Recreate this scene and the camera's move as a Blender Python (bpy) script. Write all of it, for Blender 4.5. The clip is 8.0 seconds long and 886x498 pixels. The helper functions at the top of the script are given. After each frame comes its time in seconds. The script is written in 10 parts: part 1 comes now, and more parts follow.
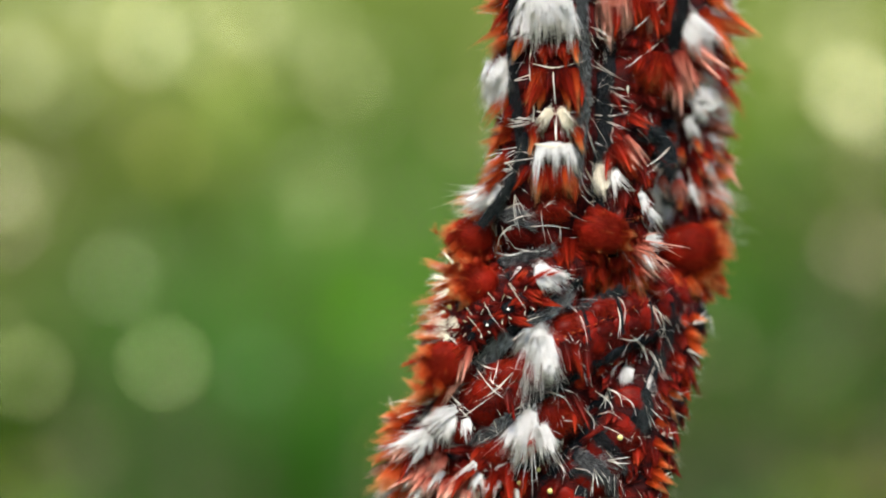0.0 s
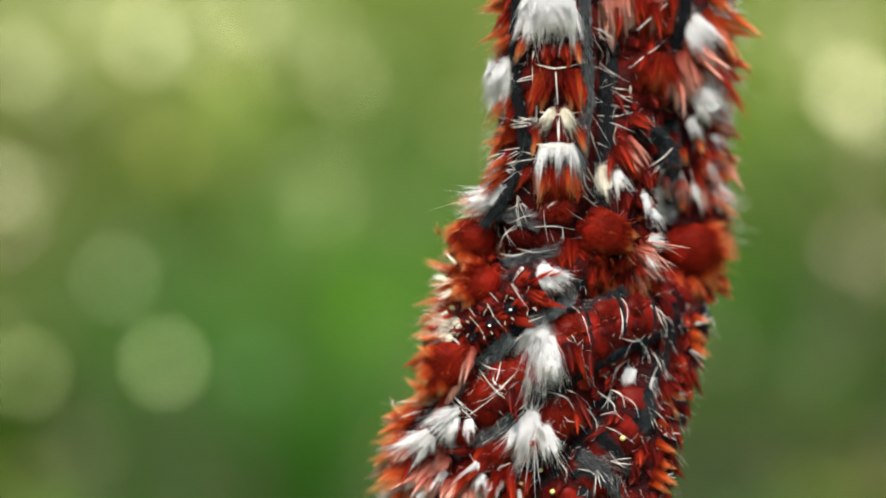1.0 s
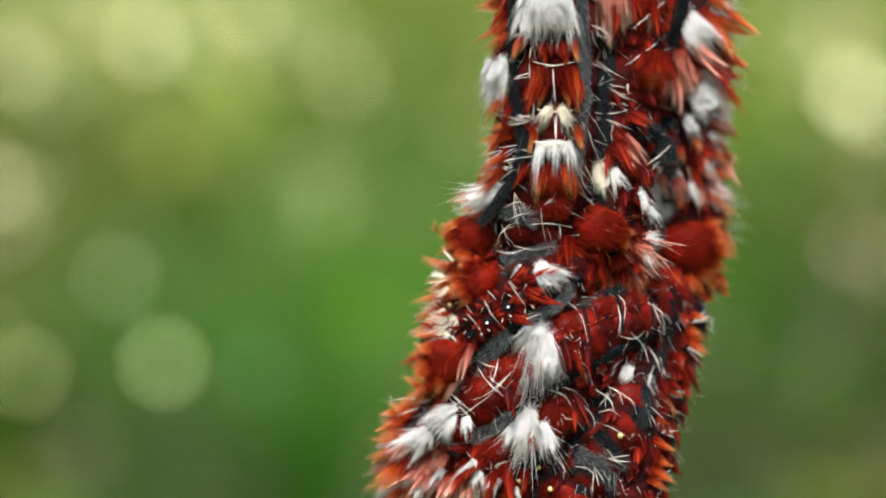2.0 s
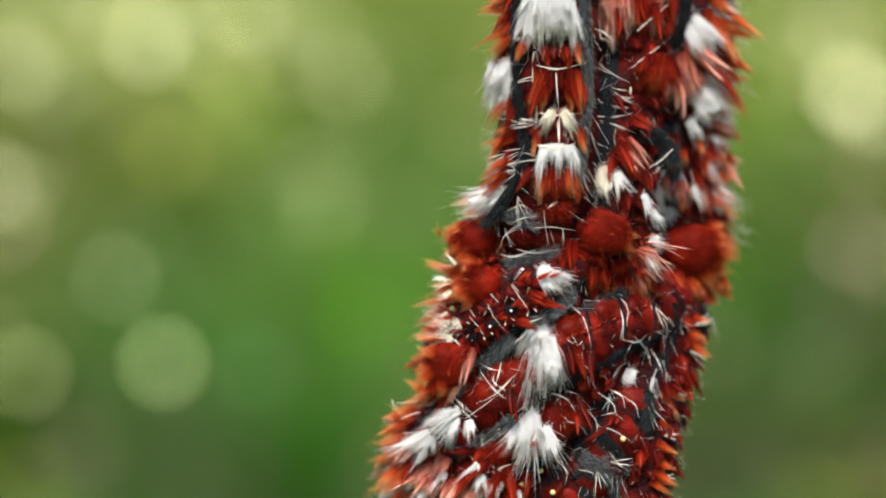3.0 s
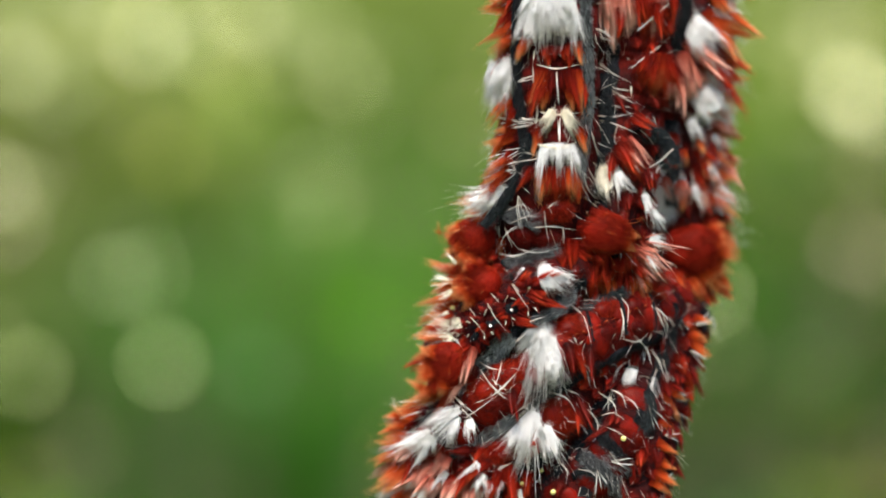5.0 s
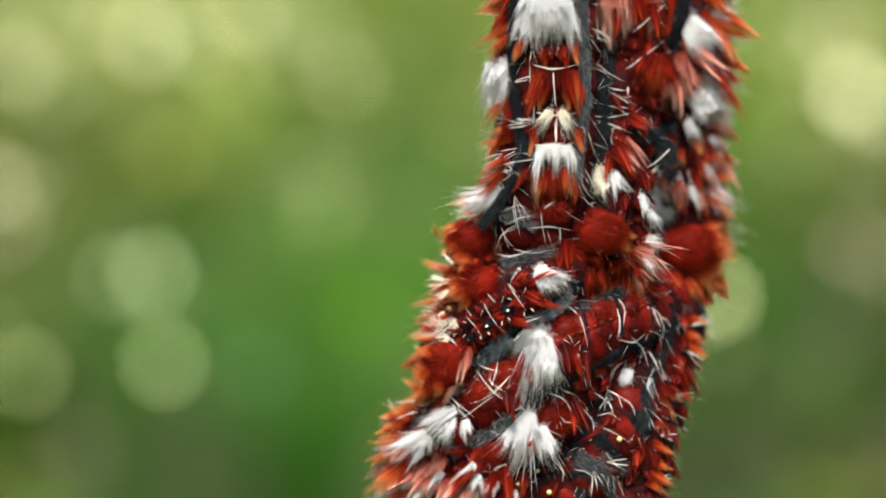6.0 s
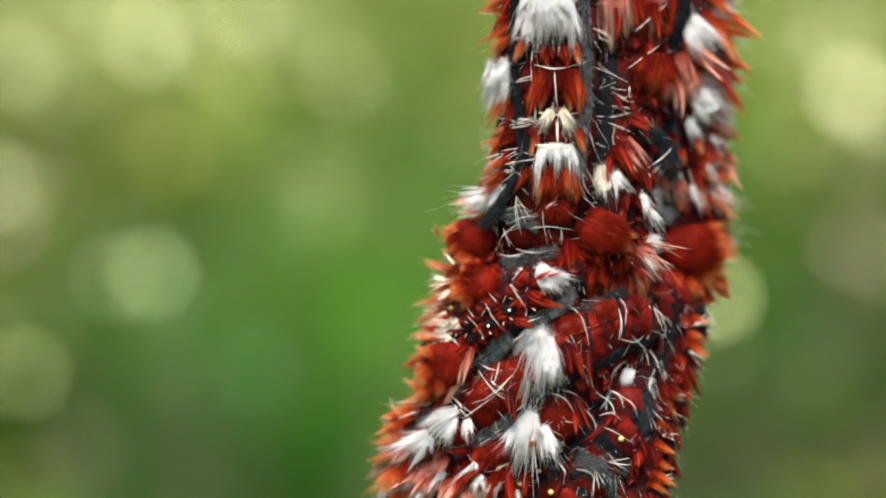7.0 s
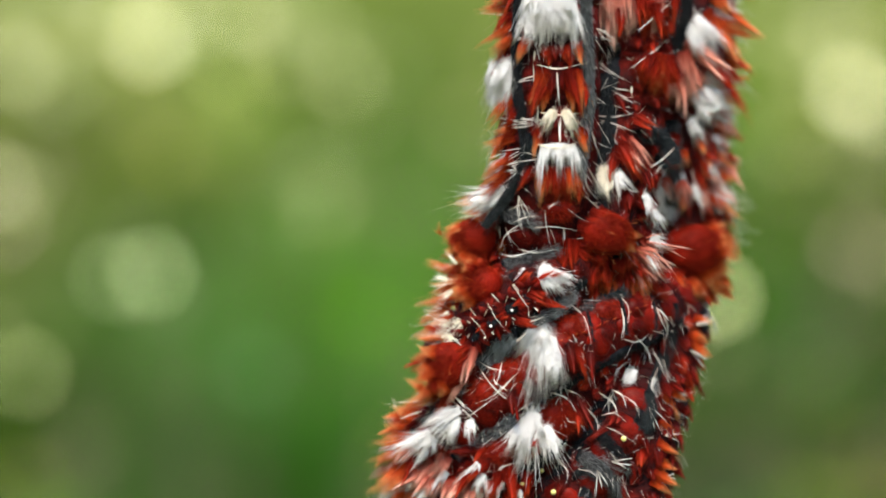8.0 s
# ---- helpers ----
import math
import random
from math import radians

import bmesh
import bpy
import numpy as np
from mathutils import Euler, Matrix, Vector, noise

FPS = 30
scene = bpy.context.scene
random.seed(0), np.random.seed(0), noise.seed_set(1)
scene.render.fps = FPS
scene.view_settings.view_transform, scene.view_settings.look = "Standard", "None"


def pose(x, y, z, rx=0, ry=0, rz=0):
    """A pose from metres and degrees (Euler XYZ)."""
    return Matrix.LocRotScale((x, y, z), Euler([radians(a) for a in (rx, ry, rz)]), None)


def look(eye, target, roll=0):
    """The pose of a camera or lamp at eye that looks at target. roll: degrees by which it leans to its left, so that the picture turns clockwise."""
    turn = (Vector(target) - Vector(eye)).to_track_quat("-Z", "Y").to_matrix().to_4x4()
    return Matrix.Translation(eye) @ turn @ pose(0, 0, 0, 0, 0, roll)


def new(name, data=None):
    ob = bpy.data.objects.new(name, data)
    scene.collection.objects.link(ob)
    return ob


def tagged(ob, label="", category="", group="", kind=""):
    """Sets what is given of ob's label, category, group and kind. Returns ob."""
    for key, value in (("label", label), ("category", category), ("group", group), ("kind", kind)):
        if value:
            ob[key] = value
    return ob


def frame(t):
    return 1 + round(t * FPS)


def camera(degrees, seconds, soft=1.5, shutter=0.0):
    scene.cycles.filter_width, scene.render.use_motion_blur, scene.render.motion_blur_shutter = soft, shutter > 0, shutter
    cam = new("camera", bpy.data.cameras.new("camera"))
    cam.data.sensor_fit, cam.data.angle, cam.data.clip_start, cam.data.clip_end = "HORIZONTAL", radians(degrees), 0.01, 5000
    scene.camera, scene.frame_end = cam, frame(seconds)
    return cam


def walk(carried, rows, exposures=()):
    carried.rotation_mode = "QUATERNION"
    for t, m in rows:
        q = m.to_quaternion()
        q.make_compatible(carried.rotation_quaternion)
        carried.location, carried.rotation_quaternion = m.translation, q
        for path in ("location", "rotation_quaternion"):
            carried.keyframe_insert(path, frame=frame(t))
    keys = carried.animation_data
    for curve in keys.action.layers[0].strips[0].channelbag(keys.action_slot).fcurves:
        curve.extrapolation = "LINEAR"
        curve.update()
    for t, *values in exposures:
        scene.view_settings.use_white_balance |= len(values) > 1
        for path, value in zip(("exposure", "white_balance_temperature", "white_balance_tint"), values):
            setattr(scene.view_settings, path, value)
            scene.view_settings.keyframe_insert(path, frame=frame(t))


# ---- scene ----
# A cluster of hairy caterpillars on a stem, before a sunlit thicket. Caterpillar sizes are given in millimetres.
MM = 0.001
CENTRE = Vector((0.0, 0.0, 1.2))  # the cluster's reference point over the ground

cam = camera(24, 8.0, soft=1.9)
cam.data.dof.use_dof = True
cam.data.dof.focus_distance = 0.2134
cam.data.dof.aperture_fstop = 8.35
EYE = (0.0, -0.2117, 1.2)
walk(cam, [(0.0, look(EYE, (0, 1, 1.2))), (8.0, look(EYE, (0, 1, 1.2)))],
     exposures=[(0.0, 1.15, 6950, 10), (4.5, 1.16, 6950, 10), (6.0, 1.19, 6950, 10), (8.0, 1.22, 6950, 10)])

# ---- light ----
SUN_UP, SUN_TURN = 55.0, -12.0
world = bpy.data.worlds.new("sky")
scene.world = world
world.use_nodes = True
wn, wl = world.node_tree.nodes, world.node_tree.links
sky = wn.new("ShaderNodeTexSky")
sky.sky_type, sky.sun_disc = "NISHITA", False
sky.sun_elevation, sky.sun_rotation = radians(SUN_UP), radians(180 + SUN_TURN)
wl.new(sky.outputs[0], wn["Background"].inputs["Color"])
wn["Background"].inputs["Strength"].default_value = 0.15
sun = new("sun", bpy.data.lights.new("sun", "SUN"))
sun.data.energy, sun.data.angle, sun.data.color = 5.0, radians(25), (1.0, 0.95, 0.87)
sun_way = Vector((math.sin(radians(SUN_TURN)) * math.cos(radians(SUN_UP)), -math.cos(radians(SUN_TURN)) * math.cos(radians(SUN_UP)), math.sin(radians(SUN_UP))))
sun.matrix_world = look(Vector((0, 0, 3)) + sun_way, (0, 0, 3))


# ---- materials ----
class Nodes:
    def __init__(self, name):
        self.mat = bpy.data.materials.new(name)
        self.mat.use_nodes = True
        self.tree = self.mat.node_tree
        self.bsdf = self.tree.nodes["Principled BSDF"]
        self.out = self.tree.nodes["Material Output"]

    def add(self, kind, **values):
        n = self.tree.nodes.new(kind)
        for key, value in values.items():
            setattr(n, key, value)
        return n

    def link(self, a, b):
        self.tree.links.new(a, b)

    def ramp(self, source, stops):
        r = self.add("ShaderNodeValToRGB")
        e = r.color_ramp.elements
        while len(e) < len(stops):
            e.new(0.5)
        for el, (at, col) in zip(e, stops):
            el.position, el.color = at, (*col, 1)
        self.link(source, r.inputs[0])
        return r.outputs[0]

    def noise(self, scale, detail=4.0):
        tc = self.add("ShaderNodeTexCoord")
        n = self.add("ShaderNodeTexNoise")
        n.inputs["Scale"].default_value, n.inputs["Detail"].default_value = scale, detail
        self.link(tc.outputs["Object"], n.inputs["Vector"])
        return n.outputs["Fac"]

    def mix(self, fac, a, b, blend="MIX"):
        m = self.add("ShaderNodeMix", data_type="RGBA", blend_type=blend)
        for value, socket in ((fac, m.inputs[0]), (a, m.inputs[6]), (b, m.inputs[7])):
            if isinstance(value, (int, float)):
                socket.default_value = value
            elif isinstance(value, tuple):
                socket.default_value = (*value, 1)
            else:
                self.link(value, socket)
        return m.outputs[2]

    def bump(self, height, strength, distance):
        b = self.add("ShaderNodeBump")
        b.inputs["Strength"].default_value, b.inputs["Distance"].default_value = strength, distance
        self.link(height, b.inputs["Height"])
        self.link(b.outputs[0], self.bsdf.inputs["Normal"])


def hair_material(name, root, middle, tip, rough, through_light, vary, gloss=0.1):
    """Hair coloured from root to tip, partly pigment and partly painted depth and backlight, each hair a little
    different, and which lets some light through.
    """
    n = Nodes(name)
    along = n.add("ShaderNodeAttribute", attribute_name="along")
    geo = n.add("ShaderNodeNewGeometry")
    info = n.add("ShaderNodeObjectInfo")
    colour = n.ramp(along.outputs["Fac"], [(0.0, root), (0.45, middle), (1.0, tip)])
    shade = n.ramp(geo.outputs["Random Per Island"], [(0.0, (1 - vary,) * 3), (0.6, (1, 1, 1)), (1.0, (1 + vary,) * 3)])
    clump = n.ramp(info.outputs["Random"], [(0.0, (1 - vary * 0.8, 1 - vary * 0.9, 1 - vary * 0.9)), (1.0, (1.0 + vary * 0.4, 1.0 + vary * 0.6, 1.0 + vary * 0.5))])
    colour = n.mix(1.0, n.mix(1.0, colour, shade, "MULTIPLY"), clump, "MULTIPLY")
    n.link(colour, n.bsdf.inputs["Base Color"])
    n.bsdf.inputs["Roughness"].default_value = rough
    n.bsdf.inputs["Specular IOR Level"].default_value = gloss
    tr = n.add("ShaderNodeBsdfTranslucent")
    n.link(colour, tr.inputs["Color"])
    mx = n.add("ShaderNodeMixShader")
    mx.inputs[0].default_value = through_light
    n.link(n.bsdf.outputs[0], mx.inputs[1])
    n.link(tr.outputs[0], mx.inputs[2])
    n.link(mx.outputs[0], n.out.inputs["Surface"])
    return n.mat


# Dark roots also add painted depth; orange and head-fur tips also imitate backlight.
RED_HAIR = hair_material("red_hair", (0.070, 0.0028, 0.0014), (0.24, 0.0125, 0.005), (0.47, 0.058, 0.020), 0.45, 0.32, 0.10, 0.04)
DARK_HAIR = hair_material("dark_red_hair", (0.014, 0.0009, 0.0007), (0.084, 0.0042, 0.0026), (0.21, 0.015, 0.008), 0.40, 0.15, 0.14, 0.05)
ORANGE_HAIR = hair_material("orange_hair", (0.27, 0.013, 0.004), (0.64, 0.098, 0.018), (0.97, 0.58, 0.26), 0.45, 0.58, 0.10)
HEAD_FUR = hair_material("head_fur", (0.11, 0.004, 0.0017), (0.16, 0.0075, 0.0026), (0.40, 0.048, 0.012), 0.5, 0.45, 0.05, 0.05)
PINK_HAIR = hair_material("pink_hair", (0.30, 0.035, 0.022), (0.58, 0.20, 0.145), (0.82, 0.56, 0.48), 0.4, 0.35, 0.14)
WHITE_HAIR = hair_material("white_hair", (0.80, 0.80, 0.80), (0.81, 0.81, 0.825), (0.83, 0.79, 0.78), 0.45, 0.36, 0.04)
WARM_WHITE_HAIR = hair_material("cream_hair", (0.82, 0.76, 0.62), (0.83, 0.78, 0.67), (0.84, 0.80, 0.71), 0.45, 0.34, 0.08)
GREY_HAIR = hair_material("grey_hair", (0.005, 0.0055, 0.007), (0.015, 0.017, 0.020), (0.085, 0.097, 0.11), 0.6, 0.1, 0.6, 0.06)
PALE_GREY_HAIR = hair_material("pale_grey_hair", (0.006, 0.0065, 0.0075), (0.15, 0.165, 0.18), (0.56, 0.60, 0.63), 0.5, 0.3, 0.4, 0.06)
BRISTLE = hair_material("pale_bristle", (0.62, 0.50, 0.42), (0.76, 0.72, 0.68), (0.82, 0.80, 0.78), 0.35, 0.25, 0.15)


def skin_material(name, stops, rough, relief=0.6):
    n = Nodes(name)
    coarse, fine = n.noise(420, 5), n.noise(2600, 3)
    colour = n.ramp(coarse, stops)
    n.link(n.mix(0.5, colour, n.ramp(fine, [(0.25, (0.35, 0.35, 0.35)), (0.75, (1.3, 1.3, 1.3))]), "MULTIPLY"), n.bsdf.inputs["Base Color"])
    n.bsdf.inputs["Roughness"].default_value = rough
    n.bsdf.inputs["Specular IOR Level"].default_value = 0.03 if rough > 0.45 else 0.05
    n.bump(fine, relief, 0.0002)
    return n.mat


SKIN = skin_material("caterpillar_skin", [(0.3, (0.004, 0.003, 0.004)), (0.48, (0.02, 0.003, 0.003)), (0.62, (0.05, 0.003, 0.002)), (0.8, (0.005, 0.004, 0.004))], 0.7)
PLATE = skin_material("red_plate", [(0.3, (0.05, 0.0018, 0.001)), (0.55, (0.105, 0.004, 0.0017)), (0.8, (0.17, 0.0072, 0.0026))], 0.42, 0.15)
DARK_PLATE = skin_material("dark_red_plate", [(0.3, (0.02, 0.0012, 0.0009)), (0.55, (0.05, 0.0022, 0.0013)), (0.8, (0.09, 0.004, 0.002))], 0.42, 0.15)
BLACK = skin_material("black_band_and_shade", [(0.3, (0.003, 0.0033, 0.004)), (0.6, (0.007, 0.008, 0.010)), (0.85, (0.018, 0.02, 0.024))], 0.9)
HEAD_SKIN = skin_material("head_capsule", [(0.3, (0.10, 0.004, 0.002)), (0.7, (0.15, 0.007, 0.003))], 0.5)


def plain_material(name, colour, rough, scale=900, depth=0.0001):
    n = Nodes(name)
    grain = n.noise(scale, 5)
    lo, hi = tuple(c * 0.75 for c in colour), tuple(min(1, c * 1.2) for c in colour)
    n.link(n.ramp(grain, [(0.3, lo), (0.7, hi)]), n.bsdf.inputs["Base Color"])
    n.bsdf.inputs["Roughness"].default_value = rough
    n.bump(grain, 0.4, depth)
    return n.mat


YELLOW = plain_material("yellow_bead", (0.48, 0.44, 0.15), 0.3)
UMBER = plain_material("dark_spot", (0.035, 0.010, 0.006), 0.4)
PEARL = plain_material("white_bead", (0.85, 0.84, 0.80), 0.2)
BARK = plain_material("stem_bark", (0.13, 0.09, 0.05), 0.85, 300, 0.0006)
EARTH = plain_material("ground_litter", (0.07, 0.10, 0.035), 0.9, 14, 0.02)


# ---- mesh helpers ----
rng = np.random.default_rng(7)


def vec(p):
    return np.array(p, float)


def unit(a):
    a = np.asarray(a, float)
    return a / np.maximum(np.linalg.norm(a, axis=-1, keepdims=True), 1e-9)


def mesh_part(name, verts, faces, material, parent, label="", along=None, smooth=True):
    """One mesh object under a thing; verts in mm in the cluster's space."""
    base = OFFSET[parent.name]
    v = (np.asarray(verts, float) - base) * MM
    me = bpy.data.meshes.new(name)
    me.from_pydata(v.tolist(), [], faces)
    if along is not None:
        me.attributes.new("along", "FLOAT", "POINT").data.foreach_set("value", np.asarray(along, np.float32))
    if smooth:
        me.polygons.foreach_set("use_smooth", [True] * len(me.polygons))
    me.materials.append(material)
    me.update()
    ob = new(name, me)
    ob.parent = parent
    OFFSET[ob.name] = base
    return tagged(ob, label)


OFFSET = {}
FULL, SHORT = ((0.0, 1.0), (0.4, 0.9), (0.75, 0.55)), ((0.0, 1.0), (0.5, 0.75))


def hairs(roots, ways, bends, lengths, widths, rings=FULL, facing=None):
    """Tapered, bowed, three-sided hairs: vertices, faces and the place along each hair; with facing they are flattened and lie like a coat."""
    n, m = len(roots), 3 * len(rings) + 1
    ways = unit(ways)
    thick = 1.0
    if facing is None:
        side = unit(np.cross(ways, rng.normal(size=(n, 3))))
    else:
        side, thick = unit(np.cross(ways, unit(facing) + rng.normal(scale=0.18, size=(n, 3)))), 0.45
    up = np.cross(side, ways)
    rows, along = [], []
    for t, w in rings:
        mid = roots + ways * (lengths * t)[:, None] + bends * (lengths * t * t)[:, None]
        for k in range(3):
            a = 2 * math.pi * k / 3
            rows.append(mid + (up * math.cos(a) * thick + side * math.sin(a)) * (widths * w)[:, None])
            along.append(np.full(n, t))
    rows.append(roots + (ways + bends) * lengths[:, None])
    along.append(np.ones(n))
    verts = np.stack(rows, 1).reshape(-1, 3)
    along = np.stack(along, 1).reshape(-1)
    one = []
    for k in range(3):
        for r in range(len(rings) - 1):
            c, d = 3 * r + k, 3 * r + (k + 1) % 3
            one.append((c, d, d + 3, c + 3))
        one.append((m - 4 + k, m - 4 + (k + 1) % 3, m - 1))
    faces = [tuple(v + i * m for v in f) for i in range(n) for f in one]
    return verts, faces, along


def lock_core(root, tip, curl, side, flat, wide, thick, start):
    """The matted heart of a lock of hair: a flattened flame, drawn out to a point."""
    verts, faces, along, turns = [], [], [], 8
    rings = ((0.0, 0.55), (0.14, 0.88), (0.32, 1.0), (0.52, 0.82), (0.72, 0.5), (0.88, 0.22))
    for j, (t, w) in enumerate(rings):
        mid = root + (tip - root) * t + curl * (t * t - t)
        for k in range(turns):
            a = 2 * math.pi * k / turns
            q = w * rng.uniform(0.95, 1.05)
            verts.append(mid + side * math.cos(a) * wide * q + flat * math.sin(a) * thick * q)
            along.append(t)
        if j:
            b = start + turns * j
            faces += [(b - turns + k, b - turns + (k + 1) % turns, b + (k + 1) % turns, b + k) for k in range(turns)]
    verts.append(tip)
    along.append(1.0)
    b = start + turns * (len(rings) - 1)
    faces += [(b + k, b + (k + 1) % turns, b + turns) for k in range(turns)]
    return verts, faces, along


def clump(mid, long, wide, thick):
    """The closely packed hair at the foot of a tuft: a lumpy, flattened drop, narrower where it grows from."""
    verts, faces, turns = [], [], 12
    for j in range(9):
        t = math.cos(math.pi * (j + 0.3) / 8.6)
        r = math.sqrt(max(0.0, 1 - t * t)) * (1 - 0.28 * t)
        for k in range(turns):
            a = 2 * math.pi * k / turns
            q = r * rng.uniform(0.9, 1.1)
            verts.append(mid - long * (t + rng.uniform(-0.06, 0.06)) + wide * math.cos(a) * q + thick * math.sin(a) * q)
        if j:
            b = turns * j
            faces += [(b - turns + k, b - turns + (k + 1) % turns, b + (k + 1) % turns, b + k) for k in range(turns)]
    faces += [tuple(range(turns))[::-1], tuple(8 * turns + k for k in range(turns))]
    return verts, faces


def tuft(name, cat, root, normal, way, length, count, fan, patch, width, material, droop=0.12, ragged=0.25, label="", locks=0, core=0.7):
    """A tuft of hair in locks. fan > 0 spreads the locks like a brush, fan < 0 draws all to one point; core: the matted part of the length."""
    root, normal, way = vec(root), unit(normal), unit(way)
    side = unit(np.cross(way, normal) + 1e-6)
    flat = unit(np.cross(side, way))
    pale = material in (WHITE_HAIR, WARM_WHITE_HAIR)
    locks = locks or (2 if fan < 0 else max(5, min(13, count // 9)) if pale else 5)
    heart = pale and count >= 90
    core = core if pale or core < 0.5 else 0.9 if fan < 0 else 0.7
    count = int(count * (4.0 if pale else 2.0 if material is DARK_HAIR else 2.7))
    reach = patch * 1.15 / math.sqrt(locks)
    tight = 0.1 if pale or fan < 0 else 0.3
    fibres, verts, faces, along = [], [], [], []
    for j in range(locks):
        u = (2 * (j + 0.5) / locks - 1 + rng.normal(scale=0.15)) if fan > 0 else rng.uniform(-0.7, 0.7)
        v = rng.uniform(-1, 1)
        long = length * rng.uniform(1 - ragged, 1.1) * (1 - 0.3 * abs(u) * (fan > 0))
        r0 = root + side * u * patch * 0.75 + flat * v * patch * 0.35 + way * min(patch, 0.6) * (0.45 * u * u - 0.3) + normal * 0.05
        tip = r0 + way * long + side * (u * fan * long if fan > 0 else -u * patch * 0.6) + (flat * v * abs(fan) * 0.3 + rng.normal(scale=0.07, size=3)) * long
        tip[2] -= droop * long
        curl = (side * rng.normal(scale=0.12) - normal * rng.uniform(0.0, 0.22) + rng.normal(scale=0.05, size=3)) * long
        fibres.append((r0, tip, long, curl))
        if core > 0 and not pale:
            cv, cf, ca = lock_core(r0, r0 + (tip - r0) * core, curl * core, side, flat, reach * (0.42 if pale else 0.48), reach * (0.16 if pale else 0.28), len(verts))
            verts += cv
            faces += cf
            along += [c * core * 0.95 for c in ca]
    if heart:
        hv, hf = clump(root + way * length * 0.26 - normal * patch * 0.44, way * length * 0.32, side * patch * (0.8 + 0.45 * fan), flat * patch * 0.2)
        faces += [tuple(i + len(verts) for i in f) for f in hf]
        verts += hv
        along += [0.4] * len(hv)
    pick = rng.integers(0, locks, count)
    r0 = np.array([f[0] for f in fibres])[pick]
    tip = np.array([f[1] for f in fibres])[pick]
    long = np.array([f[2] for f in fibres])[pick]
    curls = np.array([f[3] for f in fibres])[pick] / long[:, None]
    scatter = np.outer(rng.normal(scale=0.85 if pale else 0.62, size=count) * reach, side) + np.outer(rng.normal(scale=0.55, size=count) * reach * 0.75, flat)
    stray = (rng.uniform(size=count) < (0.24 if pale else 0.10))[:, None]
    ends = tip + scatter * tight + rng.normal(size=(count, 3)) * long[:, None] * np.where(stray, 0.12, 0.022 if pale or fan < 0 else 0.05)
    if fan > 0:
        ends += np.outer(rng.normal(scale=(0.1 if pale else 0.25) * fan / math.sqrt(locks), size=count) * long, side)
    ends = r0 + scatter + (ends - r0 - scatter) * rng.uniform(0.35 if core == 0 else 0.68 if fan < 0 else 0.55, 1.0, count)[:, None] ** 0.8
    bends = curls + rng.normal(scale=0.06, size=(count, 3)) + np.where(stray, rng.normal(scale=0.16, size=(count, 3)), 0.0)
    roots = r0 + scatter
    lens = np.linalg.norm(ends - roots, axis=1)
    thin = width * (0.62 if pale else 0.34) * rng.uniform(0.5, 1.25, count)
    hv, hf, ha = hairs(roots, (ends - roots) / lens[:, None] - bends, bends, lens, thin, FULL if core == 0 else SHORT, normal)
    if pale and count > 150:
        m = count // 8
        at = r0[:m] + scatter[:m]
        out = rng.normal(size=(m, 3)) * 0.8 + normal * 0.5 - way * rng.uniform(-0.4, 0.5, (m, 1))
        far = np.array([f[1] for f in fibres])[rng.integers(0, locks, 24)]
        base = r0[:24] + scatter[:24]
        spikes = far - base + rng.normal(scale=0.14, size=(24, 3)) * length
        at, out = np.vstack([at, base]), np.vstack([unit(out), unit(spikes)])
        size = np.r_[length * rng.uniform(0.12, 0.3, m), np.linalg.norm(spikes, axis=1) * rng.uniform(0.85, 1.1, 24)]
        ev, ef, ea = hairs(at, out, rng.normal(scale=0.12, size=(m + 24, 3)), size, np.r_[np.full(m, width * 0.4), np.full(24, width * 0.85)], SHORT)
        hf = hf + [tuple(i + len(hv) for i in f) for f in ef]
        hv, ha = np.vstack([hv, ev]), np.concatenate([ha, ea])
    n = len(verts)
    faces += [tuple(i + n for i in f) for f in hf]
    verts = np.vstack([np.array(verts).reshape(-1, 3), hv])
    return mesh_part(name, verts, faces, material, cat, label, np.concatenate([np.array(along), ha]))


def bristles(name, cat, root, ends, width, material=BRISTLE, sag=0.2, label=""):
    """A few single long bristles from one root, to ends given from the root."""
    ends = vec(ends)
    n = len(ends)
    lens = np.linalg.norm(ends, axis=1)
    bow = np.array((0, -0.12, -sag)) + rng.normal(scale=0.13, size=(n, 3))
    verts, faces, along = hairs(np.tile(vec(root), (n, 1)), ends / lens[:, None] - bow, bow, lens, np.full(n, width * 0.6))
    return mesh_part(name, verts, faces, material, cat, label, along)


def bead(name, cat, at, radius, material, squash=1.0):
    bm = bmesh.new()
    bmesh.ops.create_uvsphere(bm, u_segments=12, v_segments=8, radius=radius)
    verts = [vec(at) + vec((v.co.x, v.co.y * squash, v.co.z)) for v in bm.verts]
    faces = [[v.index for v in f.verts] for f in bm.faces]
    bm.free()
    return mesh_part(name, verts, faces, material, cat)


def spline(points, count):
    """A smooth line of count places through points of any width."""
    p = vec(points)
    p = np.vstack([2 * p[0] - p[1], p, 2 * p[-1] - p[-2]])
    out = []
    for s in np.linspace(0, len(p) - 3 - 1e-6, count):
        i, t = int(s), s - int(s)
        a, b, c, d = p[i:i + 4]
        out.append(0.5 * (2 * b + (c - a) * t + (2 * a - 5 * b + 4 * c - d) * t * t + (3 * b - a - 3 * c + d) * t ** 3))
    return np.array(out)


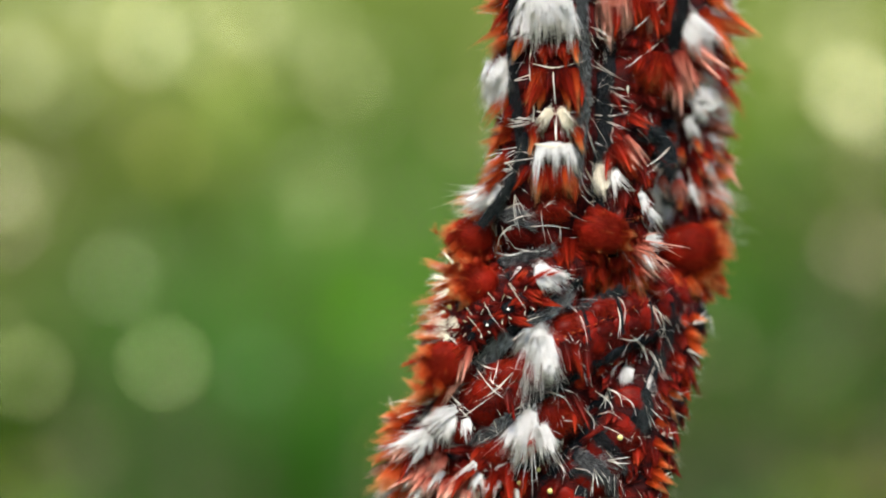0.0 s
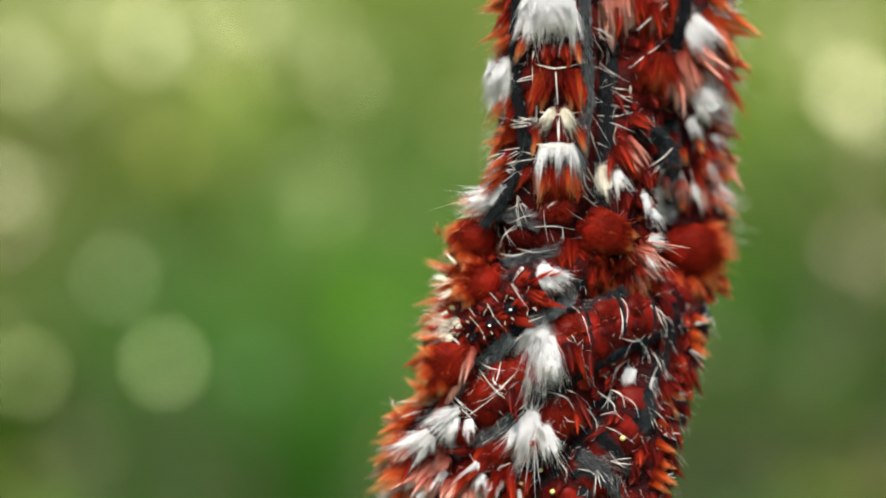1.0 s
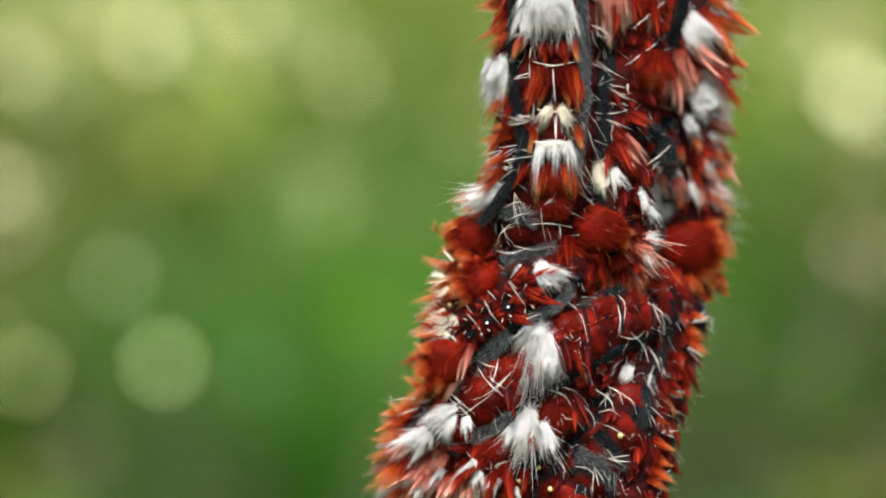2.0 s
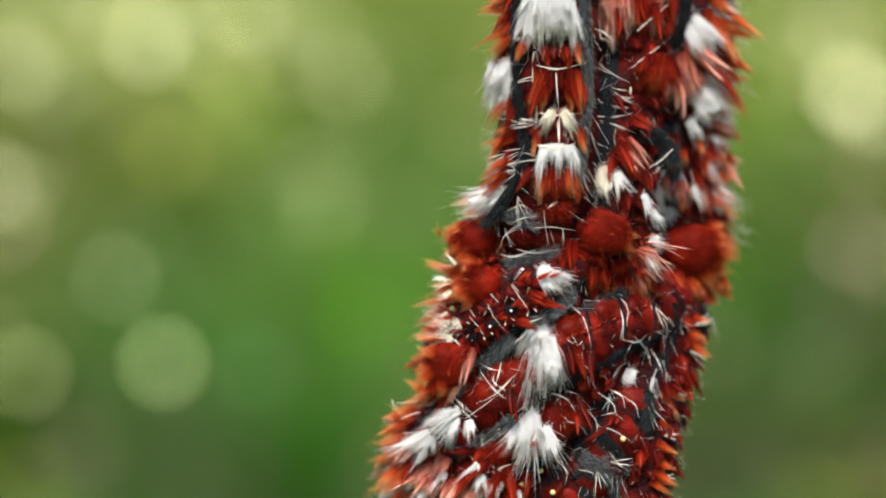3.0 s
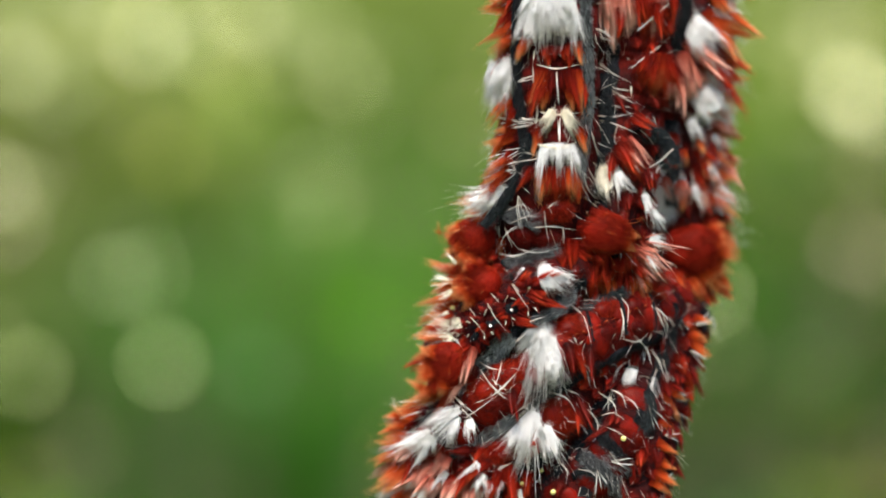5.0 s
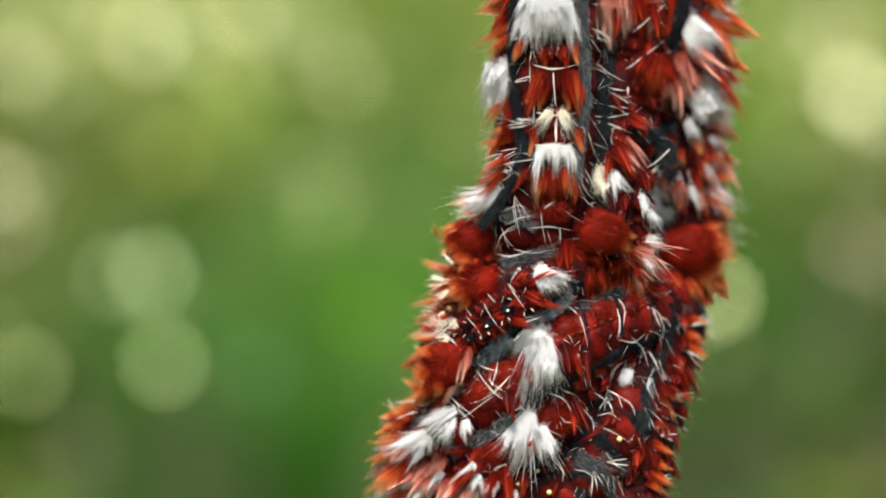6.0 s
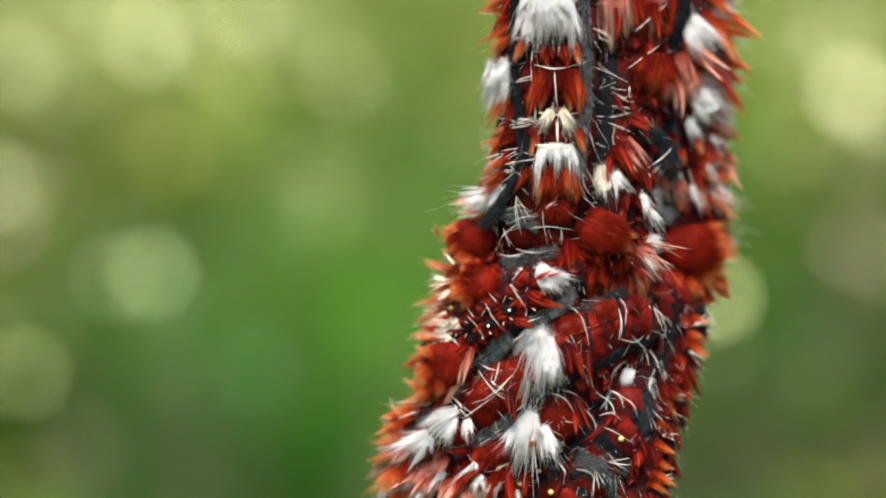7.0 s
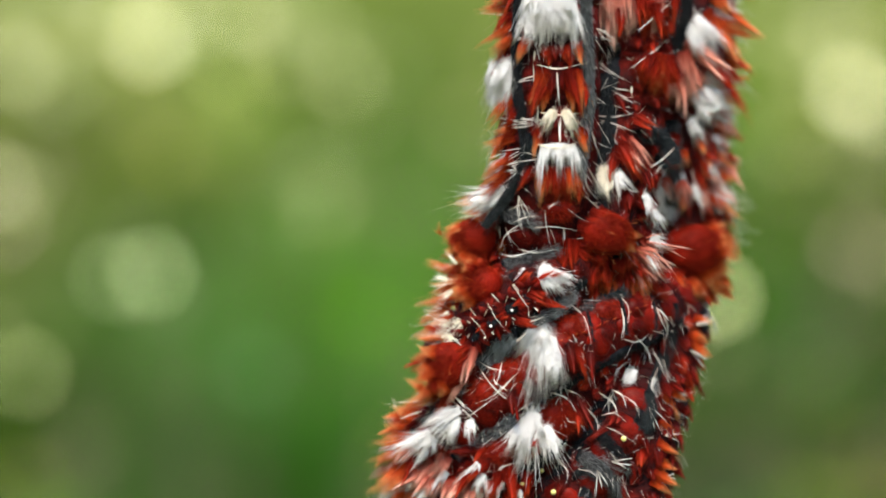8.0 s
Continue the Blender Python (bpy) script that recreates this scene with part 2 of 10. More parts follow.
class Caterpillar:
    """A body along a line of (x, y, z, radius) in mm, with its back turned towards `back`; rows of hair follow the segments."""
    ALL = []

    def __init__(self, label, line, back, flow):
        self.ob = new("caterpillar")
        tagged(self.ob, label, "caterpillar", "caterpillars on the stem")
        self.line = spline(line, 90)
        self.mid, self.rad = self.line[:, :3], self.line[:, 3]
        base = self.mid[45]
        self.base = base
        OFFSET[self.ob.name] = base
        self.ob.location = CENTRE + Vector(base * MM)
        self.along = unit(np.gradient(self.mid, axis=0))
        back = unit(back)
        self.back = unit(back - self.along * (self.along @ back)[:, None])
        self.side = np.cross(self.along, self.back)
        self.flow = flow
        self.length = np.r_[0, np.cumsum(np.linalg.norm(np.diff(self.mid, axis=0), axis=1))]
        Caterpillar.ALL.append(self)

    def spot(self, s, turn, lift=1.0):
        """The place, outward way and forward way at length s and angle turn from the back."""
        i = int(np.clip(np.searchsorted(self.length, s), 0, 89))
        a = radians(turn)
        out = self.back[i] * math.cos(a) + self.side[i] * math.sin(a)
        pulse = 1 + 0.03 * math.sin(s * 2 * math.pi / 5.2)
        return self.mid[i] + out * self.rad[i] * lift * pulse, out, self.along[i] * self.flow

    def buried(self, p):
        """Is p well inside another caterpillar?"""
        for other in Caterpillar.ALL:
            if other is not self and np.min(np.linalg.norm(other.mid - p, axis=1) - other.rad) < -0.5:
                return True
        return False

    def body(self):
        verts, faces, turns = [], [], 28
        steps = np.linspace(0, self.length[-1], 110)
        for s in steps:
            for k in range(turns):
                verts.append(self.spot(s, 360 * k / turns)[0])
        for j in range(len(steps) - 1):
            for k in range(turns):
                faces.append((j * turns + k, j * turns + (k + 1) % turns, (j + 1) * turns + (k + 1) % turns, (j + 1) * turns + k))
        faces += [list(range(turns))[::-1], [(len(steps) - 1) * turns + k for k in range(turns)]]
        mesh_part("body", verts, faces, SKIN, self.ob, "dark red and black wrinkled skin")

    def band(self, turn, half, fur, lo=0.0, hi=1.0):
        """A black velvety stripe along the body, with short grey fur on it."""
        verts, faces = [], []
        steps = np.linspace(lo * self.length[-1], hi * self.length[-1], 80)
        cross = ((-1, 0.97), (-0.75, 1.035), (0, 1.06), (0.75, 1.035), (1, 0.97))
        for s in steps:
            for u, lift in cross:
                verts.append(self.spot(s, turn + u * half * (1 + 0.14 * math.sin(s * 2.1)), lift)[0])
        n = len(cross)
        for j in range(len(steps) - 1):
            for k in range(n - 1):
                faces.append((j * n + k, j * n + k + 1, (j + 1) * n + k + 1, (j + 1) * n + k))
        b = mesh_part("band_or_shade", verts, faces, BLACK, self.ob, "black strip with short grey fur, a stripe or painted shade")
        roots, ways = [], []
        for _ in range(fur):
            p, out, fwd = self.spot(rng.uniform(steps[0], steps[-1]), turn + rng.uniform(-1, 1) * half, 1.04)
            roots.append(p)
            ways.append(out * 0.5 + fwd * 0.8 + rng.normal(scale=0.3, size=3))
        v, f, a = hairs(np.array(roots), np.array(ways), rng.normal(scale=0.15, size=(fur, 3)), rng.uniform(0.35, 0.95, fur), rng.uniform(0.009, 0.017, fur), SHORT)
        mesh_part("short_fur", v, f, GREY_HAIR, b, "", a)

    def back_plates(self, spacing=2.6, lo=0.0, hi=1.0, half=20, skin=PLATE):
        """Paired red swellings along the middle of the back."""
        s = lo * self.length[-1] + spacing * 0.5
        while s < hi * self.length[-1]:
            for sign in (-1, 1):
                p, out, fwd = self.spot(s, sign * half * 0.55, 0.98)
                if not self.buried(p):
                    side = unit(np.cross(fwd, out))
                    bm = bmesh.new()
                    bmesh.ops.create_uvsphere(bm, u_segments=14, v_segments=9, radius=1.0)
                    verts = [p + side * v.co.x * 1.5 + fwd * v.co.y * spacing * 0.44 * (1 - 0.25 * sign * v.co.x) + out * v.co.z * 0.45 + rng.normal(scale=0.012, size=3) for v in bm.verts]
                    faces = [[v.index for v in f.verts] for f in bm.faces]
                    bm.free()
                    plate = mesh_part("back_plate", verts, faces, skin, self.ob)
                    m = 220
                    d = unit(rng.normal(size=(m, 3)))
                    d[:, 2] = np.abs(d[:, 2])
                    roots = p + np.outer(d[:, 0], side) * 1.48 + np.outer(d[:, 1], fwd) * spacing * 0.43 + np.outer(d[:, 2], out) * 0.45
                    ways = fwd * 0.5 + side * sign * 0.8 + np.outer(d[:, 1], fwd) * 0.5 + np.outer(d[:, 2], out) * 0.1 + rng.normal(scale=0.1, size=(m, 3))
                    hv, hf, ha = hairs(roots, ways, rng.normal(scale=0.15, size=(m, 3)), rng.uniform(0.4, 1.1, m), rng.uniform(0.010, 0.020, m), SHORT, out)
                    mesh_part("short_hairs", hv, hf, DARK_HAIR, plate, "", ha)
            s += spacing

    def flank(self, spacing, turns, length, lo=0.0, hi=1.0, white=0.12, dark=0.4, density=1.0, orange=0.3, out_lean=0.7):
        """Rows of pointed tufts along the flanks; turns: the angles at which the rows run."""
        for row, turn in enumerate(turns):
            s = lo * self.length[-1] + spacing * (0.3 + 0.37 * row % 1)
            while s < hi * self.length[-1]:
                p, out, fwd = self.spot(s, turn + rng.normal(scale=5), 0.97)
                s += spacing * rng.uniform(0.75, 1.25)
                if self.buried(p) or out[1] > 0.45:
                    continue
                way = fwd * rng.uniform(0.4, 1.0) + out * out_lean * rng.uniform(0.6, 1.3) + rng.normal(scale=0.22, size=3) + np.array((0, 0, -0.35))
                x = rng.uniform()
                long = length * (0.85 if abs(turn) >= 80 else 1.0)
                if x < white:
                    tuft("white_tuft", self.ob, p, out, way, long * 0.95, int(48 * density), 0.45, 0.5, 0.036, WHITE_HAIR, label="white hair tuft", core=0)
                elif x < white + orange:
                    tuft("orange_tuft", self.ob, p, out, way, long * rng.uniform(0.8, 1.25), int(54 * density), -0.26, 0.85, 0.06, ORANGE_HAIR, label="pointed orange tuft")
                elif x < white + orange + dark:
                    tuft("dark_tuft", self.ob, p, out, way, long * rng.uniform(0.5, 1.15), int(56 * density), -0.2, 0.9, 0.065, DARK_HAIR, label="dark red matted tuft")
                else:
                    tuft("red_tuft", self.ob, p, out, way, long * rng.uniform(0.55, 1.3), int(56 * density), -0.24, 0.9, 0.065, RED_HAIR, label="red matted tuft")

    def loose(self, count, turns=(-80, 80), lo=0.0, hi=1.0, length=(1.2, 2.6)):
        """Single pale bristles scattered over the body."""
        roots, ends = [], []
        for _ in range(count):
            p, out, fwd = self.spot(rng.uniform(lo, hi) * self.length[-1], rng.uniform(*turns), 1.02)
            if not self.buried(p) and out[1] < 0.5:
                roots.append(p)
                ends.append(out * 0.8 + fwd * 0.5 + rng.normal(scale=0.55, size=3))
        n = len(roots)
        if n:
            v, f, a = hairs(np.array(roots), np.array(ends), rng.normal(scale=0.11, size=(n, 3)) + np.array((0, 0, -0.15)), rng.uniform(*length, n), rng.uniform(0.009, 0.017, n))
            mesh_part("loose_bristles", v, f, BRISTLE, self.ob, "fine pale bristles", a)

    def head(self, at, radius, way, fringe=0, count=7000):
        """A low, uneven head under a thick coat of red hair, combed one way."""
        at, way = vec(at), unit(way)
        shape = vec((1.0, 0.6, 0.95)) * rng.uniform(0.9, 1.1, 3)
        bm = bmesh.new()
        bmesh.ops.create_uvsphere(bm, u_segments=24, v_segments=16, radius=radius * 0.88)
        shift = Vector(at)
        lumps = [vec(v.co) * shape * (1 + 0.08 * noise.noise((v.co + shift) * 0.55)) for v in bm.verts]
        faces = [[v.index for v in f.verts] for f in bm.faces]
        bm.free()
        h = mesh_part("head", [at + r for r in lumps], faces, HEAD_SKIN, self.ob, "round head with a red fur coat")
        d = unit(rng.normal(size=(count, 3)))
        d = d[d[:, 1] < 0.5]
        count = len(d)
        lump = np.array([noise.noise(Vector(q * 1.5) + shift) for q in d])
        roots = at + d * (radius * 0.87 * (1 + 0.08 * lump))[:, None] * shape
        ways = d * 0.34 + (way - d * (d @ way)[:, None]) * 0.8 + rng.normal(scale=0.12, size=(count, 3))
        lens = radius * rng.uniform(0.12, 0.30, count) * (0.8 + 0.4 * (d @ way)) * (1 + 0.5 * lump)
        v, f, a = hairs(roots, ways, rng.normal(scale=0.07, size=(count, 3)) + np.array((0, 0.05, -0.1)), lens, rng.uniform(0.008, 0.016, count), SHORT, d)
        mesh_part("fur_coat", v, f, HEAD_FUR, h, "", a)
        m = 26
        d = unit(rng.normal(size=(m, 3)) + way * 0.9)
        v, f, a = hairs(at + d * radius * 0.75 * shape, d * 0.8 + way * 0.6 + rng.normal(scale=0.2, size=(m, 3)), rng.normal(scale=0.12, size=(m, 3)), radius * rng.uniform(0.5, 1.0, m), rng.uniform(0.007, 0.014, m))
        mesh_part("long_hairs", v, f, ORANGE_HAIR, h, "", a)
        turn = math.atan2(way[2], way[0])
        for k in range(fringe):
            a = turn + rng.uniform(-1.5, 1.5)
            out = vec((math.cos(a), rng.uniform(-0.4, 0.3), math.sin(a)))
            mat, name = ((ORANGE_HAIR, "orange_tuft"), (ORANGE_HAIR, "orange_tuft"), (RED_HAIR, "red_tuft"))[k % 3]
            tuft(name, self.ob, at + out * radius * 0.72, unit(out + vec((0, -0.5, 0))), out + way * 0.6, radius * rng.uniform(0.6, 1.0), 60, -0.12, radius * 0.3, 0.04, mat, 0.1, 0.3, "pointed tuft on the head's rim", core=0.35)


def arc(cat, points, width, material=BRISTLE):
    """One long curved bristle, of two or three hairs that part towards the tip."""
    verts, faces, along = [], [], []
    for strand in range(3):
        line = spline(points, 12)
        part = np.linspace(0, 1, 12)[:, None]
        line = line + part ** 1.6 * rng.normal(scale=0.16, size=3) + (strand > 0) * rng.normal(scale=0.03, size=3)
        way = unit(np.gradient(line, axis=0))
        side = unit(np.cross(way, (0.2, 1.0, 0.1)))
        up = np.cross(way, side)
        start, last = len(verts), 12 if strand == 0 else int(rng.integers(7, 12))
        for j in range(last):
            t = j / (last - 1)
            w = width * (0.31, 0.21, 0.17)[strand] * (0.5 + 0.5 * min(1, t * 6)) * (1 - 0.85 * t ** 2.2)
            for k in range(4):
                a = math.pi * k / 2
                verts.append(line[j] + (side[j] * math.cos(a) + up[j] * math.sin(a)) * w)
                along.append(t)
            if j:
                b = start + 4 * j
                faces += [(b - 4 + k, b - 4 + (k + 1) % 4, b + (k + 1) % 4, b + k) for k in range(4)]
    return mesh_part("bristle", verts, faces, material, cat.ob, "", along)


def pad(cat, points, half, fur=900, pale=False):
    """A black strip along points, a velvety skin stripe or painted shade, with short grey fur combed along it."""
    line = spline(points, 24)
    along = unit(np.gradient(line, axis=0))
    across = unit(np.cross(along, (0.0, 1.0, 0.0)))
    out = unit(np.cross(across, along))
    out *= -np.sign(out[:, 1:2] + 1e-9)
    verts, faces = [], []
    cross = ((-1, -0.7), (-0.7, -0.15), (0, 0.08), (0.7, -0.15), (1, -0.7))
    for j in range(24):
        w = half * (0.35 + 0.65 * math.sin(math.pi * min(1, max(0, (j + 2) / 27))) ** 0.6) * rng.uniform(0.97, 1.03)
        for u, h in cross:
            verts.append(line[j] + across[j] * u * w + out[j] * h * half)
        if j:
            b = 5 * j
            faces += [(b - 5 + k, b - 4 + k, b + 1 + k, b + k) for k in range(4)]
    band = mesh_part("band_or_shade", verts, faces, BLACK, cat.ob, "black strip with short grey fur, a stripe or painted shade")
    step = rng.uniform(0.5, 22.5, fur)
    j = step.astype(int)
    part = (step - j)[:, None]
    u = rng.uniform(-0.95, 0.95, fur)
    roots = line[j] * (1 - part) + line[j + 1] * part + across[j] * (u * half * 0.85)[:, None] + out[j] * ((0.06 - 0.5 * u ** 4) * half)[:, None]
    ways = along[j] * 0.9 + out[j] * 0.45 + across[j] * (u * 0.35)[:, None] + rng.normal(scale=0.25, size=(fur, 3))
    v, f, a = hairs(roots, ways, rng.normal(scale=0.15, size=(fur, 3)), rng.uniform(0.4, 1.1, fur), rng.uniform(0.009, 0.018, fur), SHORT)
    mesh_part("short_fur", v, f, PALE_GREY_HAIR if pale else GREY_HAIR, band, "", a)


def cushion(cat, at, normal, way, long, wide, high, dark=False):
    """A satin swelling of the skin, with a close nap combed outwards from its middle."""
    at, n, w = vec(at), unit(normal), unit(way)
    x = unit(np.cross(w, n))
    verts, faces, turns, rows = [], [], 18, 7
    lump = rng.uniform(0.9, 1.1, turns)
    for j in range(rows):
        a = 0.5 * math.pi * (1 - j / (rows - 0.5)) + 0.08
        for k in range(turns):
            b = 2 * math.pi * k / turns
            q = math.sin(a) * lump[k]
            verts.append(at + w * long * q * math.cos(b) + x * wide * q * math.sin(b) + n * high * (math.cos(a) - 0.35) - n * 0.2 * q * q)
        if j:
            c = turns * j
            faces += [(c - turns + k, c - turns + (k + 1) % turns, c + (k + 1) % turns, c + k) for k in range(turns)]
    faces.append(tuple(turns * (rows - 1) + k for k in range(turns)))
    plate = mesh_part("cushion", verts, faces, DARK_PLATE if dark else PLATE, cat.ob, "satin red swelling of the skin")
    m = int(430 * long * wide)
    r, b = np.sqrt(rng.uniform(size=m)), rng.uniform(0, 2 * math.pi, m)
    u, v = r * np.cos(b), r * np.sin(b)
    roots = at + np.outer(u * long, w) + np.outer(v * wide, x) + np.outer(high * (np.sqrt(np.maximum(0, 1 - r * r)) - 0.38) - 0.2 * r * r, n)
    ways = np.outer(u, w) + np.outer(v, x) + n * 0.25 + w * 0.35 - np.array((0, 0, 0.25)) + rng.normal(scale=0.16, size=(m, 3))
    hv, hf, ha = hairs(roots, ways, rng.normal(scale=0.1, size=(m, 3)), rng.uniform(0.3, 0.9, m), rng.uniform(0.008, 0.016, m), SHORT, n)
    mesh_part("nap", hv, hf, DARK_HAIR if dark else RED_HAIR, plate, "", ha)


def white_tuft(cat, root, normal, way, length, count=110, fan=0.5, patch=0.5, warm=False, core=0):
    return tuft("white_tuft", cat.ob, root, normal, way, length, count, fan, patch if patch > 1.5 else patch * 0.7, 0.031, WARM_WHITE_HAIR if warm else WHITE_HAIR, 0.12, 0.6, "white hair tuft, fanned out", 0, core)


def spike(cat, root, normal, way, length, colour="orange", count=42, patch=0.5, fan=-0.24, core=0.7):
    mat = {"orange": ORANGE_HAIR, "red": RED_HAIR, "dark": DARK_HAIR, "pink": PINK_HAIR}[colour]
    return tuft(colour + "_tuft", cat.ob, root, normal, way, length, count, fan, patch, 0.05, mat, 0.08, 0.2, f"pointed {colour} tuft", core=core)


# ---- the thicket behind ----
FAR = 3.0  # the thicket's distance behind the caterpillars


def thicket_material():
    """Distant sunlit foliage as a glowing sheet; its light and shade are painted in soft green patches."""
    n = Nodes("painted_foliage_glow")
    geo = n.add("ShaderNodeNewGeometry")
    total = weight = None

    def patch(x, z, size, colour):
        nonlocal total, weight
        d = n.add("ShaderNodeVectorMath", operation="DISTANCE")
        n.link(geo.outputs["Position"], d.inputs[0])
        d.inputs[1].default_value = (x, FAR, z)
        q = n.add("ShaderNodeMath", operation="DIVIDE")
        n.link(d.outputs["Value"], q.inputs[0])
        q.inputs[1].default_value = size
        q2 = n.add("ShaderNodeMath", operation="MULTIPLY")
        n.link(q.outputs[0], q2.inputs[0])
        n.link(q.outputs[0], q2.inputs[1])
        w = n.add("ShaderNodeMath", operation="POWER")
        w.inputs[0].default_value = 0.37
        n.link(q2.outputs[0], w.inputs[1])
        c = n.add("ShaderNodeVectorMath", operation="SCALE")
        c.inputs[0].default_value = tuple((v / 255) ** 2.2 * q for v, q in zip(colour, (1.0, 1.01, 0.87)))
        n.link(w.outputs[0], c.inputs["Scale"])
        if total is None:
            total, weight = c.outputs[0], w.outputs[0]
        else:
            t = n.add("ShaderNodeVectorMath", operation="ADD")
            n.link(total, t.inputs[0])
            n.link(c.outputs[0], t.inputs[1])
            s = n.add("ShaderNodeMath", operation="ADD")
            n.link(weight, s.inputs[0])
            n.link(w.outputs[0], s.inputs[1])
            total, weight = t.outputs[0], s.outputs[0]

    # Each patch paints a bright or dim area of the foliage's light.
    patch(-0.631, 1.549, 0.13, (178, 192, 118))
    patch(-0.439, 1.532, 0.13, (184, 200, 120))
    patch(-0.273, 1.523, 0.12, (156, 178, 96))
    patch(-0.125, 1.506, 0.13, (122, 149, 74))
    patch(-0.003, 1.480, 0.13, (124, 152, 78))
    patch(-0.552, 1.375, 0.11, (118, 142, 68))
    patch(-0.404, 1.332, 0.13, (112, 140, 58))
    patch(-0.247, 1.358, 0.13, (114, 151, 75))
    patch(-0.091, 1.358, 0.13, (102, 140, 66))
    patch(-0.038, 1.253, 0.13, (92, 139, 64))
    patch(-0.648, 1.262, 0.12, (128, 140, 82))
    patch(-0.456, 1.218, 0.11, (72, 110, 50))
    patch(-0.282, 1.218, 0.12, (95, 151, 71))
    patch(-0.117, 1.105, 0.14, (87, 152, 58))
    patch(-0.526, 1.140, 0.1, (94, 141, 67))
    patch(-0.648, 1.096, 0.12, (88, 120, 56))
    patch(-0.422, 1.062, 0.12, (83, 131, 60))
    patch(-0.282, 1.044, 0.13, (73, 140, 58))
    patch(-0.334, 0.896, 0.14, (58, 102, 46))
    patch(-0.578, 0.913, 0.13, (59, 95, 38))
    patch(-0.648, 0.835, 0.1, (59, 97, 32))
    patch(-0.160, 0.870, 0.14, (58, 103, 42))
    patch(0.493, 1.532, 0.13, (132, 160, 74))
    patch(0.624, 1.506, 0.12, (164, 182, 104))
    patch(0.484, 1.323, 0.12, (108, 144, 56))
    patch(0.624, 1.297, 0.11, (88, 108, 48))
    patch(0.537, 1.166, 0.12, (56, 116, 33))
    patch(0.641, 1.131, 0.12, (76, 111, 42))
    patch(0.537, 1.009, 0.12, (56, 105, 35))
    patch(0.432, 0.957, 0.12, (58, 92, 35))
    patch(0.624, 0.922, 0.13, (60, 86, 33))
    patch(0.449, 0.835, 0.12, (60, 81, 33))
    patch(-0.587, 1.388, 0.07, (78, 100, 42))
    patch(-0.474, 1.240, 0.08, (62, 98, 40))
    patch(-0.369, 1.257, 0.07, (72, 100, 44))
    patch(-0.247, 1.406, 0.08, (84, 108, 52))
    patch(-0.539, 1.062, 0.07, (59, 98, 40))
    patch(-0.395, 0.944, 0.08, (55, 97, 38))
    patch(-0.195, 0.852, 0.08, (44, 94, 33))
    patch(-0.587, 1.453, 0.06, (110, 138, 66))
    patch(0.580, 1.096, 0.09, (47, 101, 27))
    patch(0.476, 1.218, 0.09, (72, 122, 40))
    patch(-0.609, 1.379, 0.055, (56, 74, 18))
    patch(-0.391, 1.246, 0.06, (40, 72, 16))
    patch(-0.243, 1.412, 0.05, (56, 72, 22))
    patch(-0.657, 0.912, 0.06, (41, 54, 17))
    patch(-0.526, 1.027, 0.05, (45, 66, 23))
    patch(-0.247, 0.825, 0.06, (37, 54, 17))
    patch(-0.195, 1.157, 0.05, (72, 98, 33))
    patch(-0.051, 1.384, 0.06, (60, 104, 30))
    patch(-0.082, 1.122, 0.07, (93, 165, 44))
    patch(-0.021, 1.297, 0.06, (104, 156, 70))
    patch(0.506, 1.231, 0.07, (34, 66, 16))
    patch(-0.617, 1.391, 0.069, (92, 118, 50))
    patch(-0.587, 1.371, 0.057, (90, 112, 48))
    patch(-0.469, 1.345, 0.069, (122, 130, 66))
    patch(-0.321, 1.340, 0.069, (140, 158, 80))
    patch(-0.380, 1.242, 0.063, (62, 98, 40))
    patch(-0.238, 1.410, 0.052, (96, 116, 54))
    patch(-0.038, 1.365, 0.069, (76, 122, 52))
    patch(-0.005, 1.274, 0.063, (92, 150, 60))
    patch(-0.179, 1.307, 0.069, (122, 152, 86))
    patch(-0.651, 0.915, 0.052, (62, 75, 31))
    patch(-0.657, 0.839, 0.052, (103, 131, 42))
    patch(-0.529, 0.954, 0.069, (64, 86, 38))
    patch(-0.234, 1.127, 0.057, (87, 116, 54))
    patch(-0.119, 1.088, 0.057, (95, 158, 46))
    patch(-0.190, 1.024, 0.057, (64, 120, 38))
    patch(-0.299, 1.037, 0.069, (95, 150, 77))
    patch(-0.414, 0.928, 0.069, (58, 94, 40))
    patch(-0.286, 0.833, 0.063, (52, 75, 35))
    patch(-0.523, 0.884, 0.057, (76, 113, 58))
    patch(-0.125, 0.905, 0.069, (58, 107, 42))
    patch(0.497, 1.448, 0.057, (112, 152, 60))
    patch(0.592, 1.353, 0.069, (92, 114, 46))
    patch(0.481, 1.361, 0.057, (132, 158, 74))
    patch(0.510, 1.254, 0.069, (70, 98, 44))
    patch(0.634, 1.221, 0.069, (132, 142, 84))
    patch(0.530, 1.176, 0.057, (72, 113, 42))
    patch(0.523, 1.110, 0.069, (58, 101, 36))
    patch(0.667, 1.028, 0.057, (56, 68, 33))
    patch(0.576, 1.003, 0.069, (97, 124, 60))
    patch(0.489, 0.871, 0.081, (70, 94, 42))
    patch(0.671, 0.842, 0.057, (115, 107, 56))
    patch(0.000, 2.300, 0.8, (150, 170, 96))
    patch(0.000, 0.200, 0.5, (50, 84, 36))
    mean = n.add("ShaderNodeVectorMath", operation="DIVIDE")
    n.link(total, mean.inputs[0])
    spread = n.add("ShaderNodeCombineXYZ")
    for k in range(3):
        n.link(weight, spread.inputs[k])
    n.link(spread.outputs[0], mean.inputs[1])
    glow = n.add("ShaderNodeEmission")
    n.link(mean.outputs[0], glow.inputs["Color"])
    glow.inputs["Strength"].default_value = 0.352
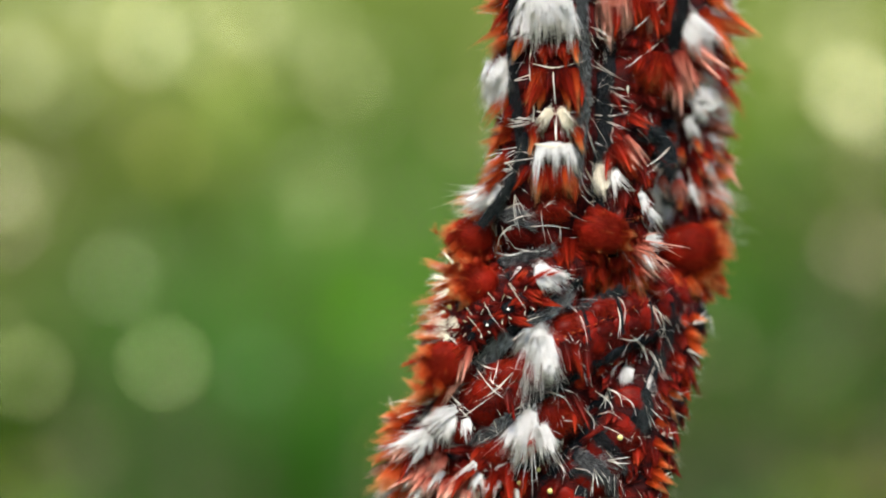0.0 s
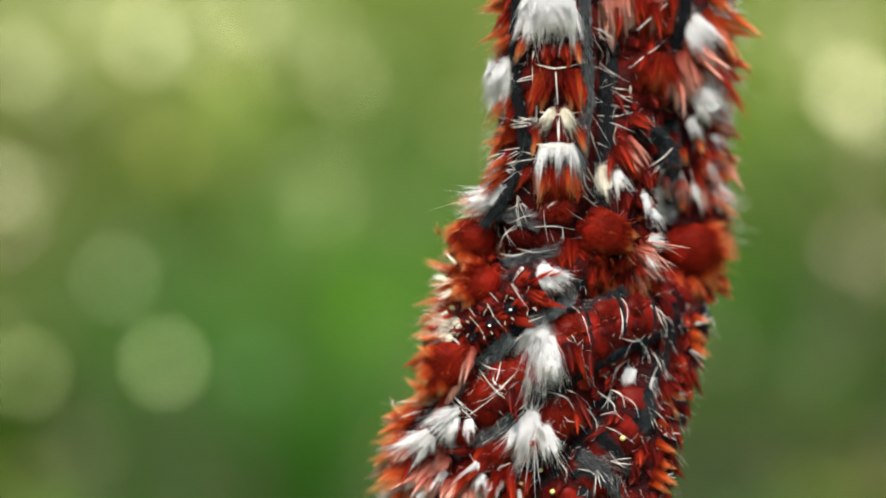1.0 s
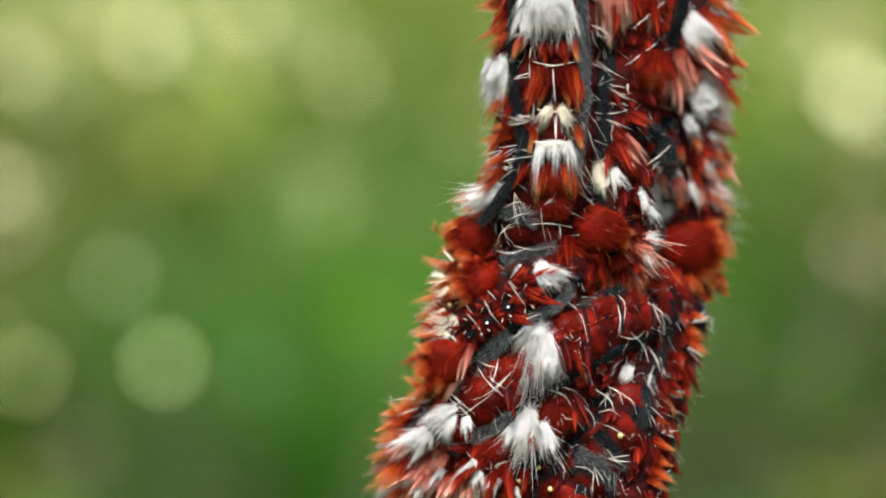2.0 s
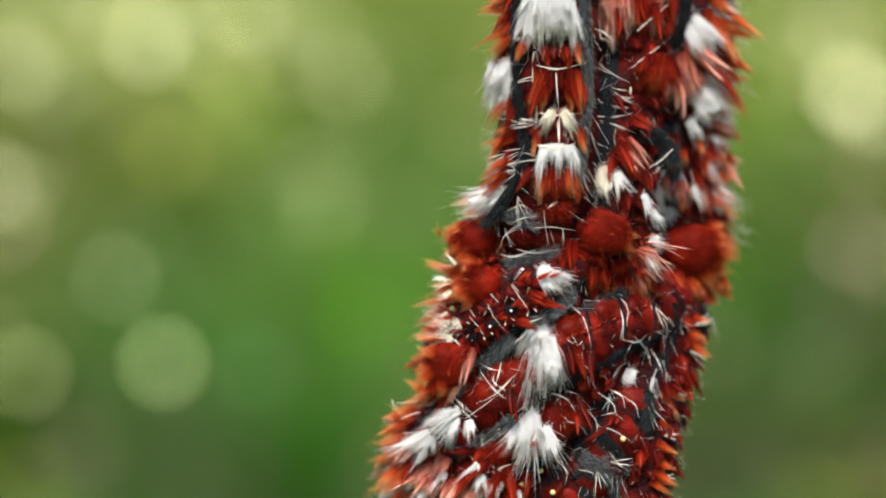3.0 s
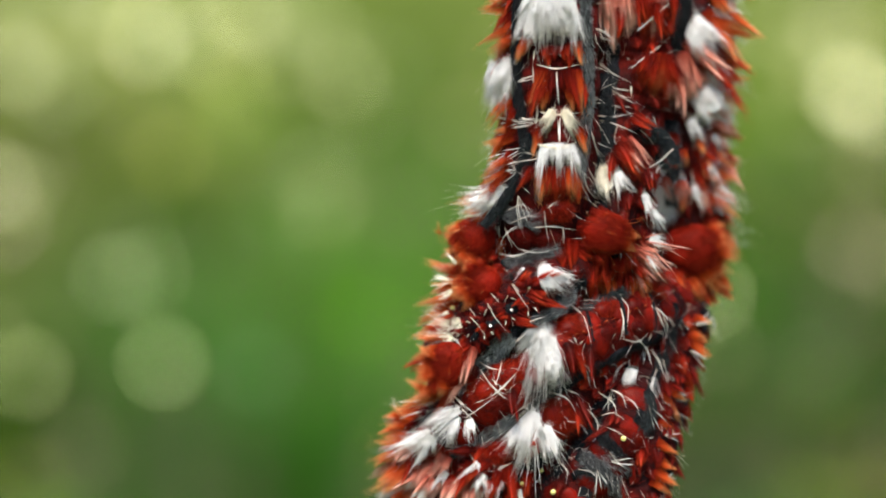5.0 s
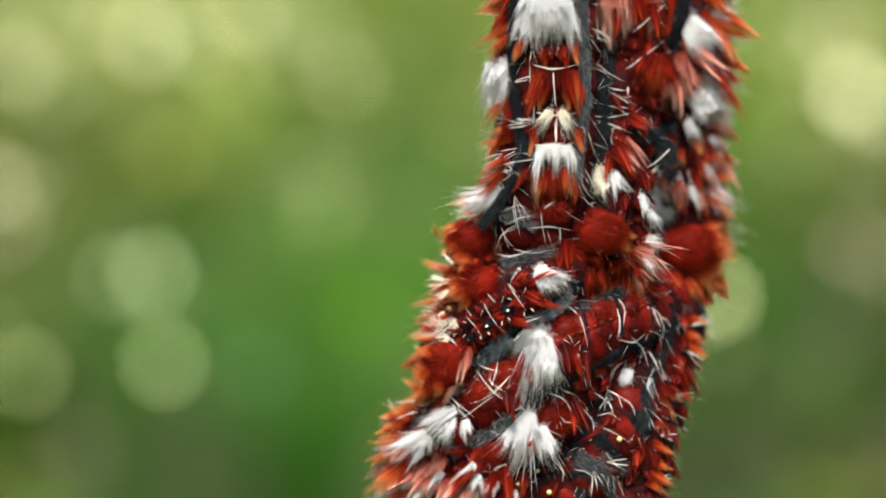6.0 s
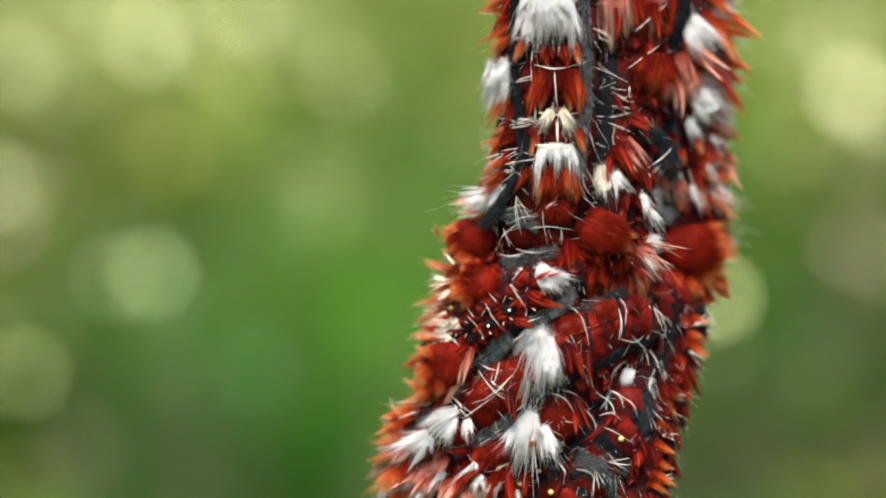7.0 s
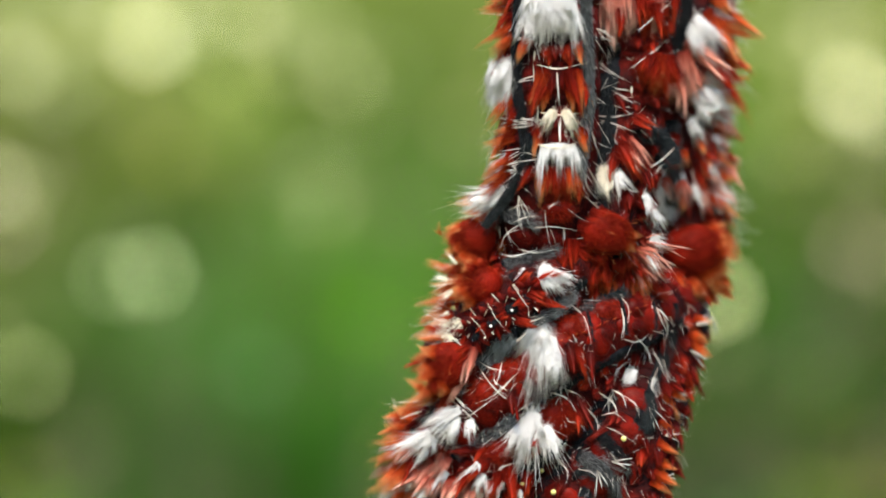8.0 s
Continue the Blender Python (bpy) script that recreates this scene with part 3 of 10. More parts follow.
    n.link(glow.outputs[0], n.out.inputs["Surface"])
    return n.mat


# A plain emitter that stands in for bright light between blurred leaves.
def glow_spot_material(name, colour, strength):
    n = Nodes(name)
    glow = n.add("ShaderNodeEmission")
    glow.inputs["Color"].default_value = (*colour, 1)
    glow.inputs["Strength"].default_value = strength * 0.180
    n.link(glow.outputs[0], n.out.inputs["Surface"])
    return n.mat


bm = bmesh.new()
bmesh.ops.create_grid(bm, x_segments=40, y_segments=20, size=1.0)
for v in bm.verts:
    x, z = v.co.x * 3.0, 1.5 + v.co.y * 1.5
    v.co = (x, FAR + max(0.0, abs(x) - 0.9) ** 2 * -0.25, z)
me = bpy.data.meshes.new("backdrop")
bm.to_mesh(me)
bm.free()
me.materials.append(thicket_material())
backdrop = tagged(new("backdrop", me), "glowing sheet painted as a blurred green woodland edge in the distance", "backdrop", kind="structure")


GLOW_SPOTS = []


def glow_spot(x, z, size, strength, colour=(1.0, 0.98, 0.62), seed=0, near=0.008):
    """A small uneven glowing disc, added before the backdrop to make a blurred light spot."""
    GLOW_SPOTS.append((x, z))
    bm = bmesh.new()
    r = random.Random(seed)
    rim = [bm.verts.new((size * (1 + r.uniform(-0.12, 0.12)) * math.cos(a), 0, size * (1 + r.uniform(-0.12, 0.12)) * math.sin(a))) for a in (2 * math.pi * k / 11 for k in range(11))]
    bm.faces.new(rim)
    me = bpy.data.meshes.new("glow_spot")
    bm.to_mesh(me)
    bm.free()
    me.materials.append(glow_spot_material("spot_glow", colour, strength))
    ob = new("glow_spot", me)
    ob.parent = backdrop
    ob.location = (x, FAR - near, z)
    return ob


SPOT_SIZE = 0.0135  # the added glowing discs' usual half width
glow_spot(-0.430, 1.027, SPOT_SIZE, 8.8, (0.74, 1.0, 0.45))
glow_spot(-0.448, 1.164, SPOT_SIZE, 7.8, (0.76, 1.0, 0.5))
glow_spot(0.420, 1.126, SPOT_SIZE * 1.2, 12.5, (0.92, 1.0, 0.5))
glow_spot(0.532, 1.358, SPOT_SIZE, 3.6, (0.9, 1.0, 0.4))
glow_spot(-0.452, 1.519, SPOT_SIZE * 1.4, 7.7, (0.97, 1.0, 0.58))
glow_spot(-0.504, 1.157, SPOT_SIZE, 5.0, (0.75, 1.0, 0.5))
glow_spot(-0.642, 1.010, SPOT_SIZE, 6.4, (0.84, 1.0, 0.45))
glow_spot(-0.690, 1.297, SPOT_SIZE, 7.0, (1.0, 0.96, 0.65))
glow_spot(-0.657, 1.292, SPOT_SIZE, 4.0, (0.85, 1.0, 0.5))
glow_spot(-0.670, 1.236, SPOT_SIZE, 4.2, (1.0, 0.88, 0.62))
glow_spot(-0.422, 1.571, SPOT_SIZE * 1.4, 2.3, (1.0, 1.0, 0.6))
glow_spot(-0.304, 1.565, SPOT_SIZE * 1.4, 5.4, (0.95, 1.0, 0.55))
glow_spot(-0.334, 1.475, SPOT_SIZE, 3.8, (0.9, 1.0, 0.35))
glow_spot(-0.374, 1.510, SPOT_SIZE, 4.8, (0.9, 1.0, 0.45))
glow_spot(-0.650, 1.481, SPOT_SIZE * 1.4, 5.0, (0.95, 1.0, 0.55))
glow_spot(-0.679, 1.536, SPOT_SIZE * 1.4, 2.0, (0.9, 1.0, 0.65))
glow_spot(-0.552, 1.606, SPOT_SIZE * 1.4, 3.8, (0.9, 1.0, 0.6))
glow_spot(-0.154, 1.464, SPOT_SIZE, 5.2, (0.9, 1.0, 0.5))
glow_spot(-0.182, 1.523, SPOT_SIZE, 3.4, (0.85, 1.0, 0.5))
glow_spot(-0.239, 1.558, SPOT_SIZE, 2.6, (0.85, 1.0, 0.5))
glow_spot(-0.422, 1.345, SPOT_SIZE, 2.8, (0.95, 1.0, 0.3))
glow_spot(-0.552, 0.896, SPOT_SIZE, 1.8, (0.9, 1.0, 0.5))
glow_spot(-0.700, 1.062, SPOT_SIZE, 2.6, (0.95, 1.0, 0.5))
glow_spot(-0.639, 0.844, SPOT_SIZE, 2.2, (0.8, 1.0, 0.2))
glow_spot(-0.287, 1.014, SPOT_SIZE, 1.7, (0.5, 1.0, 0.45))
glow_spot(-0.256, 1.253, SPOT_SIZE, 1.9, (0.6, 1.0, 0.4))
glow_spot(-0.195, 1.218, SPOT_SIZE, 1.8, (0.6, 1.0, 0.35))
glow_spot(-0.125, 1.096, SPOT_SIZE, 1.5, (0.5, 1.0, 0.1))
glow_spot(0.624, 1.445, SPOT_SIZE * 1.4, 9.6, (1.0, 1.0, 0.6))
glow_spot(0.667, 1.414, SPOT_SIZE * 1.4, 5.9, (1.0, 1.0, 0.6))
glow_spot(0.598, 1.536, SPOT_SIZE * 1.2, 5.0, (0.95, 1.0, 0.55))
glow_spot(0.554, 1.567, SPOT_SIZE, 2.5, (0.9, 1.0, 0.5))
glow_spot(0.628, 1.205, SPOT_SIZE, 4.2, (1.0, 0.84, 0.6))
glow_spot(0.680, 1.183, SPOT_SIZE, 3.0, (1.0, 0.86, 0.6))
glow_spot(0.571, 1.027, SPOT_SIZE, 2.0, (0.6, 1.0, 0.45))
glow_spot(0.423, 1.048, SPOT_SIZE, 1.8, (0.95, 1.0, 0.6))
glow_spot(0.654, 0.896, SPOT_SIZE, 1.4, (1.0, 0.85, 0.45))
glow_spot(-0.509, 1.549, SPOT_SIZE * 1.4, 2.8, (0.95, 1.0, 0.55))
glow_spot(-0.587, 1.527, SPOT_SIZE, 2.6, (0.9, 1.0, 0.55))
glow_spot(-0.391, 1.545, SPOT_SIZE * 1.4, 3.3, (0.95, 1.0, 0.55))
glow_spot(-0.260, 1.532, SPOT_SIZE, 2.4, (0.9, 1.0, 0.5))
glow_spot(-0.208, 1.571, SPOT_SIZE, 2.2, (0.85, 1.0, 0.5))
glow_spot(-0.600, 1.440, SPOT_SIZE, 2.8, (0.8, 1.0, 0.5))
glow_spot(-0.143, 1.501, SPOT_SIZE, 1.4, (0.9, 1.0, 0.5))
glow_spot(-0.317, 1.432, SPOT_SIZE, 2.8, (0.95, 1.0, 0.3))
glow_spot(0.528, 1.532, SPOT_SIZE, 2.6, (0.9, 1.0, 0.5))
glow_spot(0.571, 1.480, SPOT_SIZE, 2.6, (0.95, 1.0, 0.5))
glow_spot(0.476, 1.549, SPOT_SIZE, 1.6, (0.8, 1.0, 0.45))
glow_spot(-0.195, 1.323, SPOT_SIZE, 2.4, (0.8, 1.0, 0.5))
glow_spot(-0.570, 1.467, SPOT_SIZE, 2.2, (0.9, 1.0, 0.5))
glow_spot(-0.461, 1.406, SPOT_SIZE, 1.2, (0.95, 1.0, 0.4))
glow_spot(-0.230, 1.487, SPOT_SIZE, 2.8, (0.9, 1.0, 0.5))
glow_spot(-0.121, 1.406, SPOT_SIZE, 1.8, (0.85, 1.0, 0.5))
glow_spot(-0.631, 1.336, SPOT_SIZE, 1.6, (1.0, 0.95, 0.6))
glow_spot(-0.169, 1.288, SPOT_SIZE, 1.8, (0.75, 1.0, 0.45))
glow_spot(-0.334, 1.340, SPOT_SIZE, 1.6, (0.95, 1.0, 0.35))
glow_spot(0.502, 1.471, SPOT_SIZE, 2.0, (0.85, 1.0, 0.45))
glow_spot(0.550, 1.406, SPOT_SIZE, 2.0, (0.9, 1.0, 0.45))
glow_spot(0.650, 1.532, SPOT_SIZE, 4.0, (0.95, 1.0, 0.55))
glow_spot(0.658, 1.340, SPOT_SIZE, 3.0, (0.95, 1.0, 0.55))
spots = random.Random(11)
for k in range(70):
    x, z = spots.uniform(-0.75, 0.75), spots.uniform(0.8, 1.62)
    dim = 0.25 + 0.75 * max(0.0, (z - 0.95) / 0.65) if x < -0.15 else 0.2 + 0.5 * max(0.0, (z - 0.95) / 0.65)
    dim *= 0.4 if x > 0.3 and z < 1.25 else 1.0
    glow_spot(x, z, SPOT_SIZE * spots.uniform(0.75, 1.1), 3.4 * dim * spots.uniform(0.4, 1.3), (spots.uniform(0.75, 1.0), 1.0, spots.uniform(0.35, 0.6)), k, 0.002 + 0.00005 * k)
FLUTTER = []


def leaf_material(name, colour):
    n = Nodes(name)
    geo = n.add("ShaderNodeNewGeometry")
    vary = n.ramp(geo.outputs["Random Per Island"], [(0.0, tuple(c * 0.55 for c in colour)), (0.5, colour), (1.0, (colour[0] * 1.7, colour[1] * 1.4, colour[2] * 1.3))])
    veins = n.ramp(n.noise(60, 3), [(0.3, (0.8, 0.8, 0.8)), (0.7, (1.15, 1.15, 1.15))])
    col = n.mix(1.0, vary, veins, "MULTIPLY")
    n.link(col, n.bsdf.inputs["Base Color"])
    n.bsdf.inputs["Roughness"].default_value = 0.5
    n.bsdf.inputs["Specular IOR Level"].default_value = 0.05
    tr = n.add("ShaderNodeBsdfTranslucent")
    n.link(col, tr.inputs["Color"])
    mx = n.add("ShaderNodeMixShader")
    mx.inputs[0].default_value = 0.35
    n.link(n.bsdf.outputs[0], mx.inputs[1])
    n.link(tr.outputs[0], mx.inputs[2])
    n.link(mx.outputs[0], n.out.inputs["Surface"])
    return n.mat


LEAVES = [leaf_material("mid_green_leaf", (0.042, 0.105, 0.018)), leaf_material("yellow_green_leaf", (0.100, 0.165, 0.030)), leaf_material("deep_green_leaf", (0.018, 0.055, 0.012))]
TWIG = plain_material("twig_bark", (0.055, 0.05, 0.03), 0.85, 120, 0.002)
BLADE = ((0.0, 0.02), (0.18, 0.2), (0.42, 0.29), (0.7, 0.2), (0.9, 0.07), (1.0, 0.0))


def add_leaf(bm, m, size, fold=0.25):
    """A pointed leaf blade, folded along its midrib."""
    left, mid, right = [], [], []
    for t, w in BLADE:
        sag = -0.12 * t * t
        mid.append(bm.verts.new(m @ Vector((0, t * size, sag * size))))
        left.append(bm.verts.new(m @ Vector((-w * size, t * size, (sag + w * fold) * size))))
        right.append(bm.verts.new(m @ Vector((w * size, t * size, (sag + w * fold) * size))))
    for k in range(len(BLADE) - 1):
        bm.faces.new((left[k], mid[k], mid[k + 1], left[k + 1]))
        bm.faces.new((mid[k], right[k], right[k + 1], mid[k + 1]))


def twig_tube(bm, a, b, ra, rb):
    a, b = Vector(a), Vector(b)
    q = (b - a).to_track_quat("Z", "Y").to_matrix()
    rings = [[bm.verts.new(p + q @ Vector((r * math.cos(t), r * math.sin(t), 0))) for t in (2 * math.pi * k / 6 for k in range(6))] for p, r in ((a, ra), (b, rb))]
    for k in range(6):
        bm.faces.new((rings[0][k], rings[0][(k + 1) % 6], rings[1][(k + 1) % 6], rings[1][k]))


def before_glow_spot(p, size):
    """Does p stand before one of the glowing discs?"""
    k = (FAR + 0.21) / (p.y + 0.21)
    x, z = p.x * k, 1.2 + (p.z - 1.2) * k
    return any((x - gx) ** 2 + (z - gz) ** 2 < (0.03 + size * (1.0 if k < 7 else 0.25)) ** 2 for k, (gx, gz) in enumerate(GLOW_SPOTS))


def bush(x, y, height, leaves, material, size, seed, label):
    """A leafy bush: forked twigs from the ground and a crown of single leaves."""
    r = random.Random(seed)
    ob = new("bush")
    ob.location = (x, y, 0)
    wood, crown = bmesh.new(), bmesh.new()
    tips = []
    for _ in range(7):
        p, way = Vector((r.uniform(-0.06, 0.06), r.uniform(-0.06, 0.06), 0)), Vector((r.uniform(-0.35, 0.35), r.uniform(-0.25, 0.25), 1))
        rad, steps = 0.009, 7
        for k in range(steps):
            q = p + way.normalized() * height / steps
            twig_tube(wood, p, q, rad, rad * 0.8)
            if k > 0:
                tips.append((p, q))
                for _ in range(2):
                    e = q + Vector((r.uniform(-1, 1), r.uniform(-0.7, 0.7), r.uniform(-0.2, 0.7))).normalized() * height * r.uniform(0.1, 0.2)
                    twig_tube(wood, q, e, rad * 0.5, rad * 0.2)
                    tips.append((q, e))
            p, rad = q, rad * 0.8
            way += Vector((r.uniform(-0.3, 0.3), r.uniform(-0.2, 0.2), 0))
    for _ in range(leaves):
        a, b = r.choice(tips)
        p = a.lerp(b, r.uniform(0.2, 1.05))
        if before_glow_spot(p + ob.location, size):
            continue
        m = Matrix.Translation(p) @ Euler((r.uniform(-1.2, 0.5), r.uniform(-0.6, 0.6), r.uniform(0, 6.28))).to_matrix().to_4x4()
        add_leaf(crown, m, size * r.uniform(0.6, 1.25))
    for name, bm, mat, label_part in (("branchwork", wood, TWIG, "thin forked brown twigs"), ("crown", crown, material, "crown of single leaves")):
        me = bpy.data.meshes.new(name)
        bm.to_mesh(me)
        bm.free()
        me.materials.append(mat)
        part = new(name, me)
        part.parent = ob
        tagged(part, label_part)
    return tagged(ob, label, "bush", "bushes in the thicket")


BUSHES = [(-1.05, 2.75, 1.75, 1), (-0.72, 2.45, 1.5, 0), (-0.42, 2.8, 1.6, 1), (-0.16, 2.5, 1.45, 0), (0.12, 2.75, 1.55, 0), (0.38, 2.35, 1.35, 2), (0.62, 2.7, 1.6, 1), (0.92, 2.5, 1.5, 2), (-0.55, 2.15, 1.05, 2), (0.05, 2.1, 1.0, 2), (0.55, 2.1, 1.0, 2)]
for k, (bx, by, bh, kind) in enumerate(BUSHES):
    bush(bx, by, bh, 120 if kind < 2 else 90, LEAVES[kind], (0.095, 0.1, 0.14)[kind], 20 + k, ("mid-green", "yellow-green", "deep green")[kind] + " leafy bush out of focus behind the caterpillars")



def sapling(x, z, lean, seed, foot=0.0):
    """A thin shoot, added so that its swaying top leaf covers and bares a glowing disc; lean: rows of seconds and
    degrees.
    """
    r = random.Random(seed)
    y = FAR - 0.12
    k = (y + 0.2117) / (FAR + 0.2117)
    x, z = x * k, 1.2 + (z - 1.2) * k
    ob = tagged(new("sapling"), "thin green shoot with large leaves stirring in the wind", "sapling", "saplings in the thicket")
    ob.location = (x, y, 0)
    wood, crown = bmesh.new(), bmesh.new()
    steps = 8
    rings = []
    for j in range(steps + 1):
        q, w = j / steps, 0.005 * (1 - 0.08 * j)
        rings.append([wood.verts.new((foot * (1 - q) + 0.012 * math.sin(3 * q * z) + w * math.cos(a), 0.02 + w * math.sin(a), (z - 0.045) * q)) for a in (2 * math.pi * i / 6 for i in range(6))])
    for low, high in zip(rings, rings[1:]):
        for i in range(6):
            wood.faces.new((low[i], low[(i + 1) % 6], high[(i + 1) % 6], high[i]))
    add_leaf(crown, Matrix.Translation((0, 0.01, -0.05 + z)) @ pose(0, 0, 0, 82, 0, 0), 0.105, 0.1)
    for _ in range(4):
        add_leaf(crown, Matrix.Translation((foot * 0.7, 0.03, z * r.uniform(0.2, 0.4))) @ pose(0, 0, 0, r.uniform(10, 60), 0, r.uniform(0, 360)), r.uniform(0.06, 0.09))
    for name, bm, mat in (("stalk", wood, TWIG), ("foliage", crown, LEAVES[0])):
        me = bpy.data.meshes.new(name)
        bm.to_mesh(me)
        bm.free()
        me.materials.append(mat)
        new(name, me).parent = ob
    FLUTTER.append((ob, [(t, pose(x, y, 0, 0, a, 0)) for t, a in lean]))


sapling(-0.448, 1.164, [(0.0, 0.7), (1.0, 0.2), (3.0, 0.0), (4.6, 0.3), (5.3, 1.9), (5.8, 3.1), (6.4, 3.4), (7.0, 3.0), (8.0, 3.6)], 1)
sapling(0.420, 1.126, [(0.0, 0.0), (1.5, 0.3), (2.8, 0.3), (3.5, 0.5), (4.5, 1.0), (5.8, 2.1), (6.5, 2.7), (7.0, 3.0), (8.0, 3.4)], 2)
sapling(0.532, 1.358, [(0.0, -0.2), (3.0, 0.2), (5.0, 0.2), (6.0, -1.2), (6.6, -2.4), (8.0, -3.0)], 3)
sapling(-0.430, 1.027, [(0.0, -3.6), (3.5, -3.9), (4.5, -3.6), (5.8, -2.4), (6.5, -2.2), (7.0, -1.2), (8.0, -0.5)], 4)
sapling(-0.452, 1.519, [(0.0, 1.15), (1.5, 1.1), (3.5, 1.3), (4.5, 1.15), (6.0, 1.05), (6.8, 1.1), (7.4, 1.7), (8.0, 3.0)], 5, -0.4)


# ---- ground and stem ----
bm = bmesh.new()
bmesh.ops.create_grid(bm, x_segments=80, y_segments=80, size=400)
for v in bm.verts:
    v.co.z = 0.02 * noise.noise(v.co * 0.6) - 0.0
me = bpy.data.meshes.new("ground")
bm.to_mesh(me)
bm.free()
me.materials.append(EARTH)
tagged(new("ground", me), "dull green ground with leaf litter under the plants", "ground", kind="structure")

def build_upper():
    cat = Caterpillar("red, white and black hairy caterpillar resting head-down on a stem",
        [(11.52, 5.00, 34.14, 4.94),
         (11.22, 5.00, 22.39, 4.82),
         (11.17, 5.20, 13.00, 4.94),
         (10.65, 6.50, 6.57, 5.44),
         (10.46, 7.50, 2.44, 4.99),
         (10.53, 9.00, 0.06, 3.71)],
        (0.00, -1.00, 0.00), 1)
    return cat


def build_middle():
    cat = Caterpillar("dark hairy caterpillar with white bristles pressed against its neighbours",
        [(19.60, 10.00, 33.73, 3.37),
         (19.60, 10.00, 22.90, 3.49),
         (19.21, 9.00, 15.62, 3.47),
         (18.66, 7.50, 8.38, 3.33),
         (17.81, 6.50, 3.61, 3.08),
         (18.57, 8.50, -0.54, 3.10),
         (20.29, 11.00, -4.77, 3.02)],
        (0.20, -1.00, 0.00), 1)
    return cat


def build_right():
    cat = Caterpillar("red and white hairy caterpillar seen against the light",
        [(25.49, 17.00, 36.03, 5.58),
         (25.49, 17.00, 23.63, 5.46),
         (25.66, 18.00, 13.77, 4.48),
         (26.04, 18.00, 6.29, 4.36),
         (26.40, 19.00, 0.69, 4.88)],
        (0.10, -1.00, 0.00), 1)
    return cat


def build_inner():
    cat = Caterpillar("dark red hairy caterpillar deep inside the cluster",
        [(10.87, 16.00, 6.85, 3.70),
         (8.98, 15.00, 1.29, 3.69),
         (7.68, 13.00, -4.81, 3.78),
         (5.85, 13.00, -12.13, 4.02),
         (4.65, 14.00, -20.75, 4.28),
         (3.44, 15.00, -30.67, 4.92)],
        (0.00, -1.00, 0.00), 1)
    return cat


def build_rear():
    cat = Caterpillar("dark red hairy caterpillar behind the others on the stem",
        [(21.47, 24.00, 37.13, 5.11),
         (21.79, 24.00, 21.79, 5.11),
         (22.11, 24.00, 9.01, 5.43),
         (22.02, 23.00, -3.75, 5.73),
         (18.76, 22.00, -16.41, 6.34),
         (12.42, 22.00, -32.26, 6.97)],
        (0.00, -1.00, 0.00), 1)
    return cat


def build_crossing():
    cat = Caterpillar("dark red caterpillar with two white dots lying across the stem",
        [(15.18, 7.00, -0.83, 2.61),
         (11.51, 4.80, -3.35, 2.94),
         (7.07, 3.80, -6.25, 3.27),
         (3.86, 4.20, -8.43, 3.28),
         (0.94, 6.00, -11.16, 2.95)],
        (-0.25, -1.00, 0.30), 1)
    return cat


def build_shoulder():
    cat = Caterpillar("orange-red hairy caterpillar tucked in behind the others",
        [(7.64, 12.00, 2.79, 2.79),
         (4.87, 10.00, 0.06, 3.01),
         (3.93, 8.00, -3.51, 2.74),
         (2.28, 10.00, -7.76, 3.13),
         (0.77, 13.00, -12.13, 2.75)],
        (-0.60, -1.00, 0.20), 1)
    return cat


def build_slanting():
    cat = Caterpillar("dark red caterpillar with pale cross lines lying aslant over the stem",
        [(26.11, 17.00, -3.66, 3.35),
         (21.80, 11.00, -6.46, 3.62),
         (16.35, 6.80, -8.53, 3.91),
         (10.93, 5.00, -11.40, 4.00),
         (5.64, 4.90, -14.92, 3.88),
         (1.25, 7.00, -18.62, 3.56),
         (-2.36, 11.00, -22.28, 3.26)],
        (0.00, -1.00, 0.15), 1)
    return cat


def build_flanking():
    cat = Caterpillar("red hairy caterpillar with pale tufts at the edge of the cluster",
        [(25.40, 13.50, -6.04, 3.17),
         (23.48, 11.50, -12.04, 3.27),
         (21.55, 8.50, -17.85, 3.35),
         (20.27, 7.50, -23.12, 3.44),
         (19.37, 7.50, -29.66, 3.57)],
        (0.50, -1.00, 0.00), 1)
    return cat


def build_beaded():
    cat = Caterpillar("dark red caterpillar with yellow spots along its side",
        [(21.50, 11.00, -12.02, 3.26),
         (19.54, 8.00, -16.62, 3.57),
         (16.95, 6.80, -20.68, 3.79),
         (13.39, 6.80, -24.83, 4.03),
         (10.46, 7.50, -30.25, 4.28)],
        (0.10, -1.00, -0.10), 1)
    return cat


def build_lower():
    cat = Caterpillar("red caterpillar with fanned white tufts lying across the cluster",
        [(17.71, 9.00, -13.11, 3.11),
         (13.39, 6.80, -15.35, 3.55),
         (8.62, 6.00, -19.42, 3.90),
         (3.91, 6.80, -22.75, 3.91),
         (-0.24, 9.00, -25.67, 3.71),
         (-4.20, 13.00, -29.79, 3.53)],
        (-0.10, -1.00, 0.10), 1)
    return cat


def build_bottom():
    cat = Caterpillar("orange and white hairy caterpillar at the foot of the cluster",
        [(-0.54, 11.00, -17.75, 2.66),
         (-1.44, 9.50, -20.93, 3.00),
         (-0.96, 9.00, -24.48, 3.35),
         (1.86, 9.00, -28.67, 3.95),
         (6.34, 9.00, -32.86, 4.31)],
        (-0.40, -1.00, 0.00), 1)
    return cat


upper = build_upper()
middle = build_middle()
right = build_right()
inner = build_inner()
rear = build_rear()
crossing = build_crossing()
shoulder = build_shoulder()
slanting = build_slanting()
flanking = build_flanking()
beaded = build_beaded()
lower = build_lower()
bottom = build_bottom()
for cat in Caterpillar.ALL:
    cat.body()

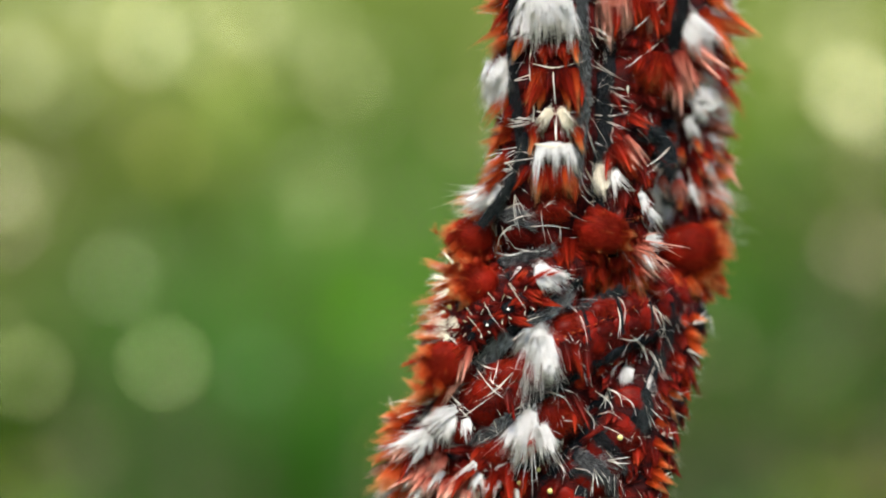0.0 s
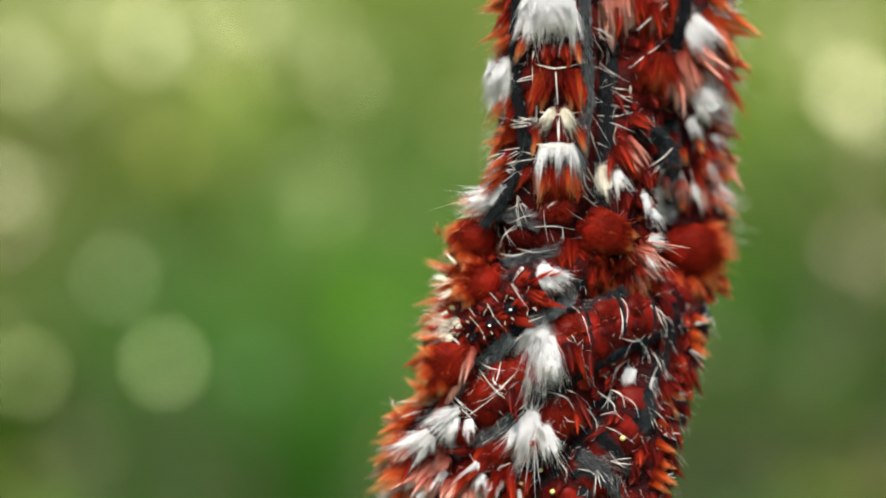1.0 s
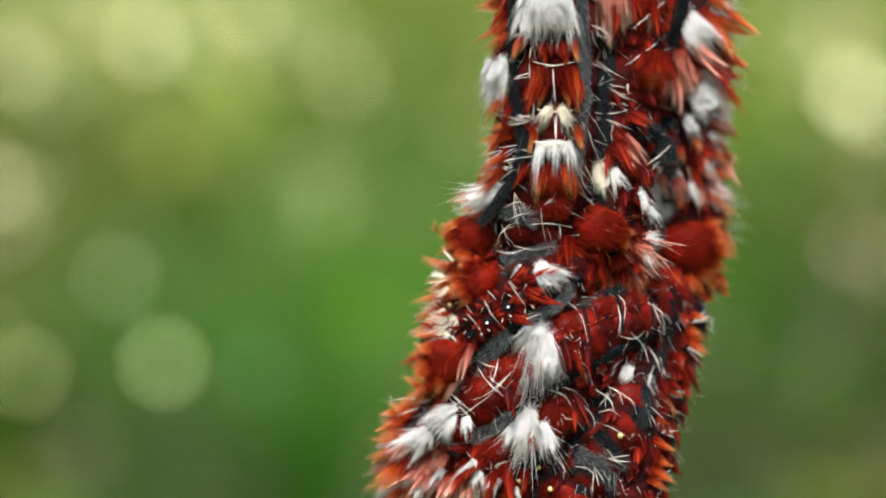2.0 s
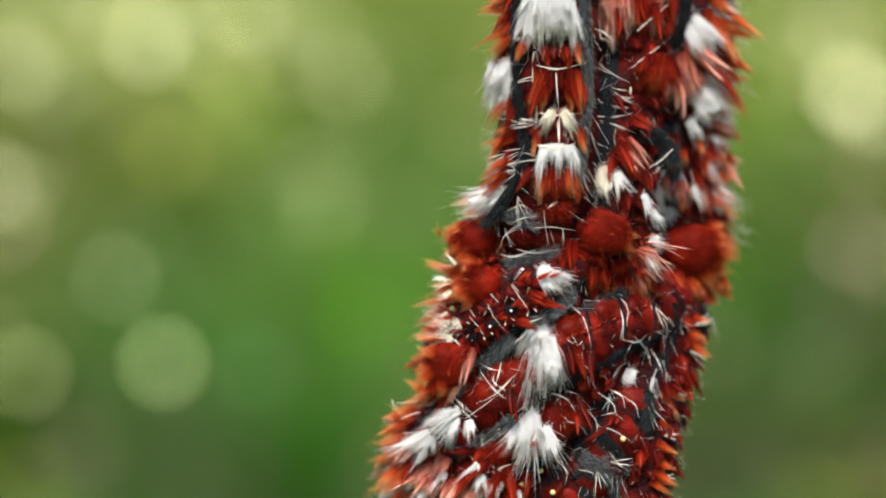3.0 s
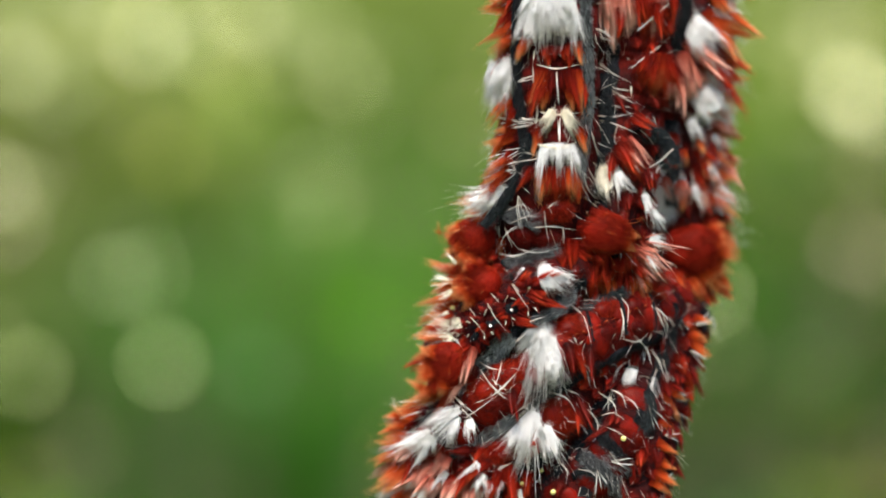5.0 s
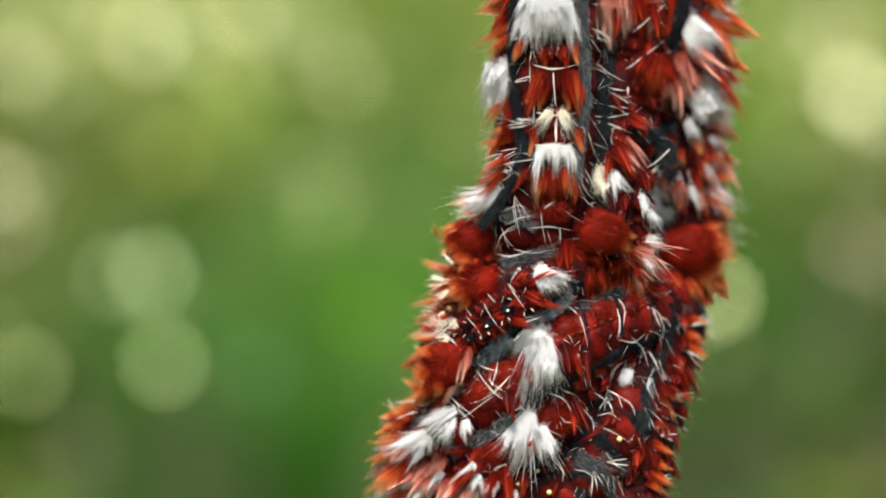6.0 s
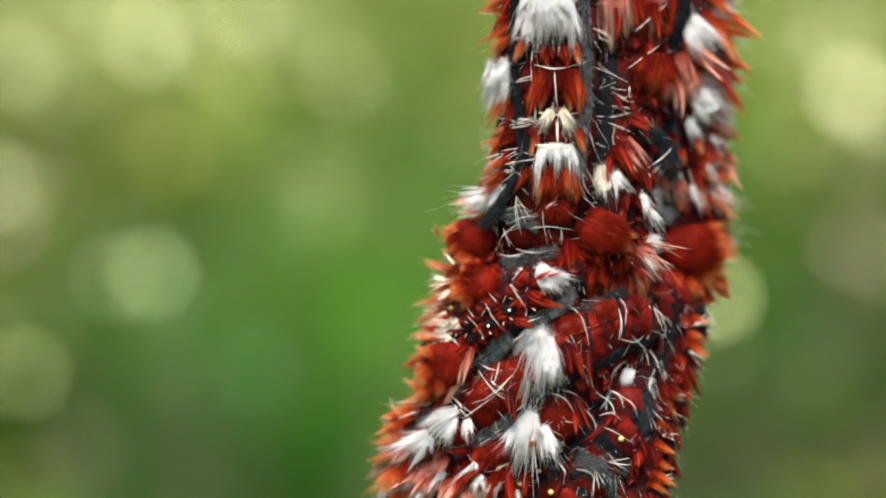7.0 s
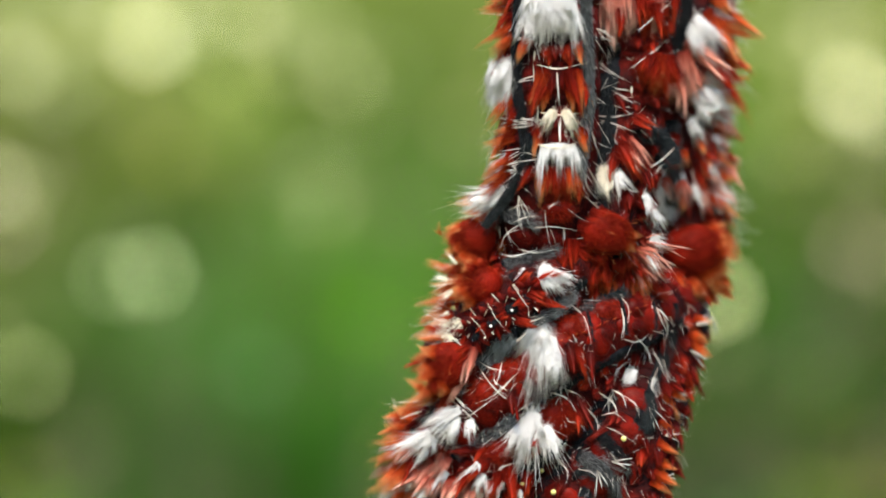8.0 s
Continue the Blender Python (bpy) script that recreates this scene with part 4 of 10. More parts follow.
upper.loose(80, (70, 118), length=(1.8, 3.8))
upper.flank(1.9, (74, 90, 108), 3.0, white=0.14, dark=0.12, orange=0.45)
upper.loose(170, (-110, 100))
middle.flank(1.9, (-2, -25, -45, -65, -85), 2.4, white=0.0, dark=0.85, orange=0.0)
middle.loose(190, (-90, 90), length=(1.2, 3.0))
middle.band(45, 14, 900, 0.3, 0.8)
right.loose(260, (-112, -50), length=(2.0, 4.4))
right.flank(1.9, (80, 60, 40, 20), 3.0, white=0.0, dark=0.7, orange=0.0)
right.flank(1.9, (-28, -50, -70, -92), 3.2, white=0.3, dark=0.15, orange=0.2)
right.loose(190, (-110, 90), length=(1.2, 3.2))
inner.flank(2.6, (-70, -30, 0, 30), 2.4, white=0.0, dark=0.8, orange=0.05)
rear.flank(2.4, (-60, -20, 20, 60), 3.0, white=0.1, dark=0.6, orange=0.05)
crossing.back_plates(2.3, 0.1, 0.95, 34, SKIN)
crossing.band(48, 13, 2800)
crossing.band(-54, 13, 1800)
crossing.flank(1.7, (-84, 74, 92), 2.3, white=0.1, dark=0.6, orange=0.05)
crossing.flank(1.6, (-24, 24), 1.4, white=0.0, dark=1.0, orange=0.0, out_lean=0.3)
crossing.loose(144, (-80, 80), length=(0.7, 1.5))
shoulder.loose(110, (50, 118), length=(1.8, 3.6))
shoulder.flank(2.5, (110, 85, 55, 25, -10, -45), 2.6, white=0.12, dark=0.35, orange=0.25)
shoulder.loose(190, (-80, 110), length=(1.2, 3.0))
slanting.back_plates(3.0, 0.02, 0.95, 34)
slanting.band(-54, 10, 1000)
slanting.band(50, 12, 1000)
slanting.flank(2.1, (72, 92), 2.5, white=0.05, dark=0.7, orange=0.0)
slanting.flank(2.2, (-75, -95), 1.8, white=0.06, dark=0.7, orange=0.0)
slanting.loose(190, (-85, 85), length=(1.2, 3.0))
flanking.loose(30, (-115, -50), length=(1.2, 2.4))
flanking.flank(2.3, (30, 0, -30, -60), 2.6, white=0.0, dark=0.85, orange=0.0)
flanking.loose(120, (-90, 90), length=(1.0, 2.4))
flanking.band(-45, 12, 500)
beaded.band(-8, 11, 1600)
beaded.band(50, 10, 1100)
beaded.band(-60, 10, 900)
beaded.flank(2.3, (-70, -40, 28, 80), 2.3, white=0.0, dark=1.0, orange=0.0)
beaded.back_plates(2.8, 0.2, 1.0, 30)
beaded.loose(190, (-90, 90), length=(1.2, 3.0))
lower.band(-48, 13, 1000)
lower.flank(2.1, (-75, -22, 0, 25, 50, 80), 2.8, white=0.03, dark=0.62, orange=0.0)
lower.loose(190, (-85, 85), length=(1.2, 3.0))
bottom.loose(110, (50, 118), length=(2.0, 4.2))
bottom.flank(2.4, (110, 85, 60, 30, 0, -35), 3.4, white=0.08, dark=0.25, orange=0.28)
bottom.loose(190, (-80, 110), length=(1.2, 3.0))

pad(crossing, [(7.13, 0.40, -8.45), (5.85, 0.97, -9.77), (4.52, 1.79, -11.17), (2.99, 2.37, -12.79), (1.39, 2.61, -14.47)], 1.15, 1800, True)
pad(shoulder, [(5.76, 4.88, -1.59), (7.13, 4.57, -1.32), (8.53, 3.69, -0.99), (10.07, 2.80, -0.49), (11.67, 2.43, 0.06)], 0.75, 1000, True)
pad(lower, [(0.64, 3.79, -21.44), (2.24, 3.31, -20.49), (3.84, 2.63, -19.47), (5.42, 1.99, -18.33), (7.00, 1.56, -17.18)], 0.86, 1000, True)
pad(slanting, [(11.85, 0.42, -12.31), (11.35, 0.49, -13.05), (10.82, 0.59, -13.76), (10.21, 0.69, -14.36), (9.56, 0.74, -14.92)], 0.52, 500)
pad(crossing, [(8.41, 0.68, -7.77), (9.76, 1.06, -7.12), (11.04, 1.54, -6.42), (12.11, 1.89, -5.58), (13.10, 2.10, -4.70)], 0.69, 1000, True)
pad(slanting, [(24.04, 7.71, -5.59), (23.85, 7.97, -7.57), (23.63, 8.34, -9.49), (23.15, 7.77, -11.14), (22.58, 6.85, -12.68)], 0.86, 1000)
pad(beaded, [(15.48, 2.91, -18.86), (16.47, 2.51, -19.78), (17.48, 2.49, -20.85), (18.52, 3.30, -22.33), (19.57, 4.34, -23.96)], 0.86, 1000)
pad(beaded, [(13.43, 2.63, -21.15), (14.74, 2.26, -21.77), (16.01, 2.28, -22.57), (17.13, 3.11, -23.90), (18.20, 4.14, -25.40)], 0.98, 1000, True)
pad(right, [(24.31, 11.61, 13.95), (24.34, 11.59, 11.86), (24.48, 11.63, 9.50), (24.55, 11.89, 7.10), (24.44, 12.01, 4.63)], 1.1, 600, True)
pad(right, [(26.12, 10.22, 28.34), (25.67, 10.23, 26.25), (25.23, 10.32, 24.14), (24.75, 10.59, 22.01), (24.26, 10.89, 19.86)], 0.75, 1000)
pad(upper, [(8.63, 0.48, 11.85), (8.10, 0.93, 9.00), (7.16, 1.78, 6.73), (5.74, 2.59, 4.64), (3.96, 2.87, 2.27)], 0.6, 1200)
pad(middle, [(16.97, 5.55, 18.44), (16.75, 5.12, 15.22), (16.66, 4.54, 12.09), (16.28, 4.20, 8.93), (15.28, 4.16, 5.62)], 1.26, 1500)
pad(upper, [(7.63, 1.54, 27.81), (7.39, 1.57, 20.78), (7.63, 1.31, 15.27), (8.27, 1.10, 10.97), (7.62, 1.30, 6.41)], 0.75, 1800)
pad(upper, [(14.17, 0.72, 27.71), (14.44, 0.97, 20.72), (14.59, 1.09, 15.26), (14.08, 1.08, 10.93), (13.51, 1.14, 6.98)], 0.75, 2600, True)
pad(beaded, [(20.87, 4.50, -14.60), (21.17, 4.36, -15.61), (21.31, 4.17, -16.62), (20.98, 3.91, -17.63), (20.50, 3.67, -18.63)], 0.69, 1000)
pad(slanting, [(13.72, 2.64, -6.92), (14.92, 3.18, -6.19), (16.14, 3.98, -5.50), (17.37, 4.67, -4.91), (18.56, 4.95, -4.35)], 0.57, 1000)
pad(crossing, [(2.76, 0.53, -9.38), (4.32, 0.18, -8.06), (5.77, -0.05, -6.88), (7.36, 0.05, -5.75), (9.25, 0.28, -4.54)], 0.80, 60)
arc(upper, [(9.41, -0.08, 10.62), (10.23, -0.20, 10.44), (11.05, -0.26, 10.28), (11.88, -0.18, 10.30), (12.73, 0.07, 10.48), (13.57, 0.35, 10.69)], 0.293, WARM_WHITE_HAIR)
arc(upper, [(9.30, -0.06, 18.77), (10.15, -0.25, 18.52), (11.03, -0.36, 18.31), (12.07, -0.24, 18.34), (13.28, 0.26, 18.63), (14.53, 0.87, 18.96)], 0.166, WARM_WHITE_HAIR)
arc(upper, [(9.64, -0.16, 13.94), (10.35, -0.27, 13.79), (11.09, -0.34, 13.66), (12.01, -0.22, 13.67), (13.13, 0.18, 13.82), (14.28, 0.67, 13.99)], 0.176, WARM_WHITE_HAIR)
arc(upper, [(11.29, -0.37, 17.94), (11.31, -0.37, 17.40), (11.33, -0.37, 16.86), (11.36, -0.37, 16.24), (11.38, -0.36, 15.55), (11.40, -0.35, 14.84)], 0.224)
arc(upper, [(11.64, -0.19, 10.95), (11.62, -0.22, 11.50), (11.59, -0.27, 12.04), (11.58, -0.30, 12.62), (11.57, -0.34, 13.21), (11.58, -0.36, 13.81)], 0.244)
arc(upper, [(6.49, 2.12, 12.70), (7.03, 1.78, 12.77), (7.57, 1.16, 12.83), (8.12, 0.54, 12.88), (8.70, 0.07, 12.94), (9.29, -0.22, 13.02)], 0.127)
arc(upper, [(6.61, 2.09, 12.46), (7.10, 1.71, 12.48), (7.58, 1.12, 12.49), (8.11, 0.54, 12.54), (8.69, 0.08, 12.63), (9.29, -0.22, 12.73)], 0.127)
arc(upper, [(6.15, 2.25, 8.64), (6.79, 1.82, 8.82), (7.41, 1.20, 8.98), (8.04, 0.63, 9.11), (8.66, 0.20, 9.20), (9.30, -0.06, 9.30)], 0.127)
arc(upper, [(7.01, 1.89, 17.03), (7.45, 1.36, 17.10), (7.89, 0.77, 17.17), (8.34, 0.31, 17.24), (8.81, -0.06, 17.30), (9.29, -0.29, 17.37)], 0.127)
arc(upper, [(5.63, 4.52, 23.28), (5.90, 4.52, 23.12), (6.18, 4.40, 22.97), (6.47, 3.84, 22.81), (6.77, 2.90, 22.67), (7.08, 2.21, 22.56)], 0.127)
arc(upper, [(6.16, 2.76, 20.99), (6.62, 2.57, 21.21), (7.07, 2.00, 21.38), (7.51, 1.30, 21.54), (7.95, 0.73, 21.72), (8.40, 0.37, 21.91)], 0.127)
arc(upper, [(6.72, 2.04, 13.27), (7.21, 1.59, 13.12), (7.70, 0.99, 12.98), (8.21, 0.45, 12.99), (8.74, 0.02, 13.16), (9.29, -0.24, 13.36)], 0.127)
arc(upper, [(5.71, 3.18, 8.22), (6.25, 2.65, 8.18), (6.77, 1.96, 8.12), (7.20, 1.43, 7.92), (7.52, 1.10, 7.60), (7.84, 0.90, 7.26)], 0.127)
arc(upper, [(5.60, 3.52, 9.10), (5.93, 3.29, 8.66), (6.26, 2.72, 8.23), (6.65, 2.07, 7.96), (7.10, 1.52, 7.86), (7.56, 1.15, 7.79)], 0.127)
arc(upper, [(9.08, 0.14, 20.16), (9.03, 0.16, 19.47), (8.98, 0.18, 18.79), (8.96, 0.19, 18.10), (8.96, 0.19, 17.41), (8.96, 0.19, 16.72)], 0.244, WARM_WHITE_HAIR)
arc(upper, [(9.30, 0.01, 15.44), (9.33, 0.01, 14.79), (9.36, 0.01, 14.15), (9.34, 0.03, 13.54), (9.27, 0.08, 12.97), (9.19, 0.12, 12.41)], 0.244, WARM_WHITE_HAIR)
arc(crossing, [(12.23, 2.13, -5.16), (13.10, 2.88, -5.82), (13.88, 2.71, -6.49), (14.35, 1.88, -7.41), (14.57, 1.29, -8.61), (14.77, 1.07, -9.87)], 0.127)
arc(slanting, [(17.87, 5.08, -4.64), (18.37, 4.61, -5.16), (18.81, 4.08, -5.71), (18.96, 3.58, -6.54), (18.81, 3.18, -7.64), (18.63, 2.99, -8.79)], 0.127)
arc(slanting, [(21.00, 5.89, -4.90), (21.30, 5.67, -5.48), (21.62, 5.53, -6.08), (22.01, 5.66, -6.81), (22.49, 6.20, -7.69), (23.00, 6.88, -8.59)], 0.127)
arc(slanting, [(19.53, 3.89, -8.94), (20.16, 4.70, -9.52), (20.78, 5.69, -10.13), (21.18, 6.13, -10.79), (21.35, 6.17, -11.50), (21.50, 6.16, -12.23)], 0.127)
arc(crossing, [(3.37, 2.28, -12.01), (4.03, 1.41, -12.93), (4.70, 0.59, -13.82), (5.45, 0.21, -14.53), (6.28, 0.18, -15.06), (7.13, 0.30, -15.58)], 0.127)
arc(slanting, [(7.12, 0.03, -12.69), (6.49, 0.04, -13.36), (5.85, 0.09, -14.02), (5.16, 0.21, -14.55), (4.43, 0.40, -14.97), (3.68, 0.58, -15.37)], 0.127)
arc(slanting, [(10.87, 1.52, -14.63), (11.58, 1.98, -14.87), (12.25, 2.16, -15.12), (12.75, 2.11, -15.56), (13.12, 2.16, -16.20), (13.46, 2.28, -16.88)], 0.127)
arc(lower, [(14.43, 2.88, -16.23), (14.99, 3.42, -16.84), (15.51, 3.84, -17.45), (15.70, 3.56, -18.10), (15.60, 3.04, -18.83), (15.47, 2.74, -19.60)], 0.127)
arc(slanting, [(15.99, 3.57, -12.49), (16.36, 3.89, -12.87), (16.70, 4.05, -13.27), (16.99, 4.12, -13.82), (17.23, 4.30, -14.55), (17.47, 4.48, -15.30)], 0.127)
arc(slanting, [(0.35, 3.10, -15.32), (1.24, 2.22, -15.99), (2.09, 1.50, -16.65), (2.68, 1.31, -17.31), (3.04, 1.44, -17.94), (3.36, 1.66, -18.57)], 0.127)
arc(slanting, [(6.20, 0.04, -14.30), (5.70, 0.13, -14.00), (5.23, 0.30, -13.70), (4.96, 0.52, -13.31), (4.89, 0.79, -12.83), (4.85, 1.03, -12.34)], 0.127)
arc(slanting, [(8.42, 0.94, -15.80), (7.80, 1.01, -16.24), (7.22, 1.20, -16.70), (6.83, 1.58, -17.31), (6.62, 1.88, -18.04), (6.43, 1.87, -18.76)], 0.127)
arc(lower, [(15.51, 3.28, -14.52), (16.30, 3.76, -15.06), (17.06, 4.16, -15.60), (17.48, 3.93, -16.11), (17.61, 3.47, -16.61), (17.72, 3.20, -17.13)], 0.127)
arc(slanting, [(13.61, 0.96, -11.48), (14.18, 1.31, -11.79), (14.75, 1.97, -12.15), (15.15, 2.74, -12.78), (15.35, 3.17, -13.64), (15.50, 3.19, -14.51)], 0.127)
arc(slanting, [(18.40, 3.04, -9.26), (19.04, 3.51, -9.45), (19.68, 4.12, -9.61), (20.26, 4.62, -9.52), (20.75, 4.93, -9.16), (21.22, 5.12, -8.76)], 0.127)
arc(crossing, [(8.40, 0.45, -6.96), (9.47, 0.83, -6.75), (10.54, 1.46, -6.55), (11.56, 2.17, -6.29), (12.51, 2.68, -5.98), (13.44, 2.84, -5.64)], 0.063)
arc(slanting, [(13.90, 5.58, -5.36), (14.86, 5.30, -5.14), (15.79, 5.11, -4.94), (16.61, 5.04, -4.85), (17.30, 5.00, -4.85), (17.98, 5.00, -4.88)], 0.063)
arc(slanting, [(2.08, 1.59, -17.29), (2.77, 1.33, -16.77), (3.46, 1.02, -16.24), (4.15, 0.75, -15.70), (4.83, 0.54, -15.15), (5.52, 0.41, -14.61)], 0.063)
arc(crossing, [(-0.12, 3.07, -8.44), (0.49, 2.32, -8.87), (1.09, 1.63, -9.30), (1.67, 1.31, -9.79), (2.22, 1.28, -10.35), (2.77, 1.39, -10.92)], 0.127)
arc(crossing, [(0.46, 2.40, -11.67), (0.92, 2.09, -11.19), (1.37, 1.68, -10.71), (1.88, 1.27, -10.21), (2.43, 0.90, -9.68), (2.99, 0.64, -9.15)], 0.127)
arc(bottom, [(-5.67, 10.72, -15.86), (-5.45, 10.58, -16.47), (-5.18, 10.42, -17.05), (-4.60, 10.37, -17.46), (-3.70, 9.87, -17.64), (-2.75, 8.81, -17.76)], 0.086)
arc(bottom, [(-5.10, 6.82, -16.06), (-4.13, 6.82, -15.96), (-3.17, 6.82, -15.90), (-2.32, 6.82, -16.04), (-1.56, 6.19, -16.34), (-0.82, 4.94, -16.63)], 0.086)
arc(bottom, [(-1.75, 11.18, -15.05), (-2.26, 11.16, -15.25), (-2.75, 11.13, -15.48), (-3.14, 11.10, -15.87), (-3.45, 10.99, -16.40), (-3.74, 10.84, -16.96)], 0.086)
arc(bottom, [(-4.68, 6.65, -17.70), (-3.82, 6.65, -17.35), (-2.98, 6.65, -17.04), (-2.27, 6.29, -17.02), (-1.68, 5.31, -17.24), (-1.11, 4.42, -17.52)], 0.086)
arc(upper, [(9.12, 1.26, 2.25), (9.98, 1.14, 2.32), (10.85, 1.13, 2.37), (11.81, 1.37, 2.34), (12.87, 1.96, 2.22), (13.95, 2.62, 2.09)], 0.07)
arc(upper, [(6.74, 2.69, 2.67), (7.31, 2.20, 2.94), (7.87, 1.65, 3.20), (8.43, 1.25, 3.36), (9.00, 0.97, 3.44), (9.57, 0.82, 3.52)], 0.07)
arc(upper, [(5.65, 5.30, 2.41), (5.68, 5.64, 1.82), (5.73, 6.06, 1.22), (5.88, 6.24, 0.68), (6.12, 6.19, 0.19), (6.38, 6.13, -0.30)], 0.102)
arc(upper, [(6.20, 3.90, 2.28), (6.39, 3.91, 1.72), (6.58, 3.95, 1.17), (6.75, 4.00, 0.73), (6.92, 4.06, 0.39), (7.08, 4.10, 0.06)], 0.102)
arc(upper, [(4.90, 3.58, 17.57), (5.40, 3.58, 17.03), (5.91, 3.58, 16.53), (6.48, 3.19, 16.36), (7.10, 2.17, 16.50), (7.74, 1.31, 16.69)], 0.093)
arc(upper, [(9.52, -0.16, 17.72), (8.71, 0.23, 17.55), (7.92, 0.91, 17.38), (7.25, 1.65, 17.12), (6.70, 2.10, 16.73), (6.15, 2.22, 16.30)], 0.093)
arc(upper, [(9.52, -0.13, 13.25), (8.74, 0.24, 13.25), (7.96, 0.91, 13.25), (7.17, 1.68, 13.16), (6.38, 2.15, 12.95), (5.57, 2.27, 12.71)], 0.093)
arc(upper, [(9.41, -0.06, 12.97), (8.60, 0.34, 13.20), (7.79, 1.09, 13.45), (7.01, 1.88, 13.72), (6.24, 2.27, 13.98), (5.46, 2.32, 14.22)], 0.093)
arc(upper, [(9.53, 0.05, 9.24), (8.84, 0.30, 9.13), (8.16, 0.70, 9.02), (7.54, 1.20, 8.83), (6.99, 1.79, 8.57), (6.44, 2.30, 8.30)], 0.093)
arc(upper, [(9.42, 0.06, 9.47), (8.79, 0.29, 9.69), (8.17, 0.69, 9.88), (7.50, 1.29, 9.74), (6.78, 1.97, 9.28), (6.04, 2.39, 8.77)], 0.093)
arc(upper, [(8.96, 0.10, 22.46), (8.52, 0.35, 22.09), (8.08, 0.76, 21.75), (7.59, 1.37, 21.56), (7.03, 2.04, 21.50), (6.45, 2.44, 21.43)], 0.093)
arc(upper, [(7.20, 2.33, 24.32), (6.61, 3.33, 24.32), (5.99, 4.21, 24.31), (5.22, 4.45, 24.34), (4.32, 4.45, 24.44), (3.40, 4.45, 24.56)], 0.093)
arc(upper, [(8.12, 0.69, 10.88), (8.04, 0.75, 10.35), (7.93, 0.86, 9.82), (7.71, 1.06, 9.34), (7.37, 1.37, 8.89), (7.00, 1.64, 8.45)], 0.093)
arc(upper, [(6.72, 2.02, 8.75), (6.99, 1.77, 8.46), (7.26, 1.48, 8.17), (7.54, 1.22, 7.90), (7.83, 1.00, 7.67), (8.13, 0.85, 7.44)], 0.093)
arc(middle, [(16.27, 7.29, 19.54), (16.73, 6.79, 19.07), (17.19, 6.15, 18.59), (17.78, 5.59, 18.10), (18.51, 5.19, 17.59), (19.27, 5.00, 17.10)], 0.063)
arc(middle, [(16.46, 6.67, 17.82), (16.94, 6.15, 17.40), (17.43, 5.58, 16.99), (18.05, 5.17, 16.72), (18.82, 4.94, 16.60), (19.62, 4.88, 16.50)], 0.063)
arc(upper, [(15.83, 3.77, 13.79), (16.61, 4.80, 13.80), (17.32, 4.99, 13.78), (18.03, 4.62, 13.86), (18.80, 4.50, 14.10), (19.58, 4.51, 14.36)], 0.093)
arc(upper, [(16.07, 4.55, 13.43), (16.79, 4.85, 13.23), (17.49, 4.69, 13.00), (18.16, 4.31, 12.65), (18.84, 4.11, 12.21), (19.54, 4.07, 11.76)], 0.093)
arc(upper, [(14.80, 1.47, 12.49), (15.06, 1.83, 11.89), (15.38, 2.59, 11.34), (15.89, 3.48, 10.96), (16.54, 3.86, 10.71), (17.19, 3.87, 10.46)], 0.093)
arc(upper, [(14.93, 1.66, 12.21), (15.14, 1.97, 11.52), (15.36, 2.42, 10.84), (15.55, 2.88, 10.22), (15.69, 3.35, 9.67), (15.83, 3.73, 9.11)], 0.093)
arc(upper, [(14.21, 1.40, 8.15), (14.31, 1.60, 7.44), (14.44, 1.94, 6.75), (14.73, 2.48, 6.16), (15.19, 3.19, 5.68), (15.65, 3.69, 5.20)], 0.093)
arc(upper, [(14.72, 2.04, 8.29), (15.11, 2.62, 7.66), (15.51, 3.47, 7.06), (15.76, 4.03, 6.53), (15.84, 3.98, 6.06), (15.89, 3.75, 5.61)], 0.093)
arc(upper, [(13.97, 1.18, 8.02), (13.99, 1.31, 7.36), (14.04, 1.53, 6.71), (14.25, 1.88, 6.17), (14.62, 2.42, 5.73), (15.02, 2.92, 5.30)], 0.093)
arc(middle, [(17.91, 4.09, 11.76), (18.36, 3.94, 11.26), (18.81, 3.80, 10.74), (19.30, 3.75, 10.15), (19.82, 3.83, 9.50), (20.35, 3.97, 8.83)], 0.063)
arc(middle, [(17.81, 4.37, 12.66), (17.69, 4.31, 12.05), (17.59, 4.20, 11.46), (17.72, 4.02, 10.92), (18.07, 3.82, 10.45), (18.46, 3.68, 9.99)], 0.063)
arc(middle, [(18.16, 3.64, 9.87), (18.73, 3.60, 9.64), (19.31, 3.66, 9.45), (19.98, 3.93, 9.42), (20.74, 4.54, 9.58), (21.53, 5.21, 9.76)], 0.063)
arc(middle, [(17.42, 5.35, 16.54), (18.00, 5.09, 16.20), (18.57, 4.85, 15.88), (19.09, 4.76, 15.76), (19.56, 4.79, 15.82), (20.03, 4.87, 15.91)], 0.063)
arc(middle, [(16.85, 5.51, 15.08), (17.41, 5.18, 14.98), (17.97, 4.82, 14.85), (18.53, 4.59, 14.54), (19.11, 4.46, 14.05), (19.69, 4.42, 13.54)], 0.063)
arc(middle, [(18.39, 2.91, 6.46), (18.86, 2.98, 6.23), (19.34, 3.16, 6.03), (19.84, 3.48, 6.04), (20.35, 3.96, 6.26), (20.86, 4.40, 6.50)], 0.063)
arc(upper, [(15.85, 3.96, 21.99), (16.41, 5.21, 21.96), (16.93, 5.84, 21.86), (17.40, 5.84, 21.66), (17.87, 5.83, 21.42), (18.34, 5.81, 21.17)], 0.093)
arc(beaded, [(15.79, 3.22, -18.12), (16.46, 2.92, -18.30), (17.13, 2.62, -18.49), (17.87, 2.50, -18.86), (18.70, 2.64, -19.42), (19.55, 2.93, -20.02)], 0.080)
